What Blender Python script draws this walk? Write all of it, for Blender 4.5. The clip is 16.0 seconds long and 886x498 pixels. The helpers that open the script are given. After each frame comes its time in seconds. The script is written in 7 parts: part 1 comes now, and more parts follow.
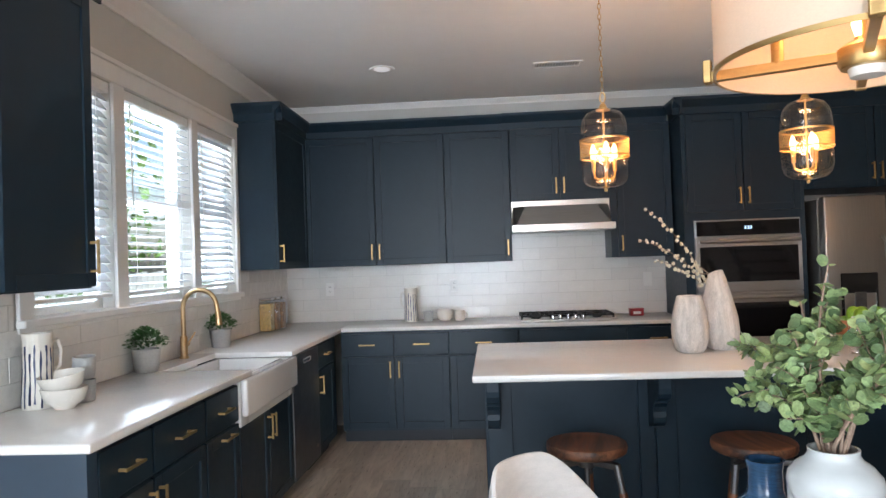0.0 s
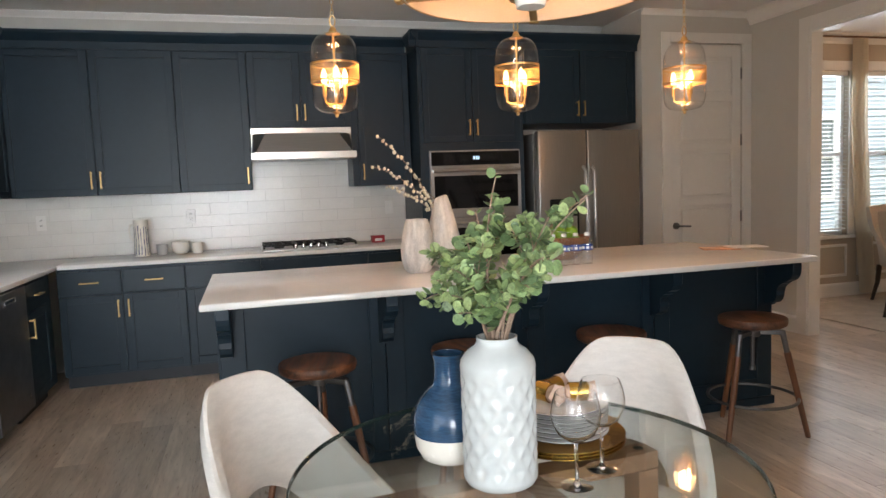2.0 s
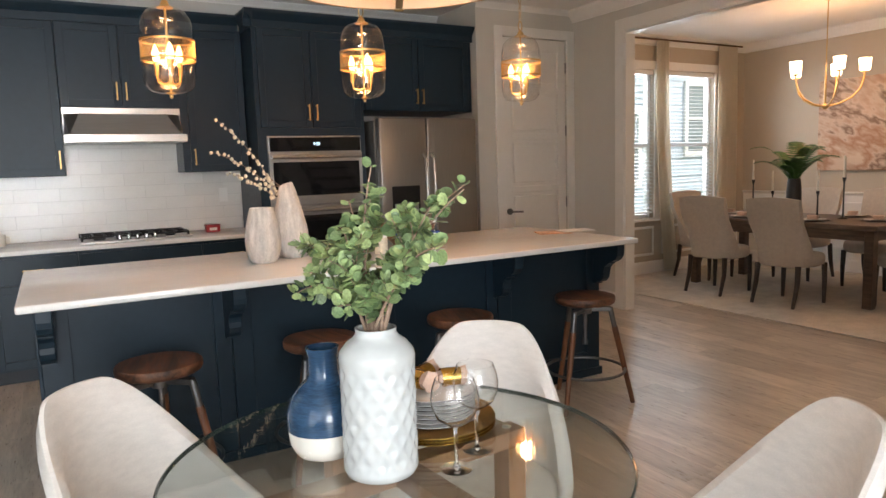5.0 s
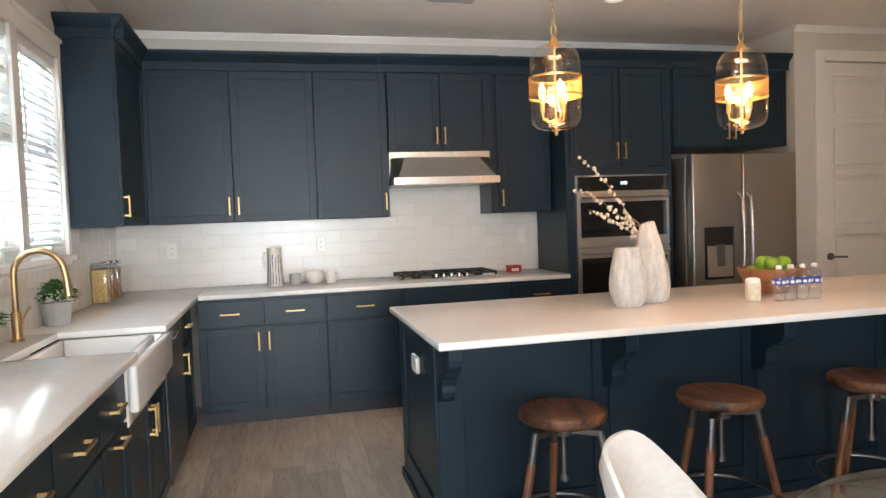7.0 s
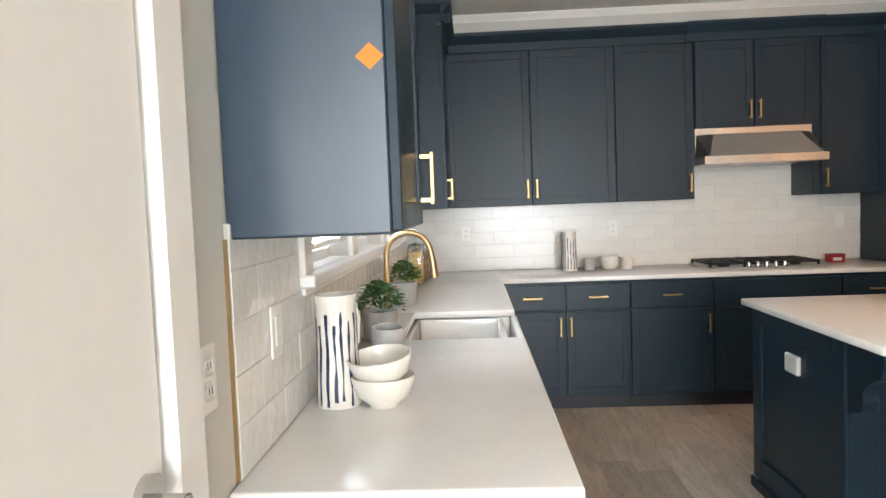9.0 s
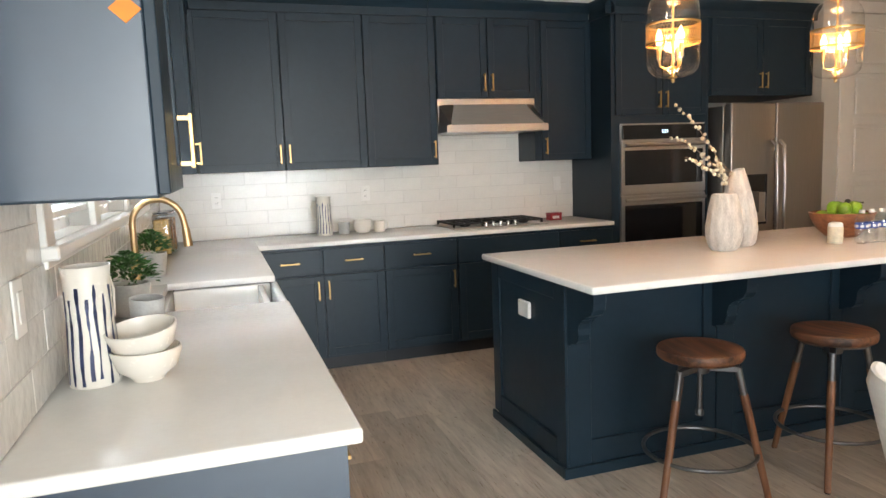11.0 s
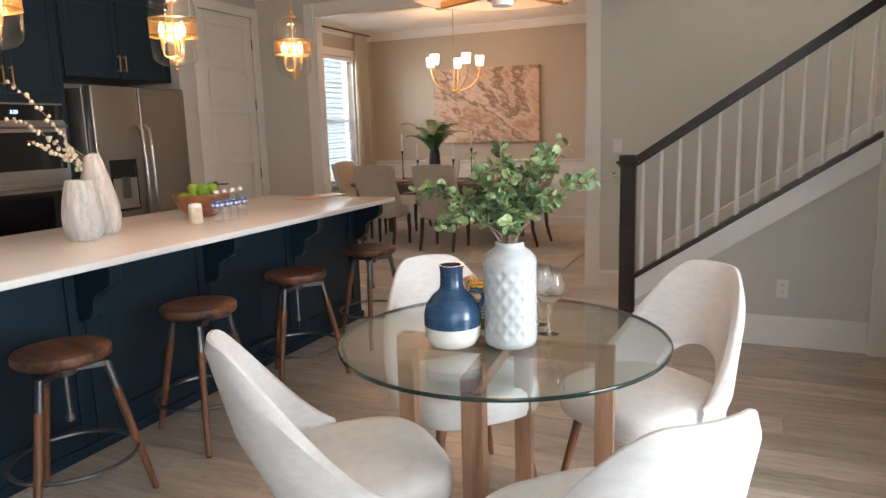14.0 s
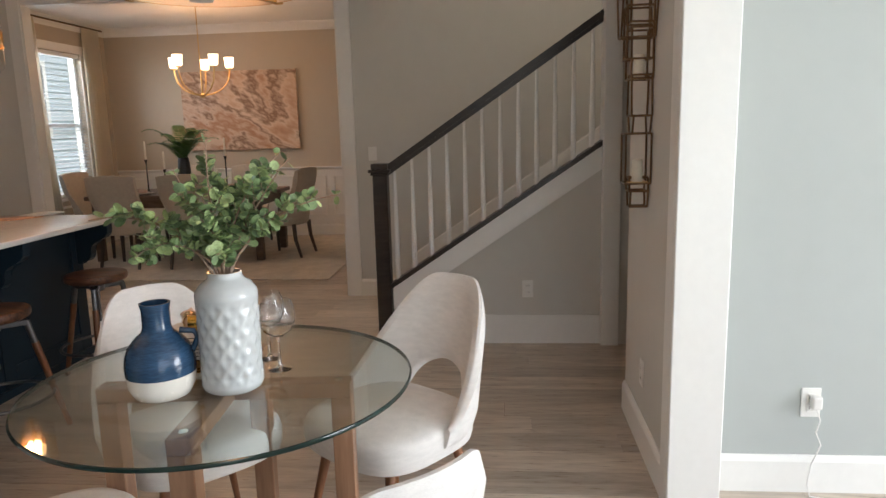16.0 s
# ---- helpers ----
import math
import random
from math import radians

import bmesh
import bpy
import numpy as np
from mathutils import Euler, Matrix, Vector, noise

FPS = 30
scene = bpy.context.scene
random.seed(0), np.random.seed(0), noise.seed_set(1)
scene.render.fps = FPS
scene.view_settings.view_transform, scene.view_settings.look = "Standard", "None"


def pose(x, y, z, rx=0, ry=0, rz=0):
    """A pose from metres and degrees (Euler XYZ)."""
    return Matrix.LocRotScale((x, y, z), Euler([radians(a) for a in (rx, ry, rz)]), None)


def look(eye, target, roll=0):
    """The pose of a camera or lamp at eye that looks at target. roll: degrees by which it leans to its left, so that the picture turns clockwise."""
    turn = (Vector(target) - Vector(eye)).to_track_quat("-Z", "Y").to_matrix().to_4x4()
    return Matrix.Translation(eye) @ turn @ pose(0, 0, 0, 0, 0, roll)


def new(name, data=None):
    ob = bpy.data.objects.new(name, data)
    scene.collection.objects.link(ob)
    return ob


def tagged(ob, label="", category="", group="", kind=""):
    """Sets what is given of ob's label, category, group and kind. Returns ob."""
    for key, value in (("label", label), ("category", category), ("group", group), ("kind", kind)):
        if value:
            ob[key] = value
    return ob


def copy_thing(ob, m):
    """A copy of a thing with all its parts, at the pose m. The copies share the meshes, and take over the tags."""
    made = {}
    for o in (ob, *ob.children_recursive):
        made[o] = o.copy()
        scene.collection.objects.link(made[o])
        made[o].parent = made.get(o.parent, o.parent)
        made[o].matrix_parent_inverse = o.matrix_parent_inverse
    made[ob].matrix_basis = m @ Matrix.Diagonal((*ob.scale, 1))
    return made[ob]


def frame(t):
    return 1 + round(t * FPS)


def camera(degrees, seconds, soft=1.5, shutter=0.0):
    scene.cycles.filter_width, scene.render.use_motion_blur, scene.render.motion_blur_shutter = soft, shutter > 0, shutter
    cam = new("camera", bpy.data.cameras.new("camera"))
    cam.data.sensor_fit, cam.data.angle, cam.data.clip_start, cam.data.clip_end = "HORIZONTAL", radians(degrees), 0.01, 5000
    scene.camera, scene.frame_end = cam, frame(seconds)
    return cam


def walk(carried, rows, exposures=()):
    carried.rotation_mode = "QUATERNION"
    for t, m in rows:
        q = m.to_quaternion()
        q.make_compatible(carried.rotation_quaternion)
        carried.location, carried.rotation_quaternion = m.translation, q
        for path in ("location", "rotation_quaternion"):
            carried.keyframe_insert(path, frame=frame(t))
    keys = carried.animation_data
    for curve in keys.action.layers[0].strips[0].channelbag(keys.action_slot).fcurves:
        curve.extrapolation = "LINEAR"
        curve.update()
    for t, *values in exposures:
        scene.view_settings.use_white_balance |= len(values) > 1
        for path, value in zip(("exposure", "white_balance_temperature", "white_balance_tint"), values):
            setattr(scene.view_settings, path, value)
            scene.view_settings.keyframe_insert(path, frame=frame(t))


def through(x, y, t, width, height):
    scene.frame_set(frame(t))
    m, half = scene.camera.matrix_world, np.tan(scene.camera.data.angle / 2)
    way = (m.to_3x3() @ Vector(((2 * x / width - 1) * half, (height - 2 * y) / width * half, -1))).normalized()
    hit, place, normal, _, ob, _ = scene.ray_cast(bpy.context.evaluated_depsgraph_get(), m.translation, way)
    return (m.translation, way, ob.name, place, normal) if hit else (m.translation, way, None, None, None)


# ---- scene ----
cam = camera(66.1, 16.0)
PATH = [
    (0, (0.383, 0.203, 1.427), (0.241, 2.198, 1.462), -2.0),
    (0.5, (0.435, 0.187, 1.407), (0.485, 2.187, 1.374), -2.2),
    (1, (0.471, 0.18, 1.389), (0.693, 2.165, 1.296), -2.1),
    (1.5, (0.491, 0.177, 1.385), (0.878, 2.133, 1.237), -2.1),
    (2, (0.505, 0.173, 1.38), (1.047, 2.089, 1.196), -2.2),
    (2.5, (0.517, 0.161, 1.381), (1.193, 2.031, 1.173), -2.1),
    (3, (0.534, 0.153, 1.377), (1.337, 1.97, 1.151), -2.1),
    (3.5, (0.55, 0.147, 1.378), (1.467, 1.908, 1.134), -2.1),
    (3.7, (0.553, 0.143, 1.38), (1.51, 1.881, 1.131), -2.1),
    (5.8, (0.185, 0.37, 1.392), (1.177, 2.09, 1.157), -1.9),
    (6, (0.105, 0.42, 1.387), (1.054, 2.168, 1.174), -2.0),
    (6.5, (-0.076, 0.539, 1.385), (0.696, 2.378, 1.226), -2.0),
    (7, (-0.283, 0.726, 1.393), (0.185, 2.668, 1.298), -2.1),
    (7.5, (-0.527, 0.862, 1.413), (-0.363, 2.854, 1.342), -2.1),
    (8, (-0.778, 0.965, 1.417), (-0.829, 2.963, 1.356), -2.2),
    (8.2, (-0.842, 0.988, 1.412), (-0.955, 2.984, 1.350), -2.1),
    (10.3, (-1.079, 0.957, 1.421), (-0.814, 2.924, 1.174), -2.5),
    (10.5, (-1.075, 0.945, 1.417), (-0.679, 2.89, 1.169), -2.4),
    (11, (-1.056, 0.923, 1.41), (-0.439, 2.809, 1.163), -2.2),
    (11.5, (-1.029, 0.928, 1.415), (-0.207, 2.733, 1.154), -2.1),
    (12, (-1.009, 0.925, 1.4), (0.082, 2.578, 1.118), -2.1),
    (12.5, (-0.976, 0.894, 1.396), (0.359, 2.35, 1.084), -2.1),
    (13, (-0.947, 0.875, 1.397), (0.603, 2.094, 1.064), -1.9),
    (13.5, (-0.914, 0.868, 1.393), (0.789, 1.859, 1.051), -1.8),
    (14, (-0.89, 0.856, 1.395), (0.909, 1.659, 1.049), -1.7),
    (14.5, (-0.84, 0.822, 1.391), (1.008, 1.506, 1.046), -1.7),
    (15, (-0.783, 0.785, 1.387), (1.089, 1.4, 1.043), -1.7),
    (15.5, (-0.712, 0.767, 1.397), (1.195, 1.264, 1.053), -1.6),
    (16, (-0.662, 0.768, 1.412), (1.299, 0.946, 1.062), -1.5),
]
walk(cam, [(t, look(eye, target, roll)) for t, eye, target, roll in PATH],
     exposures=[(0, 0.56, 6100, 13), (0.8, 0.52, 6150, 13), (1.5, 0.51, 6450, 13), (3.5, 0.54, 6700, 14), (6, 0.74, 6650, 14), (6.5, 0.82, 6650, 13), (7.5, 1.06, 6720, 13),
                (10.5, 0.98, 6850, 12), (11.3, 1.0, 6880, 12), (13, 0.97, 6300, 13), (14, 0.76, 6350, 13), (15, 0.58, 6450, 14), (16, 0.2, 6600, 14)])

# ---- world and light ----
def emit_rgb(kind):
    return {"warm": (1.0, 0.56, 0.27), "day": (0.86, 0.94, 1.0)}[kind]


world = bpy.data.worlds.new("world")
scene.world = world
world.use_nodes = True
sky = world.node_tree.nodes.new("ShaderNodeTexSky")
sky.sky_type, sky.sun_disc = "NISHITA", False
sky.sun_elevation, sky.sun_rotation = radians(52), radians(144)
sky.air_density, sky.dust_density = 1.2, 3.0
back = world.node_tree.nodes["Background"]
back.inputs["Strength"].default_value = 0.15
world.node_tree.links.new(sky.outputs["Color"], back.inputs["Color"])

sun_data = bpy.data.lights.new("sun", "SUN")
sun_data.energy, sun_data.angle, sun_data.color = 3.0, radians(8), (1.0, 0.95, 0.88)
sun = new("sun", sun_data)
sun.matrix_world = look((5, -5, 11), (0, 2, 0))


def area_lamp(name, m, w, h, watts, rgb):
    d = bpy.data.lights.new(name, "AREA")
    d.shape, d.size, d.size_y, d.energy, d.color = "RECTANGLE", w, h, watts, rgb
    ob = new(name, d)
    ob.matrix_world = m
    return ob


def point_lamp(name, p, watts, rgb=(1.0, 0.50, 0.21), r=0.02):
    d = bpy.data.lights.new(name, "POINT")
    d.energy, d.color, d.shadow_soft_size = watts, rgb, r
    ob = new(name, d)
    ob.location = p
    return ob


DAY = emit_rgb("day")
PEND_W, DRUM_W, DINE_W = 6.3, 3.0, 15       # watts of the lamps' bulbs
# daylight through the living room's windows and glazed door, and the kitchen and dining windows
area_lamp("living_window_light", look((0.0, -5.05, 1.4), (0.2, 0, 1.7)), 2.3, 2.1, 232, DAY)
area_lamp("patio_door_light", look((-1.68, -0.75, 1.25), (5.0, 0.6, 1.1)), 2.8, 2.0, 34, DAY)
area_lamp("kitchen_window_light", look((-2.75, 3.88, 0.5), (0.2, 3.88, 3.0)), 2.8, 1.3, 560, DAY)
area_lamp("dining_window_light", look((7.1, 6.9, 2.4), (7.0, 3.5, 0.8)), 2.4, 1.6, 135, DAY)


# Unseen lamp, added high in the stairwell to brighten the stair wall.
point_lamp("added_stair_fill", (4.15, -0.35, 4.6), 42, (1.0, 0.90, 0.76), 0.12)


# ---- materials ----
def mat(name, rgb, rough=0.5, metal=0.0, var=0.06, scale=6.0, bump=0.0, bscale=60.0, stretch=(1, 1, 1), rough_var=0.08, rand=0.0, coat=0.0, hue=0.0, island=False):
    """Painted, ceramic, metal or cloth surface: two scales of variation in colour and gloss, and a fine relief."""
    m = bpy.data.materials.new(name)
    m.use_nodes = True
    nt = m.node_tree
    n, l = nt.nodes, nt.links
    p = n["Principled BSDF"]
    p.inputs["Metallic"].default_value = metal
    p.inputs["Coat Weight"].default_value = coat
    tc = n.new("ShaderNodeTexCoord")
    mp = n.new("ShaderNodeMapping")
    mp.inputs["Scale"].default_value = stretch
    l.new(tc.outputs["Object"], mp.inputs["Vector"])
    big, fine = n.new("ShaderNodeTexNoise"), n.new("ShaderNodeTexNoise")
    big.inputs["Scale"].default_value, fine.inputs["Scale"].default_value = scale, scale * 9
    big.inputs["Detail"].default_value, fine.inputs["Detail"].default_value = 3, 4
    for t in (big, fine):
        l.new(mp.outputs["Vector"], t.inputs["Vector"])
    mix = n.new("ShaderNodeMath")
    mix.operation = "MULTIPLY_ADD"
    mix.inputs[1].default_value = 0.5
    half = n.new("ShaderNodeMath")
    half.operation = "MULTIPLY"
    half.inputs[1].default_value = 0.5
    l.new(fine.outputs["Fac"], half.inputs[0])
    l.new(big.outputs["Fac"], mix.inputs[0])
    l.new(half.outputs[0], mix.inputs[2])
    ramp = n.new("ShaderNodeValToRGB")
    lo = [max(0, c * (1 - var * 2.2)) for c in rgb]
    hi = [min(1, c * (1 + var * 2.2)) for c in rgb]
    ramp.color_ramp.elements[0].position, ramp.color_ramp.elements[1].position = 0.3, 0.7
    ramp.color_ramp.elements[0].color, ramp.color_ramp.elements[1].color = (*lo, 1), (*hi, 1)
    l.new(mix.outputs[0], ramp.inputs[0])
    colour = ramp.outputs["Color"]
    if rand:
        info = n.new("ShaderNodeObjectInfo")
        hsv = n.new("ShaderNodeHueSaturation")
        mr = n.new("ShaderNodeMapRange")
        mr.inputs["To Min"].default_value, mr.inputs["To Max"].default_value = 1 - rand, 1 + rand
        pick = info.outputs["Random"]
        if island:
            geo, both, wrap = n.new("ShaderNodeNewGeometry"), n.new("ShaderNodeMath"), n.new("ShaderNodeMath")
            wrap.operation = "FRACT"
            l.new(geo.outputs["Random Per Island"], both.inputs[0])
            l.new(pick, both.inputs[1])
            l.new(both.outputs[0], wrap.inputs[0])
            pick = wrap.outputs[0]
        l.new(pick, mr.inputs["Value"])
        l.new(mr.outputs[0], hsv.inputs["Value"])
        if hue:
            mh = n.new("ShaderNodeMapRange")
            mh.inputs["To Min"].default_value, mh.inputs["To Max"].default_value = 0.5 + hue, 0.5 - hue
            l.new(pick, mh.inputs["Value"])
            l.new(mh.outputs[0], hsv.inputs["Hue"])
        l.new(colour, hsv.inputs["Color"])
        colour = hsv.outputs["Color"]
    l.new(colour, p.inputs["Base Color"])
    rr = n.new("ShaderNodeMapRange")
    rr.inputs["To Min"].default_value, rr.inputs["To Max"].default_value = max(0.02, rough - rough_var), min(1, rough + rough_var)
    l.new(fine.outputs["Fac"], rr.inputs["Value"])
    l.new(rr.outputs[0], p.inputs["Roughness"])
    if bump:
        bn = n.new("ShaderNodeTexNoise")
        bn.inputs["Scale"].default_value, bn.inputs["Detail"].default_value = bscale, 3
        l.new(mp.outputs["Vector"], bn.inputs["Vector"])
        bp = n.new("ShaderNodeBump")
        bp.inputs["Strength"].default_value, bp.inputs["Distance"].default_value = bump, 0.004
        l.new(bn.outputs["Fac"], bp.inputs["Height"])
        l.new(bp.outputs["Normal"], p.inputs["Normal"])
    return m


def wood(name, dark, light, axis=1, scale=5.0, rough=0.45, rand=0.25, grain=12.0, island=False, span=(0.36, 0.64)):
    """Wood with long grain along the axis, cathedral bands and fine pores."""
    m = bpy.data.materials.new(name)
    m.use_nodes = True
    nt = m.node_tree
    n, l = nt.nodes, nt.links
    p = n["Principled BSDF"]
    tc = n.new("ShaderNodeTexCoord")
    mp = n.new("ShaderNodeMapping")
    s = [grain] * 3
    s[axis] = 1.0
    mp.inputs["Scale"].default_value = s
    info = n.new("ShaderNodeNewGeometry") if island else n.new("ShaderNodeObjectInfo")
    rnd = info.outputs["Random Per Island"] if island else info.outputs["Random"]
    off = n.new("ShaderNodeVectorMath")
    off.operation = "SCALE"
    off.inputs[0].default_value = (37, 91, 13)
    l.new(rnd, off.inputs["Scale"])
    add = n.new("ShaderNodeVectorMath")
    l.new(tc.outputs["Object"], add.inputs[0])
    l.new(off.outputs[0], add.inputs[1])
    l.new(add.outputs[0], mp.inputs["Vector"])
    a, b, c = (n.new("ShaderNodeTexNoise") for _ in range(3))
    a.inputs["Scale"].default_value, b.inputs["Scale"].default_value, c.inputs["Scale"].default_value = scale * 0.35, scale * 2.2, 2.2
    a.inputs["Distortion"].default_value = 1.2
    b.inputs["Detail"].default_value = 5
    l.new(mp.outputs[0], a.inputs["Vector"])
    l.new(mp.outputs[0], b.inputs["Vector"])
    l.new(add.outputs[0], c.inputs["Vector"])
    m1 = n.new("ShaderNodeMath")
    m1.operation = "MULTIPLY_ADD"
    m1.inputs[1].default_value = 0.45
    m2 = n.new("ShaderNodeMath")
    m2.operation = "MULTIPLY_ADD"
    m2.inputs[1].default_value = 0.3
    m3 = n.new("ShaderNodeMath")
    m3.operation = "MULTIPLY"
    m3.inputs[1].default_value = 0.25
    l.new(c.outputs["Fac"], m3.inputs[0])
    l.new(b.outputs["Fac"], m2.inputs[0])
    l.new(m3.outputs[0], m2.inputs[2])
    l.new(a.outputs["Fac"], m1.inputs[0])
    l.new(m2.outputs[0], m1.inputs[2])
    ramp = n.new("ShaderNodeValToRGB")
    ramp.color_ramp.elements[0].position, ramp.color_ramp.elements[1].position = span
    ramp.color_ramp.elements[0].color, ramp.color_ramp.elements[1].color = (*dark, 1), (*light, 1)
    l.new(m1.outputs[0], ramp.inputs[0])
    hsv = n.new("ShaderNodeHueSaturation")
    mr = n.new("ShaderNodeMapRange")
    mr.inputs["To Min"].default_value, mr.inputs["To Max"].default_value = 1 - rand, 1 + rand
    l.new(rnd, mr.inputs["Value"])
    l.new(mr.outputs[0], hsv.inputs["Value"])
    l.new(ramp.outputs["Color"], hsv.inputs["Color"])
    l.new(hsv.outputs["Color"], p.inputs["Base Color"])
    rr = n.new("ShaderNodeMapRange")
    rr.inputs["To Min"].default_value, rr.inputs["To Max"].default_value = rough - 0.1, rough + 0.12
    l.new(b.outputs["Fac"], rr.inputs["Value"])
    l.new(rr.outputs[0], p.inputs["Roughness"])
    bp = n.new("ShaderNodeBump")
    bp.inputs["Strength"].default_value, bp.inputs["Distance"].default_value = 0.25, 0.002
    l.new(b.outputs["Fac"], bp.inputs["Height"])
    l.new(bp.outputs["Normal"], p.inputs["Normal"])
    return m


def glass(name, rgb=(1, 1, 1), rough=0.0, ior=1.45):
    m = bpy.data.materials.new(name)
    m.use_nodes = True
    p = m.node_tree.nodes["Principled BSDF"]
    p.inputs["Base Color"].default_value = (*rgb, 1)
    p.inputs["Roughness"].default_value, p.inputs["IOR"].default_value = rough, ior
    p.inputs["Transmission Weight"].default_value = 1
    return m


def pane_glass(name, rgb=(1, 1, 1), gloss=0.06):
    """Thin clear glass: straight-through with a Fresnel sheen."""
    m = bpy.data.materials.new(name)
    m.use_nodes = True
    n, l = m.node_tree.nodes, m.node_tree.links
    n.remove(n["Principled BSDF"])
    t, g, mix, lw = n.new("ShaderNodeBsdfTransparent"), n.new("ShaderNodeBsdfGlossy"), n.new("ShaderNodeMixShader"), n.new("ShaderNodeLayerWeight")
    pw, fr = n.new("ShaderNodeMath"), n.new("ShaderNodeMath")
    pw.operation, fr.operation = "POWER", "MULTIPLY_ADD"
    pw.inputs[1].default_value, fr.inputs[1].default_value, fr.inputs[2].default_value = 4.0, 0.75, gloss
    lw.inputs["Blend"].default_value = 0.5
    l.new(lw.outputs["Facing"], pw.inputs[0])
    l.new(pw.outputs[0], fr.inputs[0])
    t.inputs["Color"].default_value = (*rgb, 1)
    g.inputs["Roughness"].default_value = 0.02
    l.new(fr.outputs[0], mix.inputs[0])
    l.new(t.outputs[0], mix.inputs[1])
    l.new(g.outputs[0], mix.inputs[2])
    l.new(mix.outputs[0], n["Material Output"].inputs["Surface"])
    return m


def solid_glass(name, rgb, ior):
    m = bpy.data.materials.new(name)
    m.use_nodes = True
    p = m.node_tree.nodes["Principled BSDF"]
    p.inputs["Base Color"].default_value = (*rgb, 1)
    p.inputs["Roughness"].default_value, p.inputs["IOR"].default_value, p.inputs["Transmission Weight"].default_value = 0.01, ior, 1.0
    return m


def glow(name, rgb, strength):
    m = bpy.data.materials.new(name)
    m.use_nodes = True
    p = m.node_tree.nodes["Principled BSDF"]
    p.inputs["Base Color"].default_value = (*rgb, 1)
    p.inputs["Emission Color"].default_value = (*rgb, 1)
    p.inputs["Emission Strength"].default_value = strength
    return m


def sheer(name, rgb, through=0.4, rough=0.8):
    """Thin cloth or shade that lets some light through."""
    m = bpy.data.materials.new(name)
    m.use_nodes = True
    n, l = m.node_tree.nodes, m.node_tree.links
    p = n["Principled BSDF"]
    p.inputs["Roughness"].default_value = rough
    wv = n.new("ShaderNodeTexNoise")
    wv.inputs["Scale"].default_value = 90
    ramp = n.new("ShaderNodeValToRGB")
    ramp.color_ramp.elements[0].color = (*[c * 0.92 for c in rgb], 1)
    ramp.color_ramp.elements[1].color = (*[min(1, c * 1.05) for c in rgb], 1)
    l.new(wv.outputs["Fac"], ramp.inputs[0])
    l.new(ramp.outputs[0], p.inputs["Base Color"])
    tr, mix = n.new("ShaderNodeBsdfTranslucent"), n.new("ShaderNodeMixShader")
    l.new(ramp.outputs[0], tr.inputs["Color"])
    mix.inputs[0].default_value = through
    l.new(p.outputs[0], mix.inputs[1])
    l.new(tr.outputs[0], mix.inputs[2])
    l.new(mix.outputs[0], n["Material Output"].inputs["Surface"])
    return m


WALL = mat("greige wall paint", (0.60, 0.585, 0.545), 0.75, var=0.012, scale=1.2, bump=0.05, bscale=220)
DWALL = mat("warm dining wall paint", (0.50, 0.435, 0.345), 0.75, var=0.012, scale=1.2, bump=0.05, bscale=220)
GREYWALL = mat("cool grey wall paint", (0.42, 0.445, 0.43), 0.75, var=0.012, scale=1.2, bump=0.05, bscale=220)
CEIL = mat("flat white ceiling paint", (0.84, 0.84, 0.82), 0.9, var=0.01, scale=1.0, bump=0.06, bscale=180)
TRIM = mat("white trim paint", (0.80, 0.79, 0.76), 0.35, var=0.012, scale=3)
NAVY = mat("navy cabinet paint", (0.0108, 0.0248, 0.0385), 0.38, var=0.05, scale=3, bump=0.03, bscale=150)
NAVY.node_tree.nodes["Principled BSDF"].inputs["Specular IOR Level"].default_value = 0.26
# Same paint as NAVY, base raised to stand in for reflected window light.
NAVYLIT = mat("glossy navy end panel, daylight in colour", (0.021, 0.044, 0.074), 0.36, var=0.04, scale=2, coat=0.75)
NAVYLIT.node_tree.nodes["Principled BSDF"].inputs["Coat Roughness"].default_value = 0.28
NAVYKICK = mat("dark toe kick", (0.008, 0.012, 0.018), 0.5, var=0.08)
QUARTZ = mat("white quartz", (0.79, 0.78, 0.755), 0.17, var=0.015, scale=9, rough_var=0.04)
GROUT = mat("pale grout", (0.60, 0.585, 0.555), 0.85, var=0.05, scale=30)
TILE = mat("white glazed tile", (0.74, 0.725, 0.69), 0.22, var=0.015, scale=8, bump=0.6, bscale=11, rough_var=0.03, rand=0.03)
BRASS = mat("brushed brass", (0.60, 0.40, 0.17), 0.36, 1.0, var=0.06, scale=20, stretch=(1, 1, 8))
STEEL = mat("brushed stainless steel", (0.46, 0.45, 0.44), 0.30, 1.0, var=0.05, scale=6, stretch=(1, 1, 30))
SLATE = mat("slate stainless fridge", (0.30, 0.285, 0.27), 0.34, 0.9, var=0.05, scale=5, stretch=(30, 1, 1))
# One hood steel in two tones: face darkened, sides lighter, for their reflections.
HOODSHADE = mat("satin hood steel", (0.27, 0.262, 0.25), 0.55, 0.25, var=0.05, scale=6, stretch=(1, 1, 20))
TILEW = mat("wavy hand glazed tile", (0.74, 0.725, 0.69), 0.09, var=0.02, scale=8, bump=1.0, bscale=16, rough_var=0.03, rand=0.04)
HOODLIT = mat("lit satin hood steel", (0.50, 0.48, 0.45), 0.30, 0.9, var=0.04, scale=6, stretch=(1, 1, 20))
CHAMPAGNE = mat("champagne bronze", (0.46, 0.32, 0.17), 0.34, 1.0, var=0.05, scale=20)
CHROME = mat("polished nickel", (0.62, 0.61, 0.60), 0.14, 1.0, var=0.03)
BLACKGLASS = mat("black oven glass", (0.008, 0.008, 0.009), 0.05, var=0.1, rough_var=0.02)
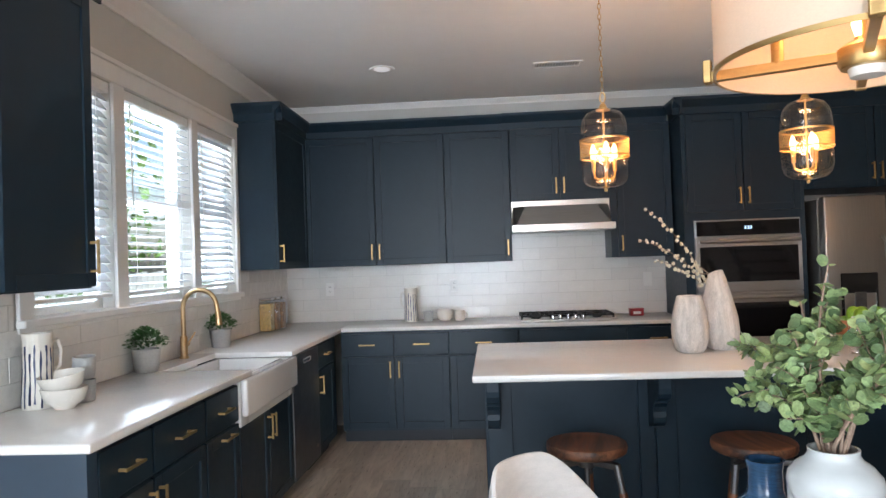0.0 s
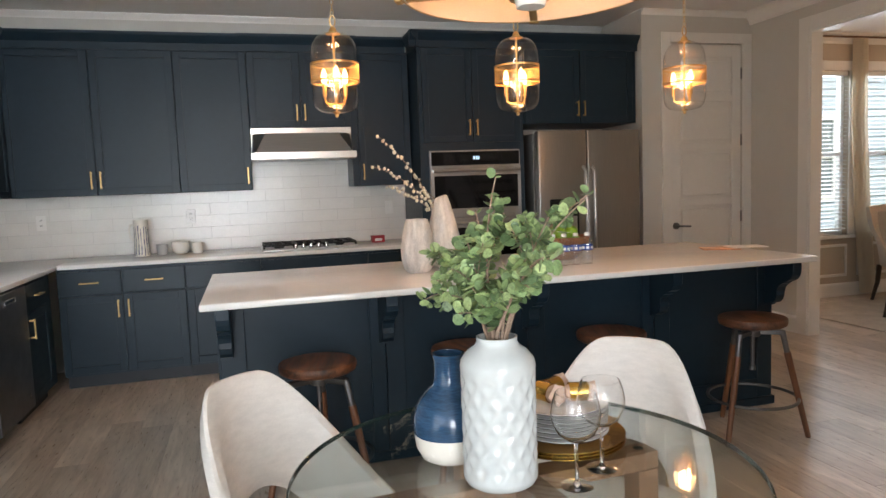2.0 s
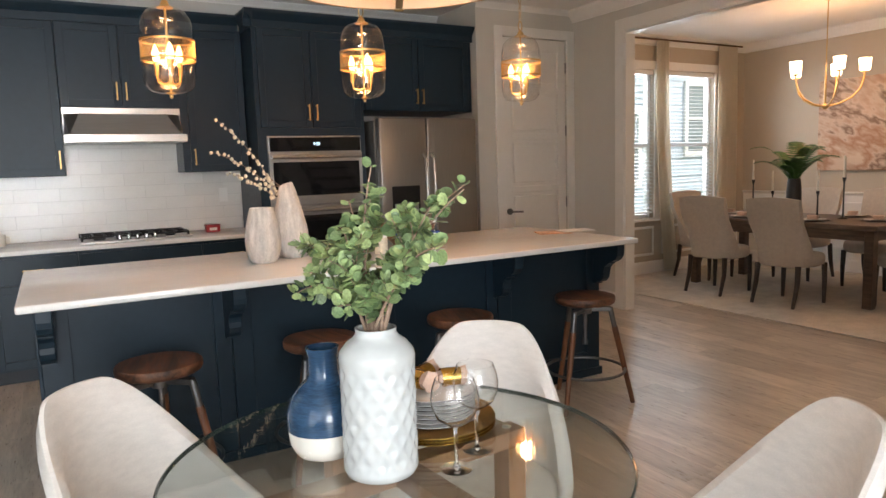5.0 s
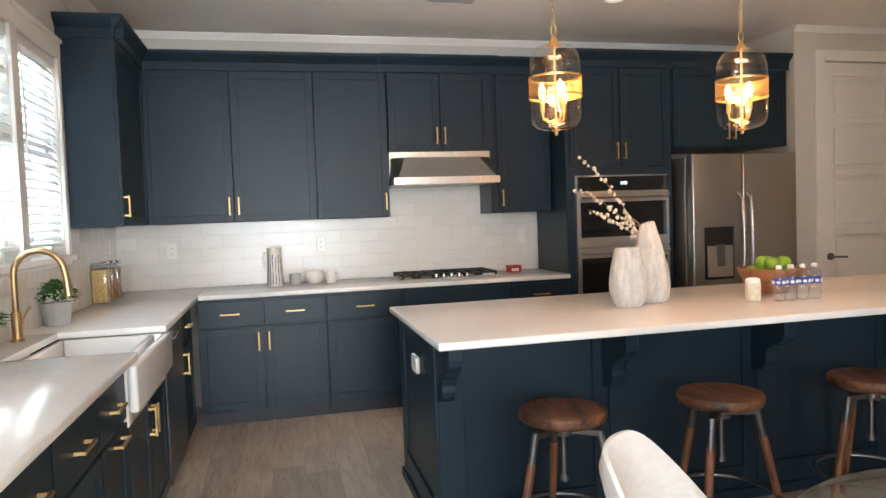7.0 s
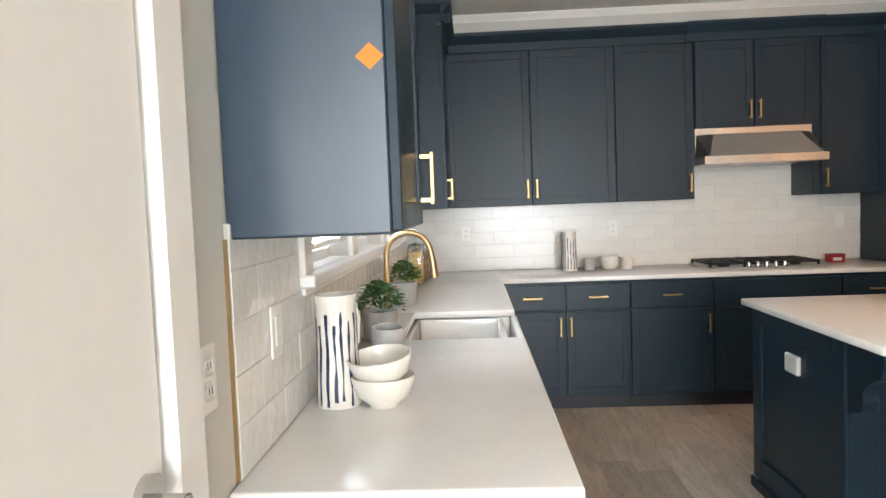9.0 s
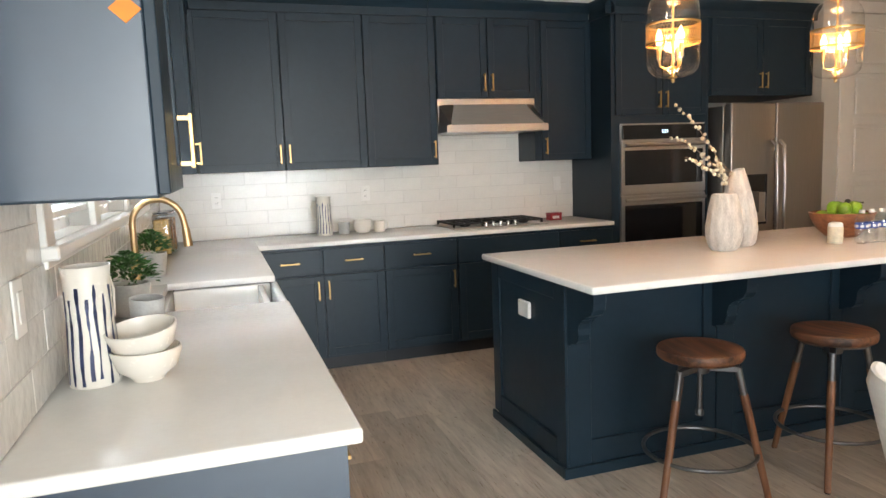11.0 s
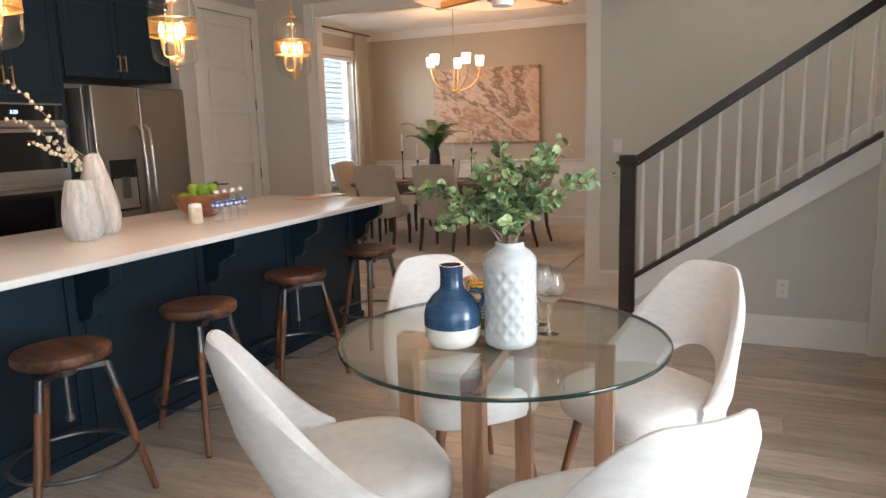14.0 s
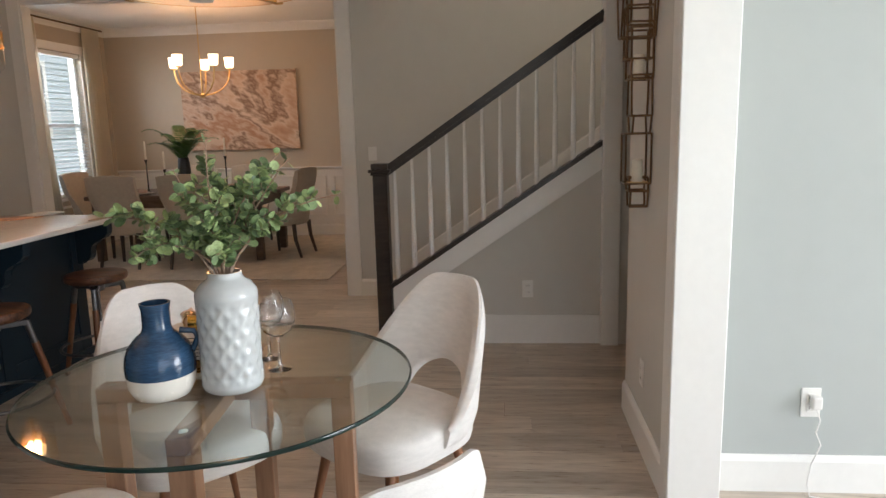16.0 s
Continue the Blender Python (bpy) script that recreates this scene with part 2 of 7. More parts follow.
IRON = mat("black cast iron", (0.012, 0.012, 0.013), 0.55, 0.2, var=0.12, bump=0.2)
GUNMETAL = mat("gunmetal steel", (0.16, 0.16, 0.165), 0.35, 0.9, var=0.12, scale=14)
WALNUT = wood("walnut seat", (0.020, 0.008, 0.005), (0.19, 0.080, 0.040), 0, 4, 0.42, 0.15, 9, span=(0.40, 0.60))
LEGWOOD = wood("walnut leg", (0.11, 0.042, 0.018), (0.26, 0.11, 0.05), 2, 4, 0.42, 0.15)
TABLEWOOD = wood("copper brown table leg", (0.20, 0.10, 0.055), (0.36, 0.20, 0.12), 2, 4, 0.36, 0.05)
DARKWOOD = wood("espresso wood", (0.018, 0.012, 0.009), (0.05, 0.034, 0.026), 2, 6, 0.4, 0.1)
STAIRWOOD = wood("dark stained stair wood", (0.016, 0.011, 0.009), (0.045, 0.032, 0.026), 1, 6, 0.35, 0.1)
DTABLE = wood("weathered dining table", (0.05, 0.034, 0.024), (0.15, 0.10, 0.07), 1, 5, 0.4, 0.1)
PLANK = wood("grey brown plank", (0.355, 0.292, 0.236), (0.60, 0.512, 0.424), 1, 6, 0.30, 0.15, 9)
PLANKREST = wood("grey brown plank rest", (0.355, 0.292, 0.236), (0.60, 0.512, 0.424), 1, 6, 0.30, 0.15, 9, island=True)
SUBFLOOR = mat("dark floor joint", (0.09, 0.072, 0.058), 0.8)
CREAM = mat("ivory woven upholstery", (0.72, 0.69, 0.66), 0.85, var=0.05, scale=24, bump=0.5, bscale=420, stretch=(1, 1, 3))
LINEN = mat("taupe linen upholstery", (0.48, 0.425, 0.36), 0.85, var=0.05, scale=30, bump=0.4, bscale=420)
CLEAR = pane_glass("clear window glass", (0.97, 0.98, 0.98), 0.05)
LAMPGLASS = pane_glass("clear lamp glass", (0.985, 0.975, 0.96), 0.055)
STEMGLASS = solid_glass("wine glass", (0.985, 0.99, 0.99), 1.46)
TABLEGLASS = pane_glass("table glass", (0.91, 0.945, 0.93), 0.062)
GLASSEDGE = mat("green glass edge", (0.012, 0.03, 0.026), 0.08, var=0.05)
WHITECER = mat("white glazed ceramic", (0.53, 0.55, 0.55), 0.10, var=0.02, rough_var=0.04)
MATTECER = mat("chalky carved ceramic", (0.62, 0.585, 0.545), 0.7, var=0.16, scale=14, bump=0.5, bscale=40, stretch=(3, 3, 0.6))
CREAMCER = mat("cream stoneware", (0.78, 0.74, 0.67), 0.25, var=0.012)
GREYCER = mat("grey stoneware", (0.42, 0.42, 0.41), 0.5, var=0.06, scale=18)
BLUEGLAZE = mat("blue glaze", (0.020, 0.056, 0.115), 0.12, var=0.22, scale=7, stretch=(1, 1, 7), rough_var=0.05)
BLUEPAINT = mat("cobalt brush stripe", (0.055, 0.075, 0.17), 0.3, var=0.3, scale=18)
FIRECLAY = mat("white fireclay", (0.80, 0.79, 0.77), 0.14, var=0.012, rough_var=0.04)
GOLD = mat("gold plate", (0.55, 0.32, 0.07), 0.22, 1.0, var=0.08, scale=15)
ORANGE = mat("orange paper", (0.75, 0.22, 0.02), 0.6, var=0.05)
BLACK = mat("black ceramic", (0.012, 0.012, 0.013), 0.3, var=0.1)
LEAF = mat("eucalyptus leaf", (0.235, 0.325, 0.145), 0.38, var=0.25, scale=22, rand=0.55, hue=0.028, island=True)
FERN = mat("fern frond", (0.05, 0.12, 0.035), 0.5, var=0.25, scale=20, rand=0.3)
HERB = mat("small dark green leaf", (0.045, 0.14, 0.03), 0.45, var=0.3, scale=60, rand=0.2)
TWIG = mat("pale brown twig", (0.32, 0.22, 0.16), 0.8, var=0.2, scale=40, bump=0.4)
BUD = mat("cream bud", (0.66, 0.58, 0.44), 0.7, var=0.12, scale=40)
SOIL = mat("dark soil", (0.03, 0.022, 0.016), 0.95, var=0.3, scale=60, bump=0.8)
BOWLWOOD = wood("red brown bowl", (0.16, 0.055, 0.025), (0.38, 0.15, 0.07), 0, 5, 0.35, 0.05)
APPLE = mat("green apple", (0.20, 0.36, 0.03), 0.3, var=0.18, scale=12, rand=0.15)
RUG = mat("cream wool rug", (0.56, 0.51, 0.44), 0.95, var=0.10, scale=7, bump=0.8, bscale=120)
CURTAIN = sheer("cream curtain cloth", (0.88, 0.83, 0.73), 0.5)
BLIND = sheer("white blind slat", (0.66, 0.69, 0.71), 0.16, 0.4)
VINYL = mat("white window vinyl", (0.82, 0.82, 0.80), 0.3, var=0.01)
SHADE = sheer("white drum shade", (0.82, 0.72, 0.60), 0.42)
FROST = glow("lit frosted shade", (1.0, 0.78, 0.52), 3.0)
BULB = glow("lit filament bulb", (1.0, 0.60, 0.27), 7.5)
CANLENS = glow("dim can lens", (1.0, 0.97, 0.92), 0.35)
DISPLAY = glow("blue white display", (0.55, 0.8, 1.0), 2.0)
CANDLE = mat("ivory candle wax", (0.75, 0.70, 0.60), 0.5, var=0.03)
PLASTIC = mat("white plastic", (0.78, 0.77, 0.74), 0.35, var=0.01)
BOTTLE = pane_glass("clear water bottle", (0.96, 0.98, 0.99), 0.07)
LABELBLUE = mat("blue bottle label", (0.03, 0.07, 0.30), 0.4, var=0.1)
REDTIN = mat("red tin", (0.30, 0.012, 0.02), 0.35, var=0.12)
PASTA = mat("dry pasta", (0.62, 0.40, 0.14), 0.7, var=0.3, scale=70, bump=0.8)
CEREAL = mat("brown cereal", (0.30, 0.16, 0.07), 0.8, var=0.45, scale=60, bump=0.9)
PAPER = mat("printed paper", (0.55, 0.30, 0.19), 0.6, var=0.3, scale=9)
NAPKIN = mat("folded peach napkin", (0.56, 0.40, 0.31), 0.9, var=0.08, scale=30, bump=0.3)
BRONZE = mat("aged bronze wire", (0.16, 0.095, 0.05), 0.38, 0.9, var=0.2, scale=20)
SIDING = mat("pale blue siding", (0.46, 0.55, 0.62), 0.7, var=0.05, scale=3)
HOUSEPANE = mat("grey reflecting house glass", (0.22, 0.27, 0.28), 0.08, var=0.1, rough_var=0.02)
ROOFING = mat("grey shingle roof", (0.12, 0.12, 0.125), 0.9, var=0.15, scale=12, bump=0.6)
LAWN = mat("lawn grass", (0.09, 0.16, 0.04), 0.95, var=0.25, scale=3, bump=0.6)
BARK = mat("tree bark", (0.10, 0.07, 0.05), 0.9, var=0.3, scale=12, bump=0.8)
TREELEAF = mat("sunlit tree leaf", (0.11, 0.20, 0.04), 0.55, var=0.35, scale=2.0)
GAP = mat("black gap", (0.006, 0.006, 0.006), 0.9)


# ---- mesh helpers ----
def B():
    return bmesh.new()


def box(bm, x0, x1, y0, y1, z0, z1, bev=0.0, seg=1):
    """A box with its own, optionally rounded, edges."""
    v = [bm.verts.new((x, y, z)) for x in (x0, x1) for y in (y0, y1) for z in (z0, z1)]
    f = [bm.faces.new([v[i] for i in q]) for q in ((0, 1, 3, 2), (4, 6, 7, 5), (0, 4, 5, 1), (2, 3, 7, 6), (0, 2, 6, 4), (1, 5, 7, 3))]
    if bev:
        edges = list({e for q in f for e in q.edges})
        bmesh.ops.bevel(bm, geom=edges, offset=bev, segments=seg, profile=0.5, affect="EDGES")
    return bm


def cyl(bm, p0, p1, r0, r1=None, seg=16):
    return tube(bm, [p0, p1], [r0, r0 if r1 is None else r1], seg)


def tube(bm, pts, r, seg=8, closed=False):
    """A round bar along the points; r: one radius or one for each point."""
    pts = [Vector(p) for p in pts]
    rs = r if isinstance(r, (list, tuple)) else [r] * len(pts)
    rings, n = [], len(pts)
    ref = None
    for i, p in enumerate(pts):
        a = pts[i - 1] if (i or closed) else p
        b = pts[(i + 1) % n] if (i < n - 1 or closed) else p
        d = (b - a).normalized()
        if ref is None:
            ref = d.orthogonal().normalized()
        ref = (ref - d * ref.dot(d)).normalized()
        s = d.cross(ref)
        rings.append([bm.verts.new(p + rs[i] * (math.cos(2 * math.pi * k / seg) * ref + math.sin(2 * math.pi * k / seg) * s)) for k in range(seg)])
    for i in range(n if closed else n - 1):
        u, w = rings[i], rings[(i + 1) % n]
        for k in range(seg):
            bm.faces.new((u[k], u[(k + 1) % seg], w[(k + 1) % seg], w[k]))
    if not closed:
        bm.faces.new(rings[0][::-1])
        bm.faces.new(rings[-1])
    return bm


def lathe(bm, prof, seg=32, at=(0, 0, 0), ripple=None):
    """Turns the profile of (radius, height) round the upright axis; ripple(angle, i) scales the radius."""
    rings = []
    for i, (r, z) in enumerate(prof):
        if r < 1e-5:
            rings.append([bm.verts.new((at[0], at[1], at[2] + z))])
        else:
            rings.append([bm.verts.new((at[0] + r * (ripple(2 * math.pi * k / seg, i) if ripple else 1) * math.cos(2 * math.pi * k / seg),
                                        at[1] + r * (ripple(2 * math.pi * k / seg, i) if ripple else 1) * math.sin(2 * math.pi * k / seg), at[2] + z)) for k in range(seg)])
    for u, w in zip(rings, rings[1:]):
        for k in range(seg):
            j = (k + 1) % seg
            if len(u) == 1 and len(w) > 1:
                bm.faces.new((u[0], w[j], w[k]))
            elif len(w) == 1 and len(u) > 1:
                bm.faces.new((u[k], u[j], w[0]))
            elif len(u) > 1:
                bm.faces.new((u[k], u[j], w[j], w[k]))
    return bm


def prism(bm, pts, axis, a, b):
    """A polygon drawn in the two other axes, drawn out along the axis from a to b."""
    def put(p, c):
        q = list(p)
        q.insert(axis, c)
        return q
    lo, hi = [bm.verts.new(put(p, a)) for p in pts], [bm.verts.new(put(p, b)) for p in pts]
    n = len(pts)
    bm.faces.new(lo)
    bm.faces.new(hi[::-1])
    for i in range(n):
        bm.faces.new((lo[i], hi[i], hi[(i + 1) % n], lo[(i + 1) % n]))
    return bm


def mesh_of(bm, name, material, smooth=False):
    bmesh.ops.recalc_face_normals(bm, faces=bm.faces)
    me = bpy.data.meshes.new(name)
    bm.to_mesh(me)
    bm.free()
    me.materials.append(material)
    if smooth:
        me.polygons.foreach_set("use_smooth", [True] * len(me.polygons))
        me.set_sharp_from_angle(angle=radians(40))
    return me


def part(name, bm, material, parent, label="", smooth=False, m=None):
    ob = new(name, mesh_of(bm, name, material, smooth) if isinstance(bm, bmesh.types.BMesh) else bm)
    ob.parent = parent
    if m is not None:
        ob.matrix_basis = m
    if label:
        tagged(ob, label)
    return ob


def thing(name, m, label, category, group=""):
    ob = new(name)
    ob.empty_display_size = 0.05
    ob.matrix_basis = m if isinstance(m, Matrix) else pose(*m)
    return tagged(ob, label, category, group)


def solo(name, bm, material, label, category, group="", smooth=False, m=None, kind=""):
    ob = new(name, mesh_of(bm, name, material, smooth))
    if m is not None:
        ob.matrix_basis = m
    return tagged(ob, label, category, group, kind)


def structure(name, bm, material, label, category, smooth=False):
    return solo(name, bm, material, label, category, smooth=smooth, kind="structure")


# ---- the large structure ----
XW, YB, H = -1.46, 6.20, 2.84           # kitchen's window wall, back wall, ceiling height
XO, YP = 5.00, 5.50                     # wall of the dining opening, pantry wall
XD, YD = 8.50, 6.15                     # dining room's far wall and window wall
WINS = ((2.80, 3.41), (3.51, 4.28), (4.37, 4.99))
WZ0, WZ1 = 1.25, 2.36
DWINS = ((5.87, 6.82), (6.96, 7.90))
DZ0, DZ1 = 0.68, 2.45


def wall_x(name, x0, x1, y0, y1, holes, material, label, z1=H):
    """A wall that runs along y, with openings (y0, y1, z0, z1)."""
    bm, y = B(), y0
    for a, b, c, d in holes:
        if a > y:
            box(bm, x0, x1, y, a, 0, z1)
        if c > 0:
            box(bm, x0, x1, a, b, 0, c)
        if d < z1:
            box(bm, x0, x1, a, b, d, z1)
        y = b
    if y1 > y:
        box(bm, x0, x1, y, y1, 0, z1)
    return structure(name, bm, material, label, "wall")


def wall_y(name, y0, y1, x0, x1, holes, material, label, z1=H):
    bm, x = B(), x0
    for a, b, c, d in holes:
        if a > x:
            box(bm, x, a, y0, y1, 0, z1)
        if c > 0:
            box(bm, a, b, y0, y1, 0, c)
        if d < z1:
            box(bm, a, b, y0, y1, d, z1)
        x = b
    if x1 > x:
        box(bm, x, x1, y0, y1, 0, z1)
    return structure(name, bm, material, label, "wall")


wall_x("wall_west", XW - 0.16, XW, -5.0, YB + 0.16, [(-2.2, 0.7, 0.12, 2.35)] + [(a, b, WZ0, WZ1) for a, b in WINS], WALL, "greige painted wall with three kitchen windows")
wall_y("wall_north", YB, YB + 0.16, XW, 3.87, [], WALL, "greige painted wall behind the kitchen cabinets")
wall_x("wall_fridge_side", 3.87, 3.97, YP, YB + 0.16, [], WALL, "greige painted wall beside the fridge")
wall_y("wall_pantry", YP, YP + 0.12, 3.97, XO, [(4.15, 4.91, 0, 2.56)], WALL, "greige painted wall with a pantry door")
wall_x("wall_dining_opening", XO, XO + 0.09, -2.6, YD + 0.16, [(2.10, 4.80, 0, 2.53)], WALL, "greige painted wall with a wide cased opening")
wall_y("wall_dining_north", YD, YD + 0.16, XO + 0.09, XD + 0.16, [(a, b, DZ0, DZ1) for a, b in DWINS], DWALL, "warm beige wall with two dining windows")
wall_x("wall_dining_east", XD, XD + 0.16, 1.34, YD, [], DWALL, "warm beige dining wall with wainscot panels")
wall_y("wall_dining_south", 1.34, 1.50, XO + 0.09, XD, [], DWALL, "warm beige plain dining wall")
wall_y("wall_sconce", 0.02, 0.17, 1.70, 2.64, [], WALL, "greige painted short wall with wire lanterns")
wall_x("wall_living_return", 1.87, 2.02, -5.0, 0.018, [], GREYWALL, "cool grey painted living room wall")
wall_x("wall_stair_side", 3.66, 3.78, -2.6, 0.05, [], WALL, "greige painted wall enclosing the upper stairs")
wall_y("wall_hall_end", -2.76, -2.60, 2.02, XO + 0.09, [], WALL, "greige painted hall end wall")
wall_y("wall_south", -5.16, -5.0, XW - 0.16, 2.02, [(-1.2, 1.2, 0.3, 2.5)], GREYWALL, "cool grey living room wall with a large window")
bm = B()
for x0, x1, y0, y1 in ((XW - 0.16, 3.80, -5.16, YB + 0.16), (3.80, 4.99, 1.30, YB + 0.16), (3.80, 4.99, -5.16, -2.58), (4.99, XD + 0.16, -5.16, YB + 0.16)):
    box(bm, x0, x1, y0, y1, H, H + 0.12)
structure("ceiling", bm, CEIL, "flat white painted ceiling", "ceiling")


# Shaft out of view; its hole is sized so the added lamp reaches down.
bm = B()
for x0, x1, y0, y1 in ((3.70, 3.80, -2.68, 1.40), (4.99, 5.09, -2.68, 1.40), (3.80, 4.99, -2.68, -2.58), (3.80, 4.99, 1.30, 1.40)):
    box(bm, x0, x1, y0, y1, H + 0.12, 5.2)
structure("wall_stairwell", bm, WALL, "greige painted walls of the upper stairwell", "wall")
structure("ceiling_stairwell", box(B(), 3.70, 5.09, -2.68, 1.40, 5.2, 5.3), CEIL, "flat white ceiling over the upper stairs", "ceiling")


def run_profile(bm, prof, p, q, out):
    """Draws a moulding's profile of (out, up) from p to q along a wall; out: the way into the room."""
    p, q, out = Vector(p), Vector(q), Vector(out)
    a = [bm.verts.new(p + out * o + Vector((0, 0, u))) for o, u in prof]
    b = [bm.verts.new(q + out * o + Vector((0, 0, u))) for o, u in prof]
    n = len(prof)
    bm.faces.new(a)
    bm.faces.new(b[::-1])
    for i in range(n):
        bm.faces.new((a[i], b[i], b[(i + 1) % n], a[(i + 1) % n]))


CROWN = ((0, 0), (0, -0.11), (0.012, -0.11), (0.016, -0.09), (0.05, -0.045), (0.075, -0.02), (0.08, 0))
BASE = ((0, 0), (0.016, 0), (0.016, 0.125), (0.011, 0.14), (0.006, 0.148), (0, 0.148))
for name, p, q, out in (("crown_west", (XW, -5, H), (XW, YB, H), (1, 0, 0)), ("crown_north", (XW, YB, H), (3.87, YB, H), (0, -1, 0)),
                        ("crown_pantry", (3.87, YP, H), (XO, YP, H), (0, -1, 0)), ("crown_opening", (XO, -2.6, H), (XO, YP, H), (-1, 0, 0)),
                        ("crown_dining_east", (XD, 1.5, H), (XD, YD, H), (-1, 0, 0)), ("crown_dining_north", (XO + .09, YD, H), (XD, YD, H), (0, -1, 0))):
    bm = B()
    run_profile(bm, [(o * 0.45, u * 0.45) for o, u in CROWN] if name in ("crown_north", "crown_pantry") else CROWN, p, q, out)
    structure(name, bm, TRIM, "white painted crown moulding", "crown moulding")
for name, p, q, out in (("baseboard_pantry", (5.05, YP, 0), (XO, YP, 0), (0, -1, 0)), ("baseboard_opening_north", (XO, 4.90, 0), (XO, YP, 0), (-1, 0, 0)),
                        ("baseboard_opening_south", (XO, 1.30, 0), (XO, 2.00, 0), (-1, 0, 0)), ("baseboard_dining_east", (XD, 1.5, 0), (XD, YD, 0), (-1, 0, 0)),
                        ("baseboard_dining_north", (XO + .09, YD, 0), (XD, YD, 0), (0, -1, 0)), ("baseboard_sconce", (1.72, 0.17, 0), (2.64, 0.17, 0), (0, 1, 0)),
                        ("baseboard_living", (1.87, -5, 0), (1.87, 0.018, 0), (-1, 0, 0)), ("baseboard_west", (XW, -5, 0), (XW, 0.9, 0), (1, 0, 0))):
    bm = B()
    run_profile(bm, BASE, p, q, out)
    structure(name, bm, TRIM, "white painted tall baseboard", "baseboard")


def casing_y(bm, y, x0, x1, z0, z1, w=0.09, d=0.02, sill=False):
    """Flat casing round an opening in a wall that faces -y at y."""
    box(bm, x0 - w, x0, y - d, y, z0, z1 + w, 0.003)
    box(bm, x1, x1 + w, y - d, y, z0, z1 + w, 0.003)
    box(bm, x0, x1, y - d, y, z1, z1 + w, 0.003)


# cased opening to the dining room
bm = B()
for y0, y1 in ((1.99, 2.10), (4.80, 4.91)):
    box(bm, XO - 0.02, XO, y0, y1, 0, 2.64, 0.003)
    box(bm, XO + 0.09, XO + 0.11, y0, y1, 0, 2.64, 0.003)
for x0, x1 in ((XO - 0.02, XO), (XO + 0.09, XO + 0.11)):
    box(bm, x0, x1, 2.102, 4.798, 2.53, 2.64, 0.003)
box(bm, XO - 0.012, XO + 0.102, 2.10, 2.118, 0, 2.53)
box(bm, XO - 0.012, XO + 0.102, 4.782, 4.80, 0, 2.53)
box(bm, XO - 0.012, XO + 0.102, 2.118, 4.782, 2.512, 2.53)
structure("opening_trim", bm, TRIM, "white painted casing of the wide opening", "door casing")

# end of the lantern wall, casing of the stair wall
bm = B()
box(bm, 1.668, 1.70, 0.004, 0.19, 0, 2.60, 0.004)
box(bm, 1.70, 1.79, 0.17, 0.19, 0, 2.60, 0.003)
structure("wall_end_trim", bm, TRIM, "white painted casing at the wall's end", "door casing")
bm = B()
box(bm, 3.635, 3.66, 0.04, 0.15, 0, H - 0.12, 0.003)
box(bm, 3.66, 3.80, 0.05, 0.15, 0, H - 0.12)
structure("stair_wall_trim", bm, TRIM, "white painted casing beside the stairs", "trim")

# pantry door
door = thing("door_1", (4.15, YP, 0), "white five panel pantry door, closed", "door")
tagged(door, kind="structure")
bm = B()
box(bm, 0.004, 0.756, 0.034, 0.055, 0.01, 2.555)
rails = [0.01, 0.16, 0.615, 0.675, 1.115, 1.175, 1.615, 1.675, 2.05, 2.11, 2.44, 2.555]
for z0, z1 in zip(rails[::2], rails[1::2]):
    box(bm, 0.10, 0.66, 0.012, 0.0345, z0, z1, 0.004)
for x0, x1 in ((0.004, 0.10), (0.66, 0.756)):
    box(bm, x0, x1, 0.0118, 0.0345, 0.01, 2.555, 0.004)
for z0, z1 in zip(rails[1::2], rails[2::2]):
    box(bm, 0.128, 0.632, 0.017, 0.031, z0 + 0.028, z1 - 0.028, 0.010)
part("door_leaf", bm, TRIM, door)
bm = B()
casing_y(bm, 0, 0, 0.76, 0, 2.56, 0.088)
part("door_casing", bm, TRIM, door)
bm = B()
cyl(bm, (0.06, 0.016, 0.94), (0.06, -0.004, 0.94), 0.03, seg=20)
tube(bm, [(0.06, -0.004, 0.94), (0.06, -0.05, 0.94), (0.08, -0.055, 0.94), (0.17, -0.055, 0.935)], 0.009, 8)
part("door_handle", bm, GUNMETAL, door, "dark nickel lever handle", True)
for z in (0.3, 1.0, 1.7, 2.3):
    bm = B()
    cyl(bm, (0.758, 0.008, z - 0.05), (0.758, 0.008, z + 0.05), 0.008, seg=8)
    part("hinge", bm, GUNMETAL, door, "dark nickel hinge")

# patio door in the window wall, seen at its edge
door = thing("door_2", (XW, 1.88, 0), "white painted back door with a nickel lever, closed", "door")
tagged(door, kind="structure")
bm = B()
box(bm, 0.002, 0.03, -0.86, -0.02, 0.01, 2.30, 0.004)
part("door_leaf", bm, TRIM, door)
bm = B()
for y0, y1 in ((-0.005, 0.09), (-0.97, -0.875)):
    box(bm, 0.002, 0.045, y0, y1, 0, 2.42, 0.004)
box(bm, 0.002, 0.045, -0.875, -0.005, 2.33, 2.42, 0.004)
part("door_casing", bm, TRIM, door)
bm = B()
cyl(bm, (0.03, -0.075, 1.06), (0.042, -0.075, 1.06), 0.034, seg=20)
tube(bm, [(0.04, -0.075, 1.06), (0.085, -0.075, 1.06), (0.09, -0.09, 1.06), (0.09, -0.17, 1.058)], 0.010, 8)
part("door_handle", bm, CHROME, door, "satin nickel lever handle", True)


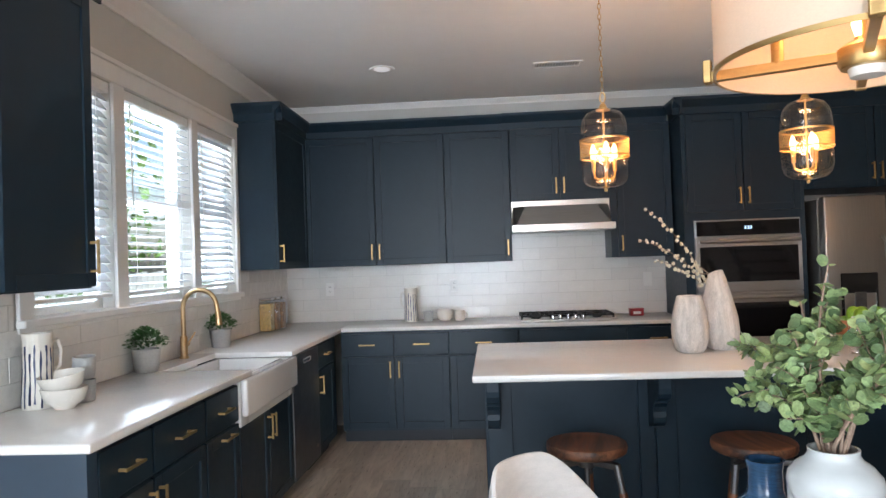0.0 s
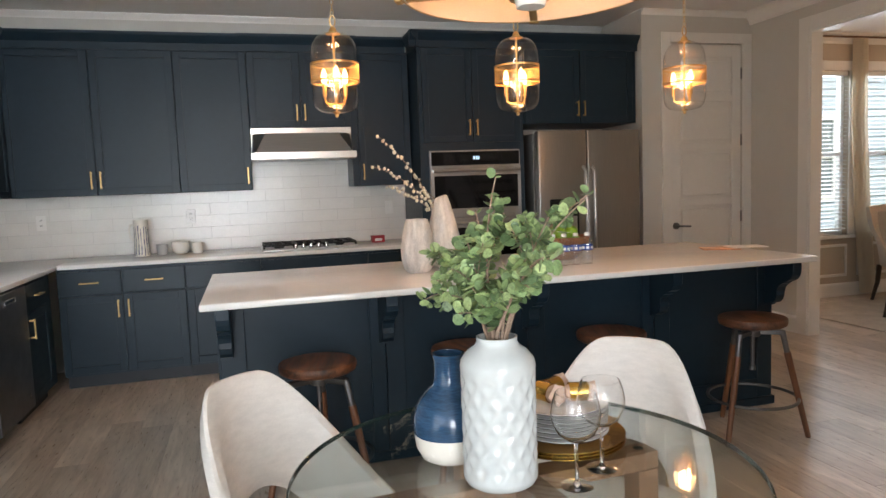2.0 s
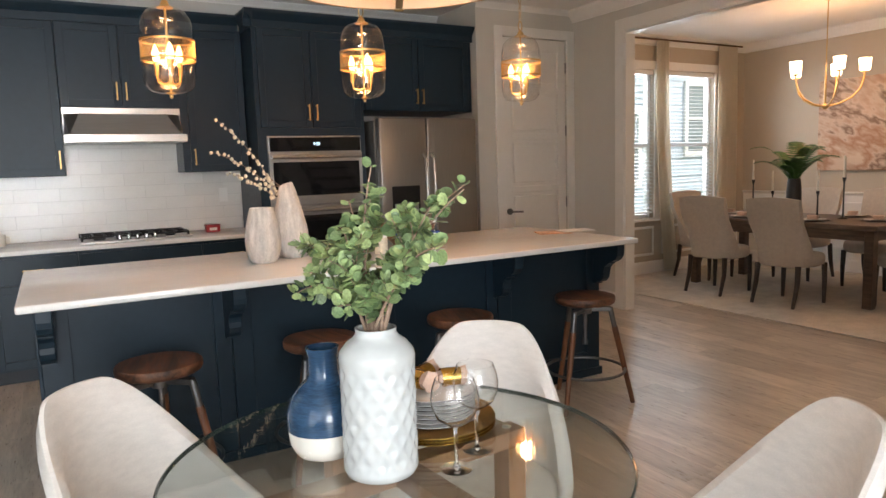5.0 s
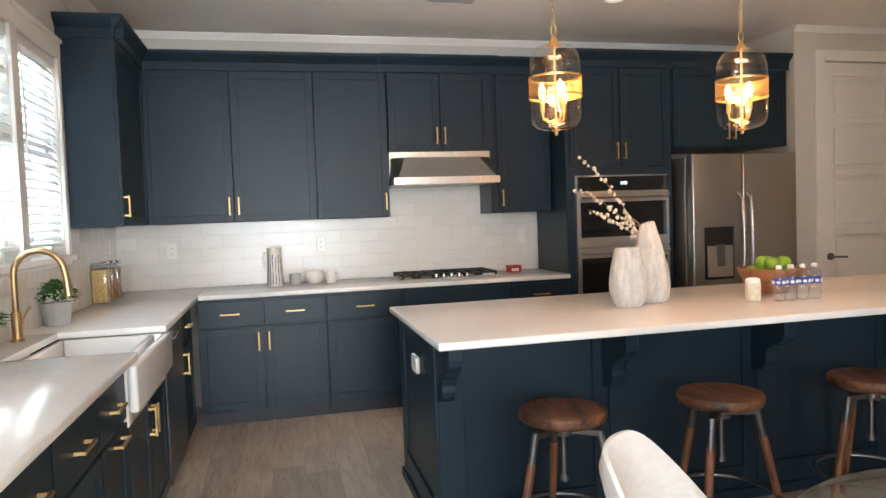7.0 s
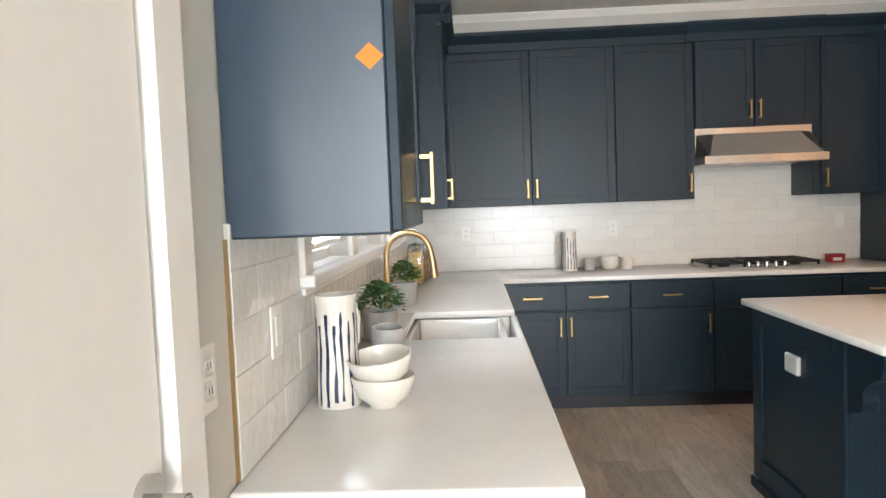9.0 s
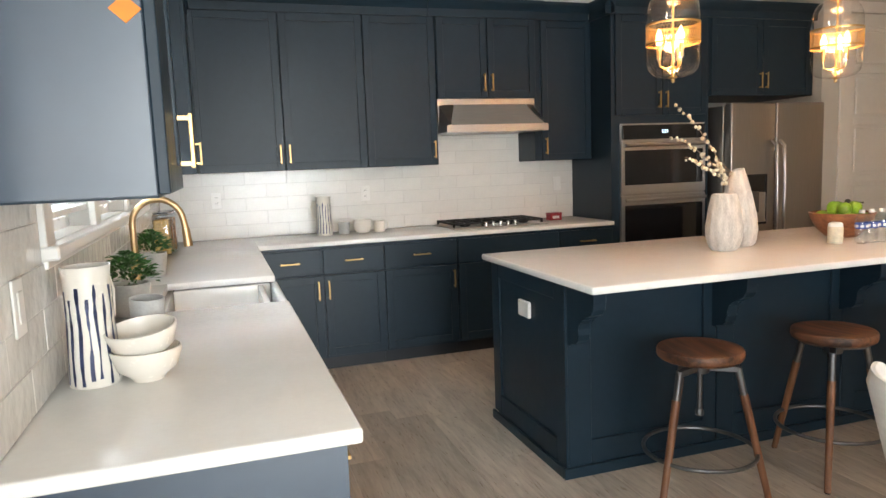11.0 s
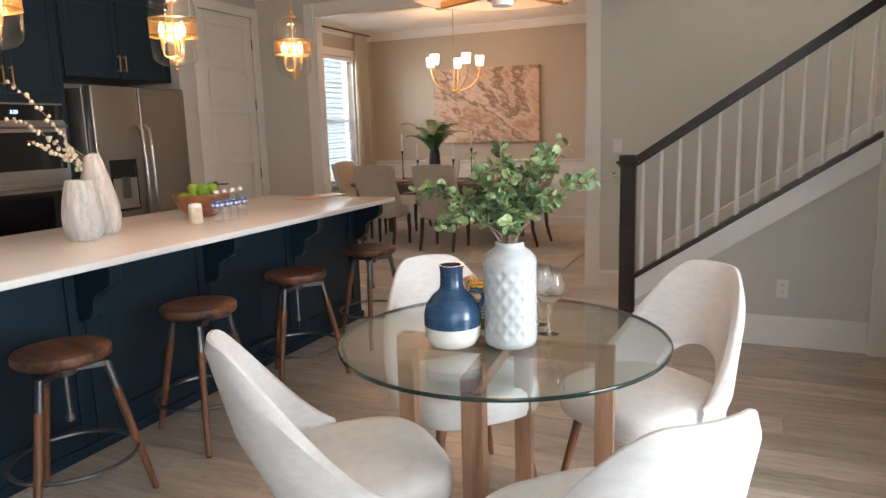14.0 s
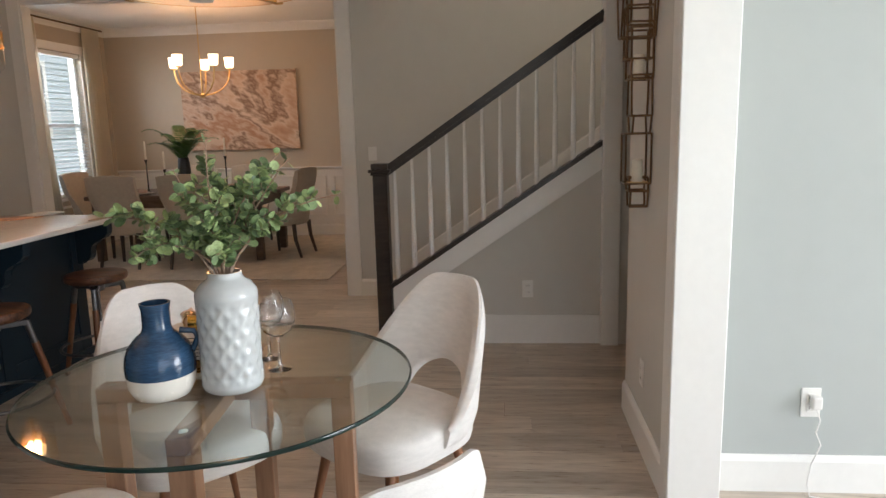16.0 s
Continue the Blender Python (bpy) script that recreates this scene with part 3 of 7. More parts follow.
# ---- windows with blinds ----
def window(name, m, w, z0, z1, label, tilt=22, slat=0.05, double=True):
    """Local x runs along the wall, +y outwards; the opening is w wide."""
    ob = thing(name, m, label, "window")
    tagged(ob, kind="structure")
    f = 0.045
    bm = B()
    for a, b, c, d in ((0, f, z0, z1), (w - f, w, z0, z1), (f, w - f, z0, z0 + f), (f, w - f, z1 - f, z1)):
        box(bm, a, b, 0.06, 0.12, c, d, 0.004)
    mid = (z0 + z1) / 2
    box(bm, f, w - f, 0.07, 0.115, mid - 0.022, mid + 0.022, 0.003)
    part("window_frame", bm, VINYL, ob)
    for a, b in ((z0 + f, mid - 0.022), (mid + 0.022, z1 - f)):
        bm = B()
        box(bm, f, w - f, 0.088, 0.092, a, b)
        p = part("pane", bm, CLEAR, ob)
        p.visible_shadow = False
    bm = B()
    box(bm, 0.008, w - 0.008, 0.0, 0.052, z1 - 0.055, z1 - 0.004, 0.003)
    part("headrail", bm, VINYL, ob)
    bm = B()
    box(bm, -slat / 2, slat / 2, -0.0015, 0.0015, 0, 1)
    me = mesh_of(bm, "slat", BLIND)
    n = int((z1 - z0 - 0.12) / 0.044)
    for i in range(n):
        z = z1 - 0.075 - i * 0.044
        # the slat lies along x: its length axis is z in the shared mesh
        s = part("slat", me, BLIND, ob, m=Matrix.Translation((0.012, 0.026, z)) @ pose(0, 0, 0, tilt, 0, 0) @ Matrix(((0, 0, w - 0.024, 0), (1, 0, 0, 0), (0, 1, 0, 0), (0, 0, 0, 1))))
    zb = z1 - 0.075 - n * 0.044
    bm = B()
    box(bm, 0.012, w - 0.012, 0.002, 0.05, zb - 0.008, zb + 0.010, 0.003)
    part("bottom_rail", bm, VINYL, ob)
    for x in (0.12, w - 0.12):
        bm = B()
        cyl(bm, (x, 0.0, zb), (x, 0.0, z1 - 0.05), 0.0012, seg=4)
        part("ladder_cord", bm, VINYL, ob)
    bm = B()
    cyl(bm, (0.07, -0.006, z1 - 0.06), (0.075, -0.012, z1 - 0.62), 0.004, seg=6)
    part("wand", bm, PLASTIC, ob)
    return ob


for i, (a, b) in enumerate(WINS):
    window("window_%d" % (i + 1), (XW, a, 0, 0, 0, 90), b - a, WZ0, WZ1, ("white kitchen window with open slatted blinds" if i == 1 else "white kitchen window with nearly closed blinds"), 8 if i == 1 else 52)
for i, (a, b) in enumerate(DWINS):
    window("window_%d" % (i + 4), (a, YD, 0, 0, 0, 0), b - a, DZ0, DZ1, "tall dining window with half open white blinds", 10)
# casings, stools and mullions
bm = B()
ys = [WINS[0][0] - 0.09] + [v for w in WINS for v in w] + [WINS[2][1] + 0.05]
for a, b in ((ys[0], ys[1]), (ys[2], ys[3]), (ys[4], ys[5]), (ys[6], ys[7])):
    box(bm, XW, XW + 0.02, a, b, WZ0, WZ1, 0.003)
box(bm, XW, XW + 0.022, ys[0], ys[7], WZ1, WZ1 + 0.09, 0.003)
box(bm, XW, XW + 0.035, ys[0] - 0.01, ys[7] + 0.0, WZ1 + 0.09, WZ1 + 0.115, 0.004)
box(bm, XW + 0.001, XW + 0.045, ys[0] - 0.004, ys[7], WZ0 - 0.03, WZ0 + 0.004, 0.005)
for a, b in WINS:
    box(bm, XW - 0.158, XW + 0.006, a + 0.001, b - 0.001, WZ0 + 0.0005, WZ0 + 0.006)
box(bm, XW, XW + 0.018, ys[0], ys[7], WZ0 - 0.05, WZ0 - 0.03, 0.003)
structure("window_trim", bm, TRIM, "white painted casing and stool of the kitchen windows", "window trim")
bm = B()
xs = [DWINS[0][0] - 0.09, *DWINS[0], *DWINS[1], DWINS[1][1] + 0.09]
for a, b in ((xs[0], xs[1]), (xs[2], xs[3]), (xs[4], xs[5])):
    box(bm, a, b, YD - 0.02, YD, DZ0, DZ1, 0.003)
box(bm, xs[0], xs[5], YD - 0.022, YD, DZ1, DZ1 + 0.10, 0.003)
box(bm, xs[0] - 0.02, xs[5] + 0.02, YD - 0.05, YD + 0.05, DZ0 - 0.035, DZ0, 0.004)
structure("dining_window_trim", bm, TRIM, "white painted casing and sill of the dining windows", "window trim")


# ---- cabinets ----
T, RAIL = 0.02, 0.055


def slab_front(w, h):
    return box(B(), 0.002, w - 0.002, -T, 0, 0.002, h - 0.002, 0.003)


def shaker_door(parent, w, h, m):
    """A recessed panel that carries two stiles and two rails."""
    g = 0.002
    f = part("door", box(B(), RAIL - 0.004, w - RAIL + 0.004, -T + 0.008, -0.002, RAIL - 0.004, h - RAIL + 0.004), NAVY, parent, m=m)
    for x0, x1 in ((g, RAIL), (w - RAIL, w - g)):
        part("stile", box(B(), x0, x1, -T, 0, g, h - g, 0.002), NAVY, f)
    for z0, z1 in ((g, RAIL), (h - RAIL, h - g)):
        part("rail", box(B(), RAIL, w - RAIL, -T, 0, z0, z1, 0.002), NAVY, f)
    return f


def pull(length, upright):
    """A square brass bar pull; its middle at the origin, standing off in -y."""
    bm = B()
    a, r = length / 2, 0.005
    if upright:
        box(bm, -r, r, -0.034, -0.024, -a, a, 0.0015)
        for z in (-a + 0.006, a - 0.016):
            box(bm, -r, r, -0.025, 0, z, z + 0.01)
    else:
        box(bm, -a, a, -0.034, -0.024, -r, r, 0.0015)
        for x in (-a + 0.006, a - 0.016):
            box(bm, x, x + 0.01, -0.025, 0, -r, r)
    return mesh_of(bm, "handle", BRASS)


PULL_V, PULL_H = pull(0.13, True), pull(0.13, False)


def cabinet(name, m, w, d, z0, z1, fronts, label, category, group="", kick=False):
    """Body w wide and d deep, front plane at local y=0. fronts: (x0, x1, z0, z1, kind, handle)."""
    ob = thing(name, m, label, category, group)
    bm = B()
    box(bm, 0.001, w - 0.001, 0, d, z0, z1, 0.001)
    part("body", bm, NAVY, ob)
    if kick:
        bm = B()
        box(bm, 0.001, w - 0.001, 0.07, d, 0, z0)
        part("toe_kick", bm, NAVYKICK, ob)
    for x0, x1, a, b, kind, hd in fronts:
        f = part("drawer_front", slab_front(x1 - x0, b - a), NAVY, ob, m=pose(x0, 0, a)) if kind == "drawer" else shaker_door(ob, x1 - x0, b - a, pose(x0, 0, a))
        if hd:
            hx, hz, up = hd
            part("handle", PULL_V if up else PULL_H, None, f, "brushed brass bar pull", m=pose(hx, -0.02, hz))
    return ob


ZD0, ZD1, ZR0, ZR1 = 0.115, 0.685, 0.695, 0.868     # base doors and drawers


def base(m, w, fronts, label):
    return cabinet("base_cabinet", m, w, 0.585, 0.10, 0.887, fronts, label, "base cabinet", "kitchen base cabinets", True)


def drawer(x0, x1):
    return (x0, x1, ZR0, ZR1, "drawer", ((x1 - x0) / 2, (ZR1 - ZR0) / 2, False))


def bdoor(x0, x1, side):
    return (x0, x1, ZD0, ZD1, "door", ((x1 - x0 - 0.03) if side == "r" else 0.03, ZD1 - ZD0 - 0.10, True))


YF = 5.575       # front plane of the back base cabinets
base((-0.84, YF, 0), 0.86, [drawer(0.0, 0.425), drawer(0.435, 0.86), bdoor(0.0, 0.425, "r"), bdoor(0.435, 0.86, "l")], "navy two door base cabinet with brass pulls")
base((0.02, YF, 0), 0.55, [drawer(0.005, 0.545), bdoor(0.005, 0.545, "r")], "navy single door base cabinet with a brass pull")
base((0.57, YF, 0), 0.83, [(0.005, 0.825, ZR0, ZR1, "drawer", None), bdoor(0.005, 0.412, "r"), bdoor(0.418, 0.825, "l")], "navy base cabinet under the gas cooktop")
base((1.40, YF, 0), 0.47, [drawer(0.005, 0.465), bdoor(0.005, 0.465, "l")], "navy narrow base cabinet beside the oven tower")
XF = -0.874
L = lambda y: (XF, y, 0, 0, 0, 90)
base(L(2.235), 0.345, [drawer(0.005, 0.34), bdoor(0.005, 0.34, "r")], "navy end base cabinet with one drawer")
base(L(2.58), 0.45, [drawer(0.005, 0.445), bdoor(0.005, 0.445, "l")], "navy base cabinet with one drawer")
base(L(3.03), 0.378, [drawer(0.005, 0.373), (0.005, 0.373, ZD0, ZD1, "door", (0.21, ZD1 - ZD0 - 0.03, False))], "navy pull-out base cabinet with horizontal pulls")
cabinet("sink_cabinet", L(3.41), 0.86, 0.50, 0.10, 0.65, [(0.005, 0.427, ZD0, 0.698, "door", (0.397, 0.45, True)), (0.433, 0.855, ZD0, 0.698, "door", (0.03, 0.45, True))], "navy two door cabinet under the apron sink", "base cabinet", "kitchen base cabinets", True)
base(L(4.90), 0.60, [drawer(0.005, 0.46), bdoor(0.005, 0.46, "l")], "navy corner base cabinet")
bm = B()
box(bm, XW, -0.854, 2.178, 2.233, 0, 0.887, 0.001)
solo("end_panel", bm, NAVYLIT, "navy finished panel at the counter's end, colour lifted for daylight", "cabinet panel")

dw = thing("dishwasher", L(4.275), "dark panelled dishwasher with a steel bar handle", "dishwasher")
bm = B()
box(bm, 0.004, 0.616, 0.0, 0.57, 0.10, 0.88)
part("body", bm, NAVY, dw)
bm = B()
box(bm, 0.004, 0.616, -0.026, -0.001, 0.11, 0.872, 0.006, 2)
part("front", bm, GUNMETAL, dw)
bm = B()
box(bm, 0.22, 0.40, -0.030, -0.026, 0.80, 0.83, 0.006, 2)
part("pocket_handle", bm, CHROME, dw)
bm = B()
cyl(bm, (0.52, -0.027, 0.20), (0.52, -0.030, 0.20), 0.012, seg=12)
part("badge", bm, CHROME, dw)

# wall cabinets
YU, ZU0, ZU1 = 5.875, 1.407, 2.49


def upper(m, w, z0, fronts, label, d=0.322):
    return cabinet("wall_cabinet", m, w, d, z0, ZU1 + 0.02, fronts, label, "wall cabinet", "kitchen wall cabinets")


def udoor(x0, x1, z0, side):
    return (x0, x1, z0, ZU1, "door", ((x1 - x0 - 0.03) if side == "r" else 0.03, 0.115, True))


upper((-1.17, YU, 0), 0.59, ZU0, [udoor(-0.01, 0.588, ZU0, "r")], "tall navy wall cabinet, one door")
upper((-0.58, YU, 0), 0.59, ZU0, [udoor(0.002, 0.588, ZU0, "l")], "tall navy wall cabinet, one door")
upper((0.01, YU, 0), 0.545, ZU0, [udoor(0.002, 0.543, ZU0, "r")], "tall navy wall cabinet beside the hood")
upper((0.556, YU - 0.02, 0), 0.81, 1.895, [udoor(0.002, 0.403, 1.897, "r"), udoor(0.407, 0.808, 1.897, "l")], "short navy two door wall cabinet over the hood", 0.342)
upper((1.366, YU, 0), 0.50, ZU0, [udoor(0.055, 0.498, ZU0, "l")], "tall navy wall cabinet beside the oven tower")
upper((XW + 0.285, 5.045, 0, 0, 0, 90), 0.82, ZU0, [udoor(0.0, 0.80, ZU0, "l")], "tall navy corner wall cabinet beside the window", 0.283)
ob = cabinet("wall_cabinet", (XW + 0.307, 2.22, 0, 0, 0, 90), 0.50, 0.305, 1.37, ZU1 + 0.02, [(0.0, 0.50, 1.374, ZU1, "door", (0.465, 0.115, True))], "tall navy wall cabinet at the counter's end", "wall cabinet", "kitchen wall cabinets")
# Thin skin carries the daylight-lifted navy on the cabinet's side.
part("end_skin", box(B(), -0.005, 0.0, 0.002, 0.304, 1.374, ZU1 + 0.018, 0.001), NAVYLIT, ob, "glossy navy side panel, colour lifted for daylight")

bm = B()
prism(bm, [(0, -0.024), (0.026, 0), (0, 0.024), (-0.026, 0)], 1, 0, 0.0012)
solo("sticker", bm, ORANGE, "small orange paper sticker on the cabinet's side", "sticker", m=pose(-1.180, 2.2135, 1.69))

# oven tower and fridge surround
cabinet("oven_tower", (1.872, 5.58, 0), 0.908, 0.62, 0.10, ZU1 + 0.02, [(0.03, 0.452, 1.73, ZU1, "door", (0.39, 0.12, True)), (0.456, 0.878, 1.73, ZU1, "door", (0.03, 0.12, True)),
        (0.03, 0.878, 0.12, 0.39, "drawer", (0.42, 0.135, False))], "tall navy cabinet tower around the double oven", "oven tower", "", True)
cabinet("fridge_cabinet", (2.782, 5.58, 0), 1.075, 0.60, 1.875, ZU1 + 0.02, [(0.01, 0.52, 1.877, ZU1, "door", (0.485, 0.12, True)), (0.524, 1.035, 1.877, ZU1, "door", (0.03, 0.12, True))], "navy two door cabinet over the fridge", "wall cabinet", "kitchen wall cabinets")

CABCROWN = ((0, 0), (0.012, 0), (0.012, 0.055), (0.02, 0.063), (0.03, 0.076), (0.055, 0.103), (0.06, 0.114), (0.06, 0.128), (0, 0.128))


def crown_run(label, pieces):
    bm = B()
    for p, q, out in pieces:
        run_profile(bm, CABCROWN, p, q, out)
    return solo("cabinet_crown", bm, NAVY, label, "crown moulding")


ZC = ZU1
F1 = YU - 0.02
crown_run("navy stepped crown on the wall cabinets", [((-1.2, F1, ZC), (0.53, F1, ZC), (0, -1, 0)), ((1.39, F1, ZC), (1.84, F1, ZC), (0, -1, 0))])
crown_run("navy crown stepping forward over the hood", [((0.50, F1 - 0.02, ZC), (1.42, F1 - 0.02, ZC), (0, -1, 0))])
crown_run("navy crown on the corner wall cabinet", [((XW + 0.305, 4.99, ZC), (XW + 0.305, 5.86, ZC), (1, 0, 0)), ((XW, 5.045, ZC), (XW + 0.36, 5.045, ZC), (0, -1, 0))])
crown_run("navy crown on the end wall cabinet", [((XW + 0.327, 2.16, ZC), (XW + 0.327, 2.78, ZC), (1, 0, 0)), ((XW, 2.22, ZC), (XW + 0.382, 2.22, ZC), (0, -1, 0)), ((XW, 2.72, ZC), (XW + 0.382, 2.72, ZC), (0, 1, 0))])
crown_run("navy crown on the oven tower and fridge cabinet", [((1.81, 5.56, ZC), (3.86, 5.56, ZC), (0, -1, 0)), ((1.872, 5.50, ZC), (1.872, 5.87, ZC), (-1, 0, 0))])

# ---- counters ----
bm = B()
ZT0, ZT1 = 0.888, 0.920
box(bm, XW + 0.001, -0.826, 2.152, 3.53, ZT0, ZT1, 0.008, 3)
box(bm, XW + 0.001, -0.826, 4.20, YB - 0.001, ZT0, ZT1, 0.006, 2)
box(bm, XW + 0.001, -1.30, 3.528, 4.202, ZT0, ZT1, 0.002)
box(bm, -0.830, 1.871, 5.535, YB - 0.001, ZT0, ZT1 - 0.0003, 0.006, 2)
solo("kitchen_worktop", bm, QUARTZ, "white quartz worktop with eased edges, L-shaped", "worktop", smooth=True)

sink = thing("apron_sink", (-1.31, 3.415, 0.655), "white fireclay apron front sink", "sink")
bm = B()
W, D, HH = 0.85, 0.497, 0.231
box(bm, 0, 0.03, 0, W, 0, HH - 0.004, 0.008, 3)
part("back_wall", bm, FIRECLAY, sink, smooth=True)
part("apron", box(B(), D - 0.035, D, 0, W, 0.052, HH, 0.014, 4), FIRECLAY, sink, smooth=True)
part("front_wall", box(B(), D - 0.095, D - 0.068, 0.112, W - 0.062, 0.031, HH - 0.006, 0.006, 2), FIRECLAY, sink, smooth=True)
for y0, y1 in ((0.0, 0.11), (W - 0.06, W)):
    part("side_wall", box(B(), 0.031, D - 0.036, y0, y1, 0, HH - 0.004, 0.008, 3), FIRECLAY, sink, smooth=True)
part("basin_floor", box(B(), 0.03, D - 0.04, 0.11, W - 0.06, 0, 0.10), FIRECLAY, sink)
bm = B()
lathe(bm, ((0, 0.106), (0.03, 0.106), (0.045, 0.103), (0.045, 0.1005), (0, 0.1005)), 20, (0.22, W / 2, 0))
part("drain", bm, CHROME, sink, "steel drain", True)

fa = thing("kitchen_faucet", (-1.40, 4.01, ZT1), "brushed brass gooseneck faucet beside the sink", "faucet")
bm = B()
lathe(bm, ((0, 0), (0.027, 0), (0.027, 0.008), (0.021, 0.012), (0.021, 0.12), (0.017, 0.128), (0, 0.128)), 20)
part("base", bm, CHAMPAGNE, fa, smooth=True)
bm = B()
pts = [(0, 0, 0.10), (0, 0, 0.29)] + [(0.10 - 0.10 * math.cos(a), 0, 0.29 + 0.10 * math.sin(a)) for a in [math.pi * k / 12 for k in range(1, 12)]] + [(0.206, 0, 0.26)]
tube(bm, pts, 0.0135, 12)
part("spout", bm, CHAMPAGNE, fa, smooth=True)
bm = B()
cyl(bm, (0.206, 0, 0.262), (0.212, 0, 0.185), 0.016, 0.019, 14)
part("spray_head", bm, CHAMPAGNE, fa, smooth=True)
bm = B()
cyl(bm, (0, 0.015, 0.07), (0, 0.055, 0.075), 0.013, 0.012, 12)
tube(bm, [(0, 0.05, 0.075), (0.012, 0.065, 0.10), (0.03, 0.085, 0.14)], [0.007, 0.006, 0.005], 8)
part("lever", bm, CHAMPAGNE, fa, smooth=True)

# ---- island ----
isl = thing("kitchen_island", (0, 0, 0), "long navy panelled kitchen island with corbels", "kitchen island")
IX0, IX1, IY0, IY1 = 0.338, 3.455, 3.512, 4.30
bm = B()
box(bm, IX0, IX1, IY0, IY1, 0, 0.887, 0.002)
part("body", bm, NAVY, isl)
CORB = [0.353 + i * 0.772 for i in range(5)]
for a, b in zip(CORB, CORB[1:]):
    for x0, x1, z0, z1 in ((a - 0.015 if a == CORB[0] else a + 0.003, a + 0.10, 0.05, 0.88), (b - 0.075, b + (0.02 if b == CORB[-1] else -0.003), 0.05, 0.88), (a + 0.10, b - 0.075, 0.05, 0.16)):
        part("panel_stile" if z1 > 0.5 else "panel_rail", box(B(), x0, x1, IY0 - 0.014, IY0, z0, z1, 0.002), NAVY, isl)
for y0, y1, z0, z1 in ((IY0 - 0.014, IY0 + 0.075, 0.05, 0.88), (IY1 - 0.075, IY1 + 0.014, 0.05, 0.88), (IY0 + 0.075, IY1 - 0.075, 0.05, 0.155), (IY0 + 0.075, IY1 - 0.075, 0.80, 0.88)):
    for x0 in (IX0 - 0.014, IX1):
        part("end_stile" if y1 - y0 < 0.2 else "end_rail", box(B(), x0, x0 + 0.014, y0, y1, z0, z1, 0.002), NAVY, isl)
for x0, x1, y0, y1 in ((IX0 - 0.028, IX1 + 0.028, IY0 - 0.028, IY0 - 0.014), (IX0 - 0.028, IX0 - 0.014, IY0 - 0.014, IY1 + 0.02), (IX1 + 0.014, IX1 + 0.028, IY0 - 0.014, IY1 + 0.02)):
    part("base_moulding", box(B(), x0, x1, y0, y1, 0, 0.05, 0.003), NAVY, isl)
S = [(0, 0), (-0.225, 0), (-0.225, -0.05), (-0.22, -0.075), (-0.20, -0.10), (-0.17, -0.115), (-0.15, -0.118), (-0.148, -0.128), (-0.125, -0.135), (-0.105, -0.155), (-0.098, -0.18), (-0.10, -0.205), (-0.09, -0.232), (-0.07, -0.25), (-0.05, -0.256), (-0.03, -0.256), (-0.03, -0.27), (0, -0.27)]
bm = B()
prism(bm, S, 0, -0.03, 0.03)
bmesh.ops.bevel(bm, geom=[e for e in bm.edges if abs(e.verts[0].co.x - e.verts[1].co.x) < 1e-6], offset=0.003, segments=1, affect="EDGES")
me = mesh_of(bm, "corbel", NAVY)
for i, x in enumerate(CORB):
    part("corbel", me, None, isl, m=pose(x + (0.012 if i == 0 else 0), IY0 - 0.014, 0.88))
bm = B()
box(bm, 0.278, 3.497, 3.183, 4.338, ZT0, ZT1, 0.008, 3)
solo("island_worktop", bm, QUARTZ, "white quartz island worktop with an overhang", "worktop", smooth=True)
bm = B()
box(bm, IX0 - 0.020, IX0 - 0.001, 3.850, 3.965, 0.655, 0.735, 0.004)
solo("outlet_plate", bm, PLASTIC, "white outlet plate on the island's end", "outlet")

# ---- kitchen appliances ----
hood = thing("range_hood", (0.56, 5.872, 1.64), "stainless steel under-cabinet range hood", "range hood")
bm = B()
prism(bm, [(0, 0.255), (0, 0), (-0.225, 0), (-0.225, 0.05), (-0.01, 0.05), (-0.01, 0.255)], 0, 0.0, 0.80)
prism(bm, [(0.0, 0.0), (0.318, 0.0), (0.318, 0.253), (0.0, 0.253)], 0, 0.0, 0.80)
part("canopy", bm, HOODLIT, hood)
bm = B()
prism(bm, [(0, -0.003), (-0.232, -0.003), (-0.232, 0.047), (-0.224, 0.047), (-0.224, 0.0), (0, 0.0)], 0, -0.006, 0.806)
part("lower_lip", bm, HOODLIT, hood)
bm = B()
v = [bm.verts.new(q) for q in ((0.03, -0.226, 0.05), (0.77, -0.226, 0.05), (0.69, -0.07, 0.208), (0.11, -0.07, 0.208), (0.0, 0.0, 0.05), (0.80, 0.0, 0.05), (0.79, 0.0, 0.208), (0.01, 0.0, 0.208))]
for q in ((0, 1, 2, 3), (0, 3, 7, 4), (1, 5, 6, 2), (3, 2, 6, 7), (0, 4, 5, 1), (4, 7, 6, 5)):
    bm.faces.new([v[i] for i in q])
wing = []
for k in (1, 2):
    bm.faces.ensure_lookup_table()
    wing.append([q.co.copy() for q in bm.faces[k].verts])
part("sloped_face", bm, HOODSHADE, hood, "brushed steel sloped panel, darkened for the room it reflects")
# Thin plates lay the lit steel tone over the hood's sides.
for s, corners in zip((-1, 1), wing):
    bm = B()
    near = [bm.verts.new(c + Vector((0.002 * s, -0.002, 0.001))) for c in corners]
    bm.faces.new(near)
    bmesh.ops.solidify(bm, geom=bm.faces[:], thickness=0.0015)
    part("side_wing", bm, HOODLIT, hood, "steel side of the hood, lightened to look lit")
for x in (0.25, 0.55):
    bm = B()
    cyl(bm, (x, -0.12, -0.004), (x, -0.12, -0.008), 0.03, seg=14)
    part("lamp_lens", bm, PLASTIC, hood)

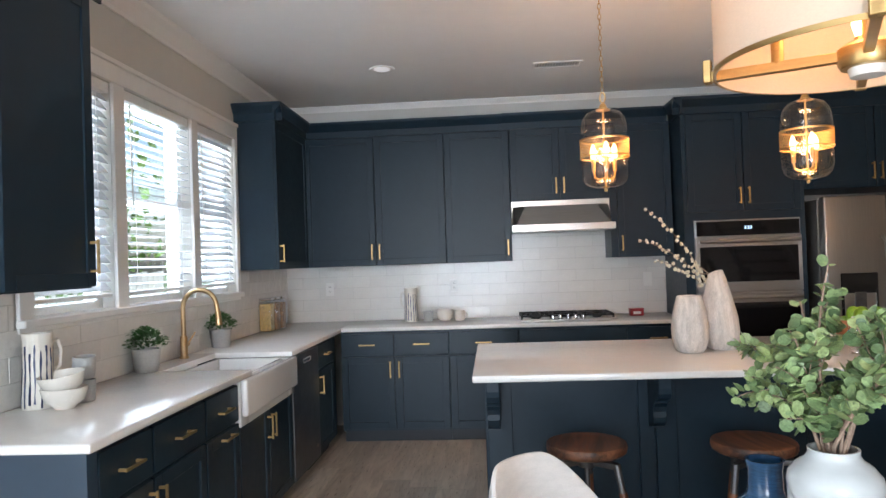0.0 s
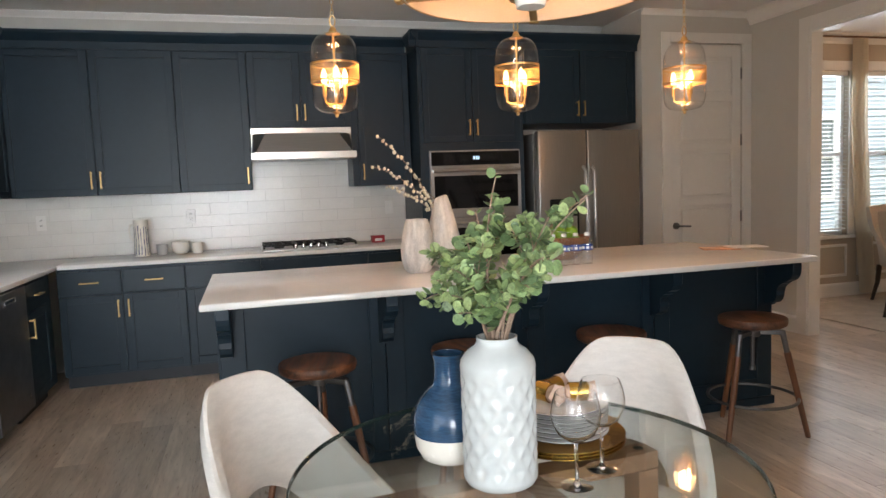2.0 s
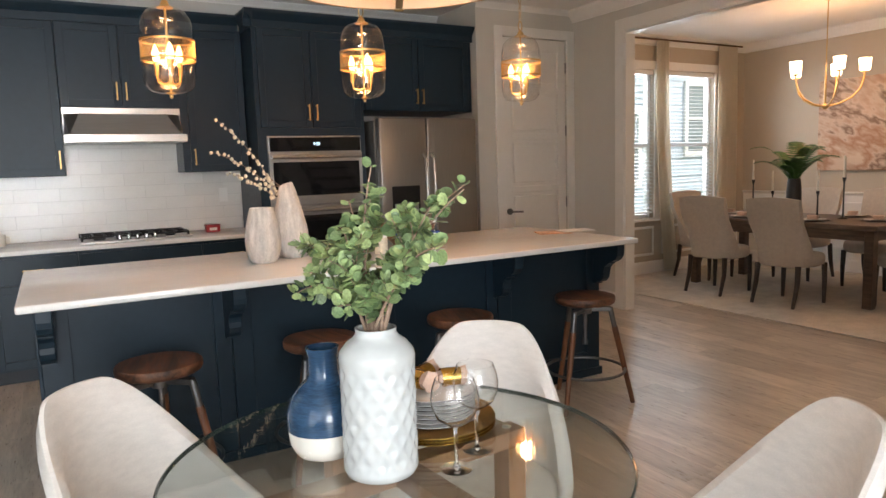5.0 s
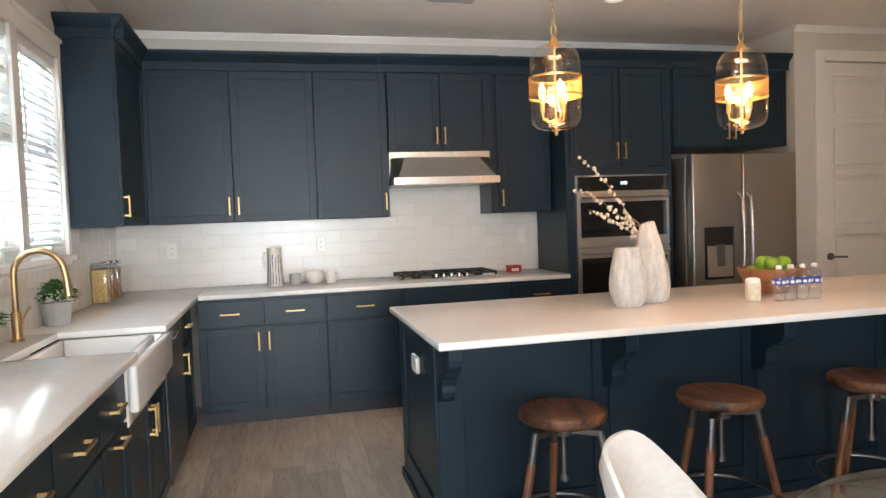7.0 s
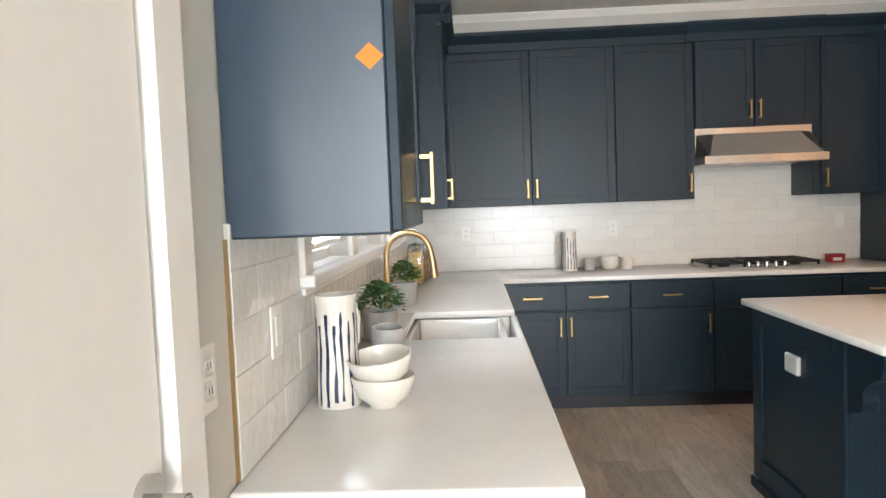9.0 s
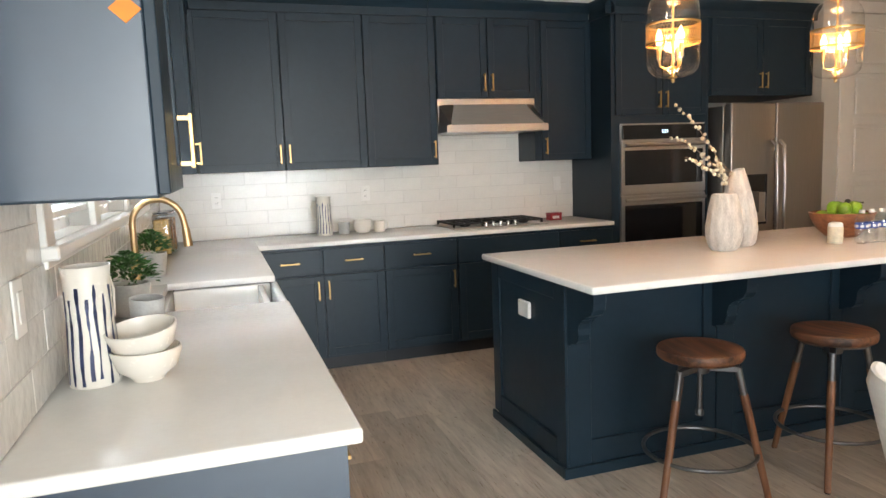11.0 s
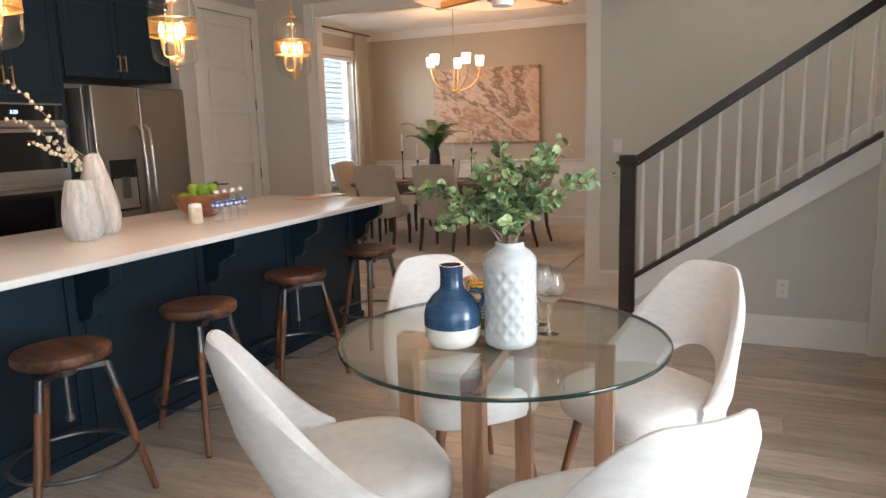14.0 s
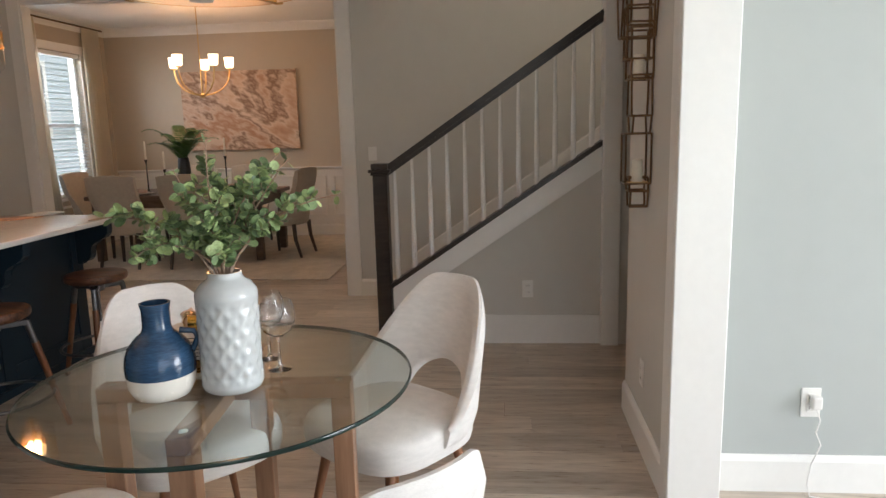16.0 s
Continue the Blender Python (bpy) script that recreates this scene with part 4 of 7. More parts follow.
cook = thing("gas_cooktop", (0.585, 5.645, ZT1 + 0.0005), "black and steel gas cooktop with cast iron grates", "cooktop")
bm = B()
box(bm, 0, 0.77, 0, 0.48, 0, 0.012, 0.004, 2)
part("tray", bm, STEEL, cook)
bm = B()
for x0, x1 in ((0.015, 0.26), (0.27, 0.50), (0.51, 0.755)):
    for y in (0.07, 0.265, 0.455):
        box(bm, x0, x1, y, y + 0.014, 0.030, 0.044, 0.002)
    for k in range(4):
        x = x0 + (x1 - x0 - 0.014) * k / 3
        box(bm, x, x + 0.014, 0.07, 0.469, 0.030, 0.046, 0.002)
    for x in (x0, x1 - 0.014):
        for y in (0.07, 0.455):
            box(bm, x, x + 0.014, y, y + 0.014, 0.012, 0.031)
part("grate", bm, IRON, cook, "black cast iron grates")
for x, y, r in ((0.14, 0.16, 0.04), (0.14, 0.37, 0.035), (0.385, 0.26, 0.055), (0.63, 0.16, 0.035), (0.63, 0.37, 0.045)):
    bm = B()
    lathe(bm, ((0, 0.012), (r, 0.012), (r, 0.022), (r * 0.7, 0.026), (0, 0.026)), 18, (x, y, 0))
    part("burner", bm, IRON, cook, smooth=True)
for i in range(5):
    bm = B()
    lathe(bm, ((0, 0.012), (0.019, 0.012), (0.019, 0.018), (0.015, 0.022), (0.014, 0.042), (0.011, 0.045), (0, 0.045)), 16, (0.265 + i * 0.06, 0.035, 0))
    part("knob", bm, CHROME, cook, "round steel knob", True)


def oven_door(parent, z0, z1, w):
    bm = B()
    box(bm, 0.0, w, -0.028, -0.002, z0, z1, 0.004)
    d = part("oven_door", bm, STEEL, parent)
    bm = B()
    box(bm, 0.03, w - 0.03, -0.031, -0.027, z0 + 0.075 if z1 - z0 < 0.5 else z0 + 0.06, z1 - 0.075, 0.003)
    part("window", bm, BLACKGLASS, d, "black glass window")
    bm = B()
    cyl(bm, (0.02, -0.058, z1 - 0.035), (w - 0.02, -0.058, z1 - 0.035), 0.013, seg=12)
    for x in (0.045, w - 0.045):
        cyl(bm, (x, -0.028, z1 - 0.035), (x, -0.058, z1 - 0.035), 0.009, seg=8)
    part("handle", bm, STEEL, d, "steel bar handle", True)
    return d


ov = thing("double_oven", (1.945, 5.58, 0), "built-in stainless double wall oven with black glass", "oven")
bm = B()
box(bm, 0, 0.79, -0.012, 0.5, 0.41, 1.668, 0.003)
part("case", bm, STEEL, ov)
bm = B()
box(bm, 0.012, 0.778, -0.030, -0.012, 1.545, 1.655, 0.003)
panel = part("control_panel", bm, BLACKGLASS, ov, "black glass control panel")
bm = B()
box(bm, 0.36, 0.43, -0.0325, -0.030, 1.588, 1.618)
part("display_bezel", bm, GAP, panel)
for x in (0.26, 0.30, 0.49, 0.53):
    bm = B()
    box(bm, x, x + 0.006, -0.0315, -0.030, 1.60, 1.606)
    part("touch_key", bm, GAP, panel)
cu = bpy.data.curves.new("clock_digits", "FONT")
cu.body, cu.size, cu.align_x, cu.extrude = "3:23", 0.034, "CENTER", 0.0005
ob = new("clock_digits", cu)
dg = bpy.context.evaluated_depsgraph_get()
me = bpy.data.meshes.new_from_object(ob.evaluated_get(dg))
bpy.data.objects.remove(ob)
me.materials.append(DISPLAY)
part("clock_digits", me, None, panel, "lit blue white digits reading 3:23", m=pose(0.395, -0.0335, 1.592, 90, 0, 0))
oven_door(ov, 1.115, 1.535, 0.79)
oven_door(ov, 0.42, 1.105, 0.79)

fr = thing("refrigerator", (2.80, 5.34, 0), "slate steel side by side refrigerator with a dispenser", "refrigerator")
bm = B()
box(bm, 0.0, 0.945, 0.09, 0.80, 0.02, 1.785, 0.006)
part("case", bm, SLATE, fr)
bm = B()
box(bm, 0.05, 0.90, 0.12, 0.70, 0, 0.02)
part("feet", bm, GAP, fr)
for x0, x1 in ((0.003, 0.440), (0.447, 0.942)):
    bm = B()
    box(bm, x0, x1, 0.0, 0.082, 0.05, 1.80, 0.014, 3)
    d = part("door", bm, SLATE, fr, smooth=True)
    bm = B()
    hx = x1 - 0.035 if x0 < 0.1 else x0 + 0.035
    tube(bm, [(hx, 0.0, 0.62), (hx, -0.05, 0.66), (hx, -0.062, 0.95), (hx, -0.062, 1.20), (hx, -0.05, 1.46), (hx, 0.0, 1.50)], 0.014, 10)
    part("handle", bm, STEEL, d, "curved steel bar handle", True)
    if x0 < 0.1:
        bm = B()
        box(bm, 0.10, 0.36, -0.006, 0.002, 0.83, 1.235, 0.004)
        disp = part("dispenser", bm, BLACKGLASS, d, "black ice and water dispenser")
        bm = B()
        box(bm, 0.12, 0.34, -0.0085, -0.0055, 0.86, 1.09, 0.003)
        part("recess", bm, STEEL, disp)
        bm = B()
        box(bm, 0.19, 0.27, -0.02, -0.008, 0.93, 1.10, 0.004)
        part("paddle", bm, GUNMETAL, disp)
        bm = B()
        box(bm, 0.115, 0.345, -0.014, -0.008, 0.85, 0.872, 0.003)
        part("drip_tray", bm, STEEL, disp)

# ---- lamps ----
def pendant(p):
    """Glass capsule pendant with a brass mesh band; p: the bottom of the glass."""
    ob = thing("pendant_lamp", (*p, 0, 0, 0), "clear glass capsule pendant with a brass mesh band, lit", "pendant lamp", "pendants over the island")
    R, T = 0.116, 0.385
    bm = B()
    prof = [(0.012, 0.0), (0.05, 0.002), (0.085, 0.012), (0.107, 0.034), (0.1155, 0.068), (R, 0.11), (R, 0.255), (0.114, 0.30), (0.104, 0.338), (0.082, 0.368), (0.05, 0.382), (0.014, T)]
    lathe(bm, prof, 40)
    g = part("glass_shade", bm, LAMPGLASS, ob, "clear glass capsule shade", True)
    g.visible_shadow = False
    for z in (0.148, 0.232):
        bm = B()
        lathe(bm, ((R + 0.0005, z), (R + 0.004, z), (R + 0.004, z + 0.008), (R + 0.0005, z + 0.008), (R + 0.0005, z)), 40)
        part("band_ring", bm, BRASS, ob, smooth=True)
    bm = B()
    n = 52
    for k in range(n):
        for s in (-1, 1):
            pts = []
            for i in range(4):
                a, z = 2 * math.pi * (k + s * i * 0.9) / n, 0.156 + 0.076 * i / 3
                pts.append(((R + 0.0016) * math.cos(a), (R + 0.0016) * math.sin(a), z))
            tube(bm, pts, 0.0011, 3)
    mband = part("mesh_band", bm, BRASS, ob, "woven brass mesh band")
    bm = B()
    lathe(bm, ((0, -0.022), (0.008, -0.018), (0.009, -0.008), (0.005, -0.004), (0.018, 0.0), (0.02, 0.006), (0, 0.01)), 16)
    part("finial", bm, BRASS, ob, smooth=True)
    bm = B()
    lathe(bm, ((0, T + 0.035), (0.012, T + 0.03), (0.022, T + 0.008), (0.035, T + 0.002), (0.035, T - 0.003), (0, T - 0.003)), 20)
    cyl(bm, (0, 0, 0.0), (0, 0, T), 0.005, seg=8)
    part("stem", bm, BRASS, ob, smooth=True)
    for k in range(3):
        a = 2 * math.pi * k / 3 + 0.5
        c, s = math.cos(a), math.sin(a)
        bm = B()
        tube(bm, [(0, 0, 0.05), (0.03 * c, 0.03 * s, 0.042), (0.055 * c, 0.055 * s, 0.055), (0.06 * c, 0.06 * s, 0.085)], 0.0045, 6)
        cyl(bm, (0.06 * c, 0.06 * s, 0.085), (0.06 * c, 0.06 * s, 0.148), 0.0105, seg=10)
        arm = part("candle_arm", bm, BRASS, ob, smooth=True)
        bm = B()
        lathe(bm, ((0, 0.148), (0.009, 0.15), (0.0155, 0.172), (0.014, 0.19), (0.007, 0.212), (0, 0.224)), 12, (0.06 * c, 0.06 * s, 0))
        b = part("bulb", bm, BULB, arm, "lit candle bulb", True)
        b.visible_shadow = False
    # loop and chain to the ceiling
    bm = B()
    loop = [(0.013 * math.cos(a), 0, T + 0.060 + 0.026 * math.sin(a)) for a in [2 * math.pi * k / 14 for k in range(14)]]
    tube(bm, loop, 0.0035, 6, True)
    part("loop", bm, BRASS, ob, smooth=True)
    bm = B()
    z, k = T + 0.10, 0
    top = H - p[2] - 0.03
    while z < top:
        pts = [(0.0075 * math.cos(a), 0, z + 0.016 * math.sin(a)) for a in [2 * math.pi * j / 10 for j in range(10)]]
        if k % 2:
            pts = [(0, x, q) for x, _, q in pts]
        tube(bm, pts, 0.0018, 5, True)
        z += 0.026
        k += 1
    part("chain", bm, BRASS, ob, smooth=True)
    bm = B()
    lathe(bm, ((0, H - p[2]), (0.06, H - p[2]), (0.06, H - p[2] - 0.012), (0.03, H - p[2] - 0.028), (0, H - p[2] - 0.03)), 24)
    part("canopy", bm, BRASS, ob, smooth=True)
    point_lamp("pendant_bulb_light", (p[0], p[1], p[2] + 0.19), PEND_W, r=0.05)
    return ob


for x in (0.957, 1.922, 2.952):
    pendant((x, 3.607, 1.760))

drum = thing("drum_chandelier", (1.10, 1.53, 1.778), "white drum shade chandelier on a brass cross frame, lit", "chandelier")
bm = B()
R = 0.268
lathe(bm, ((R, 0.0), (R, 0.27), (R - 0.003, 0.27), (R - 0.003, 0.0), (R, 0.0)), 56)
part("shade", bm, SHADE, drum, "white linen drum shade", True)
for i in range(2):
    a = math.pi * i / 2 - 0.44
    c, s = math.cos(a), math.sin(a)
    bm = B()
    box(bm, -R - 0.022, R + 0.022, -0.009, 0.009, 0.0, 0.02, 0.001)
    for x in (-R - 0.022, R + 0.006):
        box(bm, x, x + 0.016, -0.012, 0.012, -0.002, 0.045, 0.002)
    part("cross_bar", bm, BRASS, drum, m=pose(0, 0, 0.0 + i * 0.0003, 0, 0, math.degrees(a)))
for i in range(4):
    a = math.pi * i / 2 - 0.44
    x, y = 0.15 * math.cos(a), 0.155 * math.sin(a)
    bm = B()
    cyl(bm, (x, y, 0.015), (x, y, 0.085), 0.012, seg=12)
    sl = part("candle_sleeve", bm, BRASS, drum, smooth=True)
    bm = B()
    lathe(bm, ((0, 0.085), (0.01, 0.087), (0.016, 0.112), (0.014, 0.132), (0.006, 0.158), (0, 0.166)), 12, (x, y, 0))
    b = part("bulb", bm, BULB, sl, "lit candle bulb", True)
    b.visible_shadow = False
bm = B()
lathe(bm, ((R + 0.0005, -0.001), (R + 0.003, -0.001), (R + 0.003, 0.009), (R + 0.0005, 0.009), (R + 0.0005, -0.001)), 56)
part("rim", bm, BRASS, drum, "thin brass rim", True)
bm = B()
lathe(bm, ((0, -0.03), (0.012, -0.028), (0.014, -0.018), (0.045, -0.015), (0.05, -0.006), (0.05, 0.022), (0.04, 0.03), (0, 0.03)), 28)
part("hub", bm, BRASS, drum, smooth=True)
bm = B()
lathe(bm, ((0, -0.034), (0.03, -0.032), (0.034, -0.016), (0, -0.015)), 24)
part("hub_cap", bm, PLASTIC, drum, "pale hub cap", True)
bm = B()
cyl(bm, (0, 0, 0.03), (0, 0, H - 1.778), 0.007, seg=10)
lathe(bm, ((0, H - 1.778), (0.065, H - 1.778), (0.065, H - 1.78), (0, H - 1.79)), 24)
part("rod", bm, BRASS, drum, smooth=True)
point_lamp("drum_bulb_light", (1.10, 1.53, 1.778 + 0.17), DRUM_W, r=0.1)

ch = thing("dining_chandelier", (7.0, 4.16, 1.835), "brass arm chandelier with five frosted glass shades, lit", "chandelier")
bm = B()
lathe(bm, ((0, -0.02), (0.02, -0.012), (0.03, 0.0), (0.03, 0.02), (0.012, 0.035), (0.009, 0.30), (0, 0.30)), 16)
cyl(bm, (0, 0, 0.28), (0, 0, H - 1.815), 0.005, seg=6)
lathe(bm, ((0, H - 1.815), (0.06, H - 1.815), (0.06, H - 1.83), (0, H - 1.84)), 20)
part("stem", bm, BRASS, ch, smooth=True)
for i in range(5):
    a = 2 * math.pi * i / 5 + 0.25
    c, s = math.cos(a), math.sin(a)
    bm = B()
    pts = [(0.02, 0.01), (0.12, 0.03), (0.22, 0.08), (0.29, 0.16), (0.315, 0.25), (0.32, 0.31)]
    tube(bm, [(r * c, r * s, z) for r, z in pts], 0.008, 8)
    lathe(bm, ((0, 0.305), (0.028, 0.305), (0.03, 0.315), (0, 0.318)), 14, (0.32 * c, 0.32 * s, 0))
    arm = part("arm", bm, BRASS, ch, smooth=True)
    bm = B()
    lathe(bm, ((0, 0.32), (0.04, 0.32), (0.046, 0.33), (0.055, 0.435), (0.052, 0.435), (0.043, 0.335), (0, 0.335)), 24, (0.32 * c, 0.32 * s, 0))
    g = part("glass_shade", bm, FROST, arm, "lit frosted white glass shade", True)
    g.visible_shadow = False
point_lamp("dining_bulb_light", (7.0, 4.16, 2.22), DINE_W, r=0.25)

for x, y in ((-0.365, 5.10), (2.04, 5.06)):
    cl = thing("recessed_light", (x, y, H - 0.005), "white recessed ceiling light", "ceiling light", "recessed ceiling lights")
    b2 = B()
    lathe(b2, ((0.06, 0.001), (0.085, -0.006), (0.092, -0.003), (0.092, 0.0045), (0.06, 0.0045), (0.06, 0.001)), 32)
    part("trim_ring", b2, TRIM, cl, smooth=True)
    b2 = B()
    lathe(b2, ((0, 0.001), (0.06, 0.001), (0.06, 0.004), (0, 0.004)), 24)
    part("lens", b2, CANLENS, cl, "frosted lens")
vent = thing("ceiling_vent", (0.91, 5.21, H - 0.002), "white slotted ceiling air vent", "ceiling vent")
b2 = B()
for x0, x1, y0, y1 in ((-0.18, 0.18, -0.075, -0.055), (-0.18, 0.18, 0.055, 0.075), (-0.18, -0.16, -0.055, 0.055), (0.16, 0.18, -0.055, 0.055)):
    box(b2, x0, x1, y0, y1, -0.008, 0.0, 0.002)
part("frame", b2, TRIM, vent)
# Grey backing stands in for the shade between the slats.
b2 = B()
box(b2, -0.16, 0.16, -0.055, 0.055, -0.001, 0.0)
part("backing", b2, GREYCER, vent)
for i in range(16):
    b2 = B()
    box(b2, -0.002, 0.002, -0.055, 0.055, -0.008, -0.001)
    part("slat", b2, TRIM, vent, m=pose(-0.15 + i * 0.02, 0, 0, 0, 25, 0))

# ---- stools ----
st = thing("bar_stool", (0.757, 3.160, 0, 0, 0, 80), "round walnut bar stool on a steel screw base", "bar stool", "stools along the island")
bm = B()
lathe(bm, ((0, 0.590), (0.155, 0.590), (0.166, 0.597), (0.170, 0.607), (0.170, 0.625), (0.166, 0.633), (0.155, 0.636), (0.10, 0.631), (0, 0.629)), 40)
part("seat", bm, WALNUT, st, "dark walnut round seat", True)
bm = B()
lathe(bm, ((0, 0.530), (0.035, 0.530), (0.04, 0.540), (0.04, 0.560), (0.075, 0.580), (0.075, 0.590), (0, 0.590)), 20)
cyl(bm, (0, 0, 0.36), (0, 0, 0.56), 0.011, seg=10)
lathe(bm, ((0, 0.345), (0.016, 0.348), (0.018, 0.365), (0.012, 0.375), (0, 0.375)), 12)
part("screw_post", bm, GUNMETAL, st, smooth=True)
for k in range(3):
    a = 2 * math.pi / 3 * k
    c, s = math.cos(a), math.sin(a)
    bm = B()
    box(bm, 0.02, 0.150, -0.014, 0.014, 0.541, 0.567, 0.003)
    br = part("bracket", bm, GUNMETAL, st, m=pose(0, 0, 0, 0, 0, math.degrees(a)))
    bm = B()
    cyl(bm, (0.142 * c, 0.142 * s, 0.560), (0.168 * c, 0.168 * s, 0.44), 0.0155, 0.014, 12)
    part("leg_socket", bm, GUNMETAL, st, smooth=True)
    bm = B()
    cyl(bm, (0.166 * c, 0.166 * s, 0.45), (0.268 * c, 0.268 * s, 0.004), 0.0175, 0.0135, 12)
    lg = part("leg", bm, LEGWOOD, st, "tapered walnut leg", True)
    bm = B()
    cyl(bm, (0.267 * c, 0.267 * s, 0.0), (0.267 * c, 0.267 * s, 0.008), 0.0125, seg=10)
    part("foot_pad", bm, GAP, lg)
bm = B()
tube(bm, [(0.222 * math.cos(2 * math.pi * k / 48), 0.222 * math.sin(2 * math.pi * k / 48), 0.205) for k in range(48)], 0.0085, 8, True)
part("foot_ring", bm, GUNMETAL, st, "round steel foot ring", True)
for x, y, r in ((1.445, 3.145, 101), (2.194, 3.145, 70), (3.023, 3.135, 85)):
    copy_thing(st, pose(x, y, 0, 0, 0, r))

# ---- breakfast table ----
TX, TY, TZ = 1.05, 1.53, 0.757
tb = thing("glass_table", (TX, TY, 0), "round clear glass table on a copper brown cross base", "table")
bm = B()
lathe(bm, ((0, TZ - 0.012), (0.504, TZ - 0.012), (0.504, TZ), (0, TZ)), 96)
g = part("glass_top", bm, TABLEGLASS, tb, "clear glass top", True)
g.visible_shadow = False
bm = B()
lathe(bm, ((0.5042, TZ - 0.012), (0.508, TZ - 0.0105), (0.5095, TZ - 0.006), (0.508, TZ - 0.0015), (0.5042, TZ), (0.5042, TZ - 0.012)), 96)
part("polished_edge", bm, GLASSEDGE, g, "dark green polished glass edge", True)
for i in range(2):
    bm = B()
    for s in (-1, 1):
        a, b = (-0.345, -0.290) if s < 0 else (0.290, 0.345)
        box(bm, a, b, -0.03, 0.03, 0.0, 0.70, 0.002)
    box(bm, -0.345, -0.0305 if i else 0.345, -0.03, 0.03, 0.701, 0.742, 0.002)
    if i:
        box(bm, 0.0305, 0.345, -0.03, 0.03, 0.701, 0.742, 0.002)
    part("leg_frame", bm, TABLEWOOD, tb, m=pose(0, 0, 0, 0, 0, 5 + 90 * i))
for k in range(4):
    a = radians(5 + 90 * k)
    bm = B()
    cyl(bm, (0.31 * math.cos(a), 0.31 * math.sin(a), 0.742), (0.31 * math.cos(a), 0.31 * math.sin(a), TZ - 0.0125), 0.012, seg=12)
    part("glass_pad", bm, CHROME, tb, smooth=True)


def shell_mesh():
    """Barrel back with sides that sweep down to the seat and an arched gap above the cushion."""
    bm = B()
    cols = []
    n = 44
    for i in range(n + 1):
        u = -1 + 2 * i / n
        a = u * radians(98)
        e = abs(u)
        top = 0.874 - 0.06 * e * e - 0.345 * (0.5 - 0.5 * math.cos(math.pi * min(1.0, max(0.0, e - 0.20) / 0.84)))
        arch = max(0.0, 1 - (e / 0.34) ** 2)
        bot = 0.40 + 0.165 * arch ** 0.5
        rx, ry = 0.272, 0.245
        ring = []
        m = 9
        for side in (0, 1):
            for j in range(m + 1):
                v = j / m if side == 0 else 1 - j / m
                z = bot + (top - bot) * v
                lean = max(0.0, z - 0.42)
                t = 0.022 if side else -0.022
                edge = min(v, 1 - v) * (top - bot)
                t *= min(1.0, math.sqrt(max(0.05, 1 - (1 - min(1, edge / 0.022)) ** 2)))
                t *= 1.0 if e < 0.93 else 0.75
                bulge = 1 - 0.10 * max(0, 0.47 - z) / 0.1
                up = min(1.0, lean / 0.40)
                x = (rx + t) * math.sin(a) * bulge * (1 - 0.08 * up)
                flat = math.cos(a) + 0.28 * up * (1 - math.cos(a))
                y = (ry + t) * flat * bulge + lean * 0.24 * max(0.0, flat) + 0.02
                ring.append(bm.verts.new((x, y, z)))
        cols.append(ring)
    k = len(cols[0])
    for p, q in zip(cols, cols[1:]):
        for j in range(k):
            bm.faces.new((p[j], p[(j + 1) % k], q[(j + 1) % k], q[j]))
    bm.faces.new(cols[0])
    bm.faces.new(cols[-1][::-1])
    return bm


def cushion(w, d, z0, z1, yc=0.0):
    """A plump seat with a rounded plan."""
    bm = B()
    rings = []
    n = 40
    levels = ((0.88, 0.0), (0.97, 0.12), (1.0, 0.35), (1.0, 0.65), (0.975, 0.85), (0.92, 0.95), (0.8, 1.0), (0.45, 1.06))
    for f, v in levels:
        ring = []
        for i in range(n):
            a = 2 * math.pi * i / n
            c, s = math.cos(a), math.sin(a)
            q = 2 / 3.2
            ring.append(bm.verts.new((w * f * abs(c) ** q * (1 if c > 0 else -1), yc + d * f * abs(s) ** q * (1 if s > 0 else -1), z0 + (z1 - z0) * v)))
        rings.append(ring)
    for p, q in zip(rings, rings[1:]):
        for j in range(n):
            bm.faces.new((p[j], p[(j + 1) % n], q[(j + 1) % n], q[j]))
    bm.faces.new(rings[0][::-1])
    bm.faces.new(rings[-1])
    return bm


dc = thing("upholstered_chair", (0, 0, 0), "ivory upholstered barrel chair with an open arched back", "chair", "chairs round the glass table")
part("seat", cushion(0.258, 0.25, 0.355, 0.474, -0.01), CREAM, dc, smooth=True)
part("backrest", shell_mesh(), CREAM, dc, smooth=True)
for sx in (-1, 1):
    for sy in (-1, 1):
        bm = B()
        cyl(bm, (0.15 * sx, 0.15 * sy, 0.365), (0.215 * sx, 0.215 * sy, 0.0), 0.019, 0.011, 12)
        part("leg", bm, LEGWOOD, dc, "tapered walnut leg", True)
CHAIRS = ((0.435, 2.115, 0.72, -0.69), (1.66, 2.07, -0.70, -0.71), (1.81, 0.945, -0.80, 0.60), (0.345, 0.89, 0.70, 0.71))
for i, (bx, by, fx, fy) in enumerate(CHAIRS):
    v = Vector((fx, fy)).normalized()
    c = Vector((bx, by)) + v * 0.362
    m = pose(c.x, c.y, 0, 0, 0, math.degrees(math.atan2(v.y, v.x)) + 90)
    if i == 0:
        dc.matrix_basis = m
    else:
        copy_thing(dc, m)

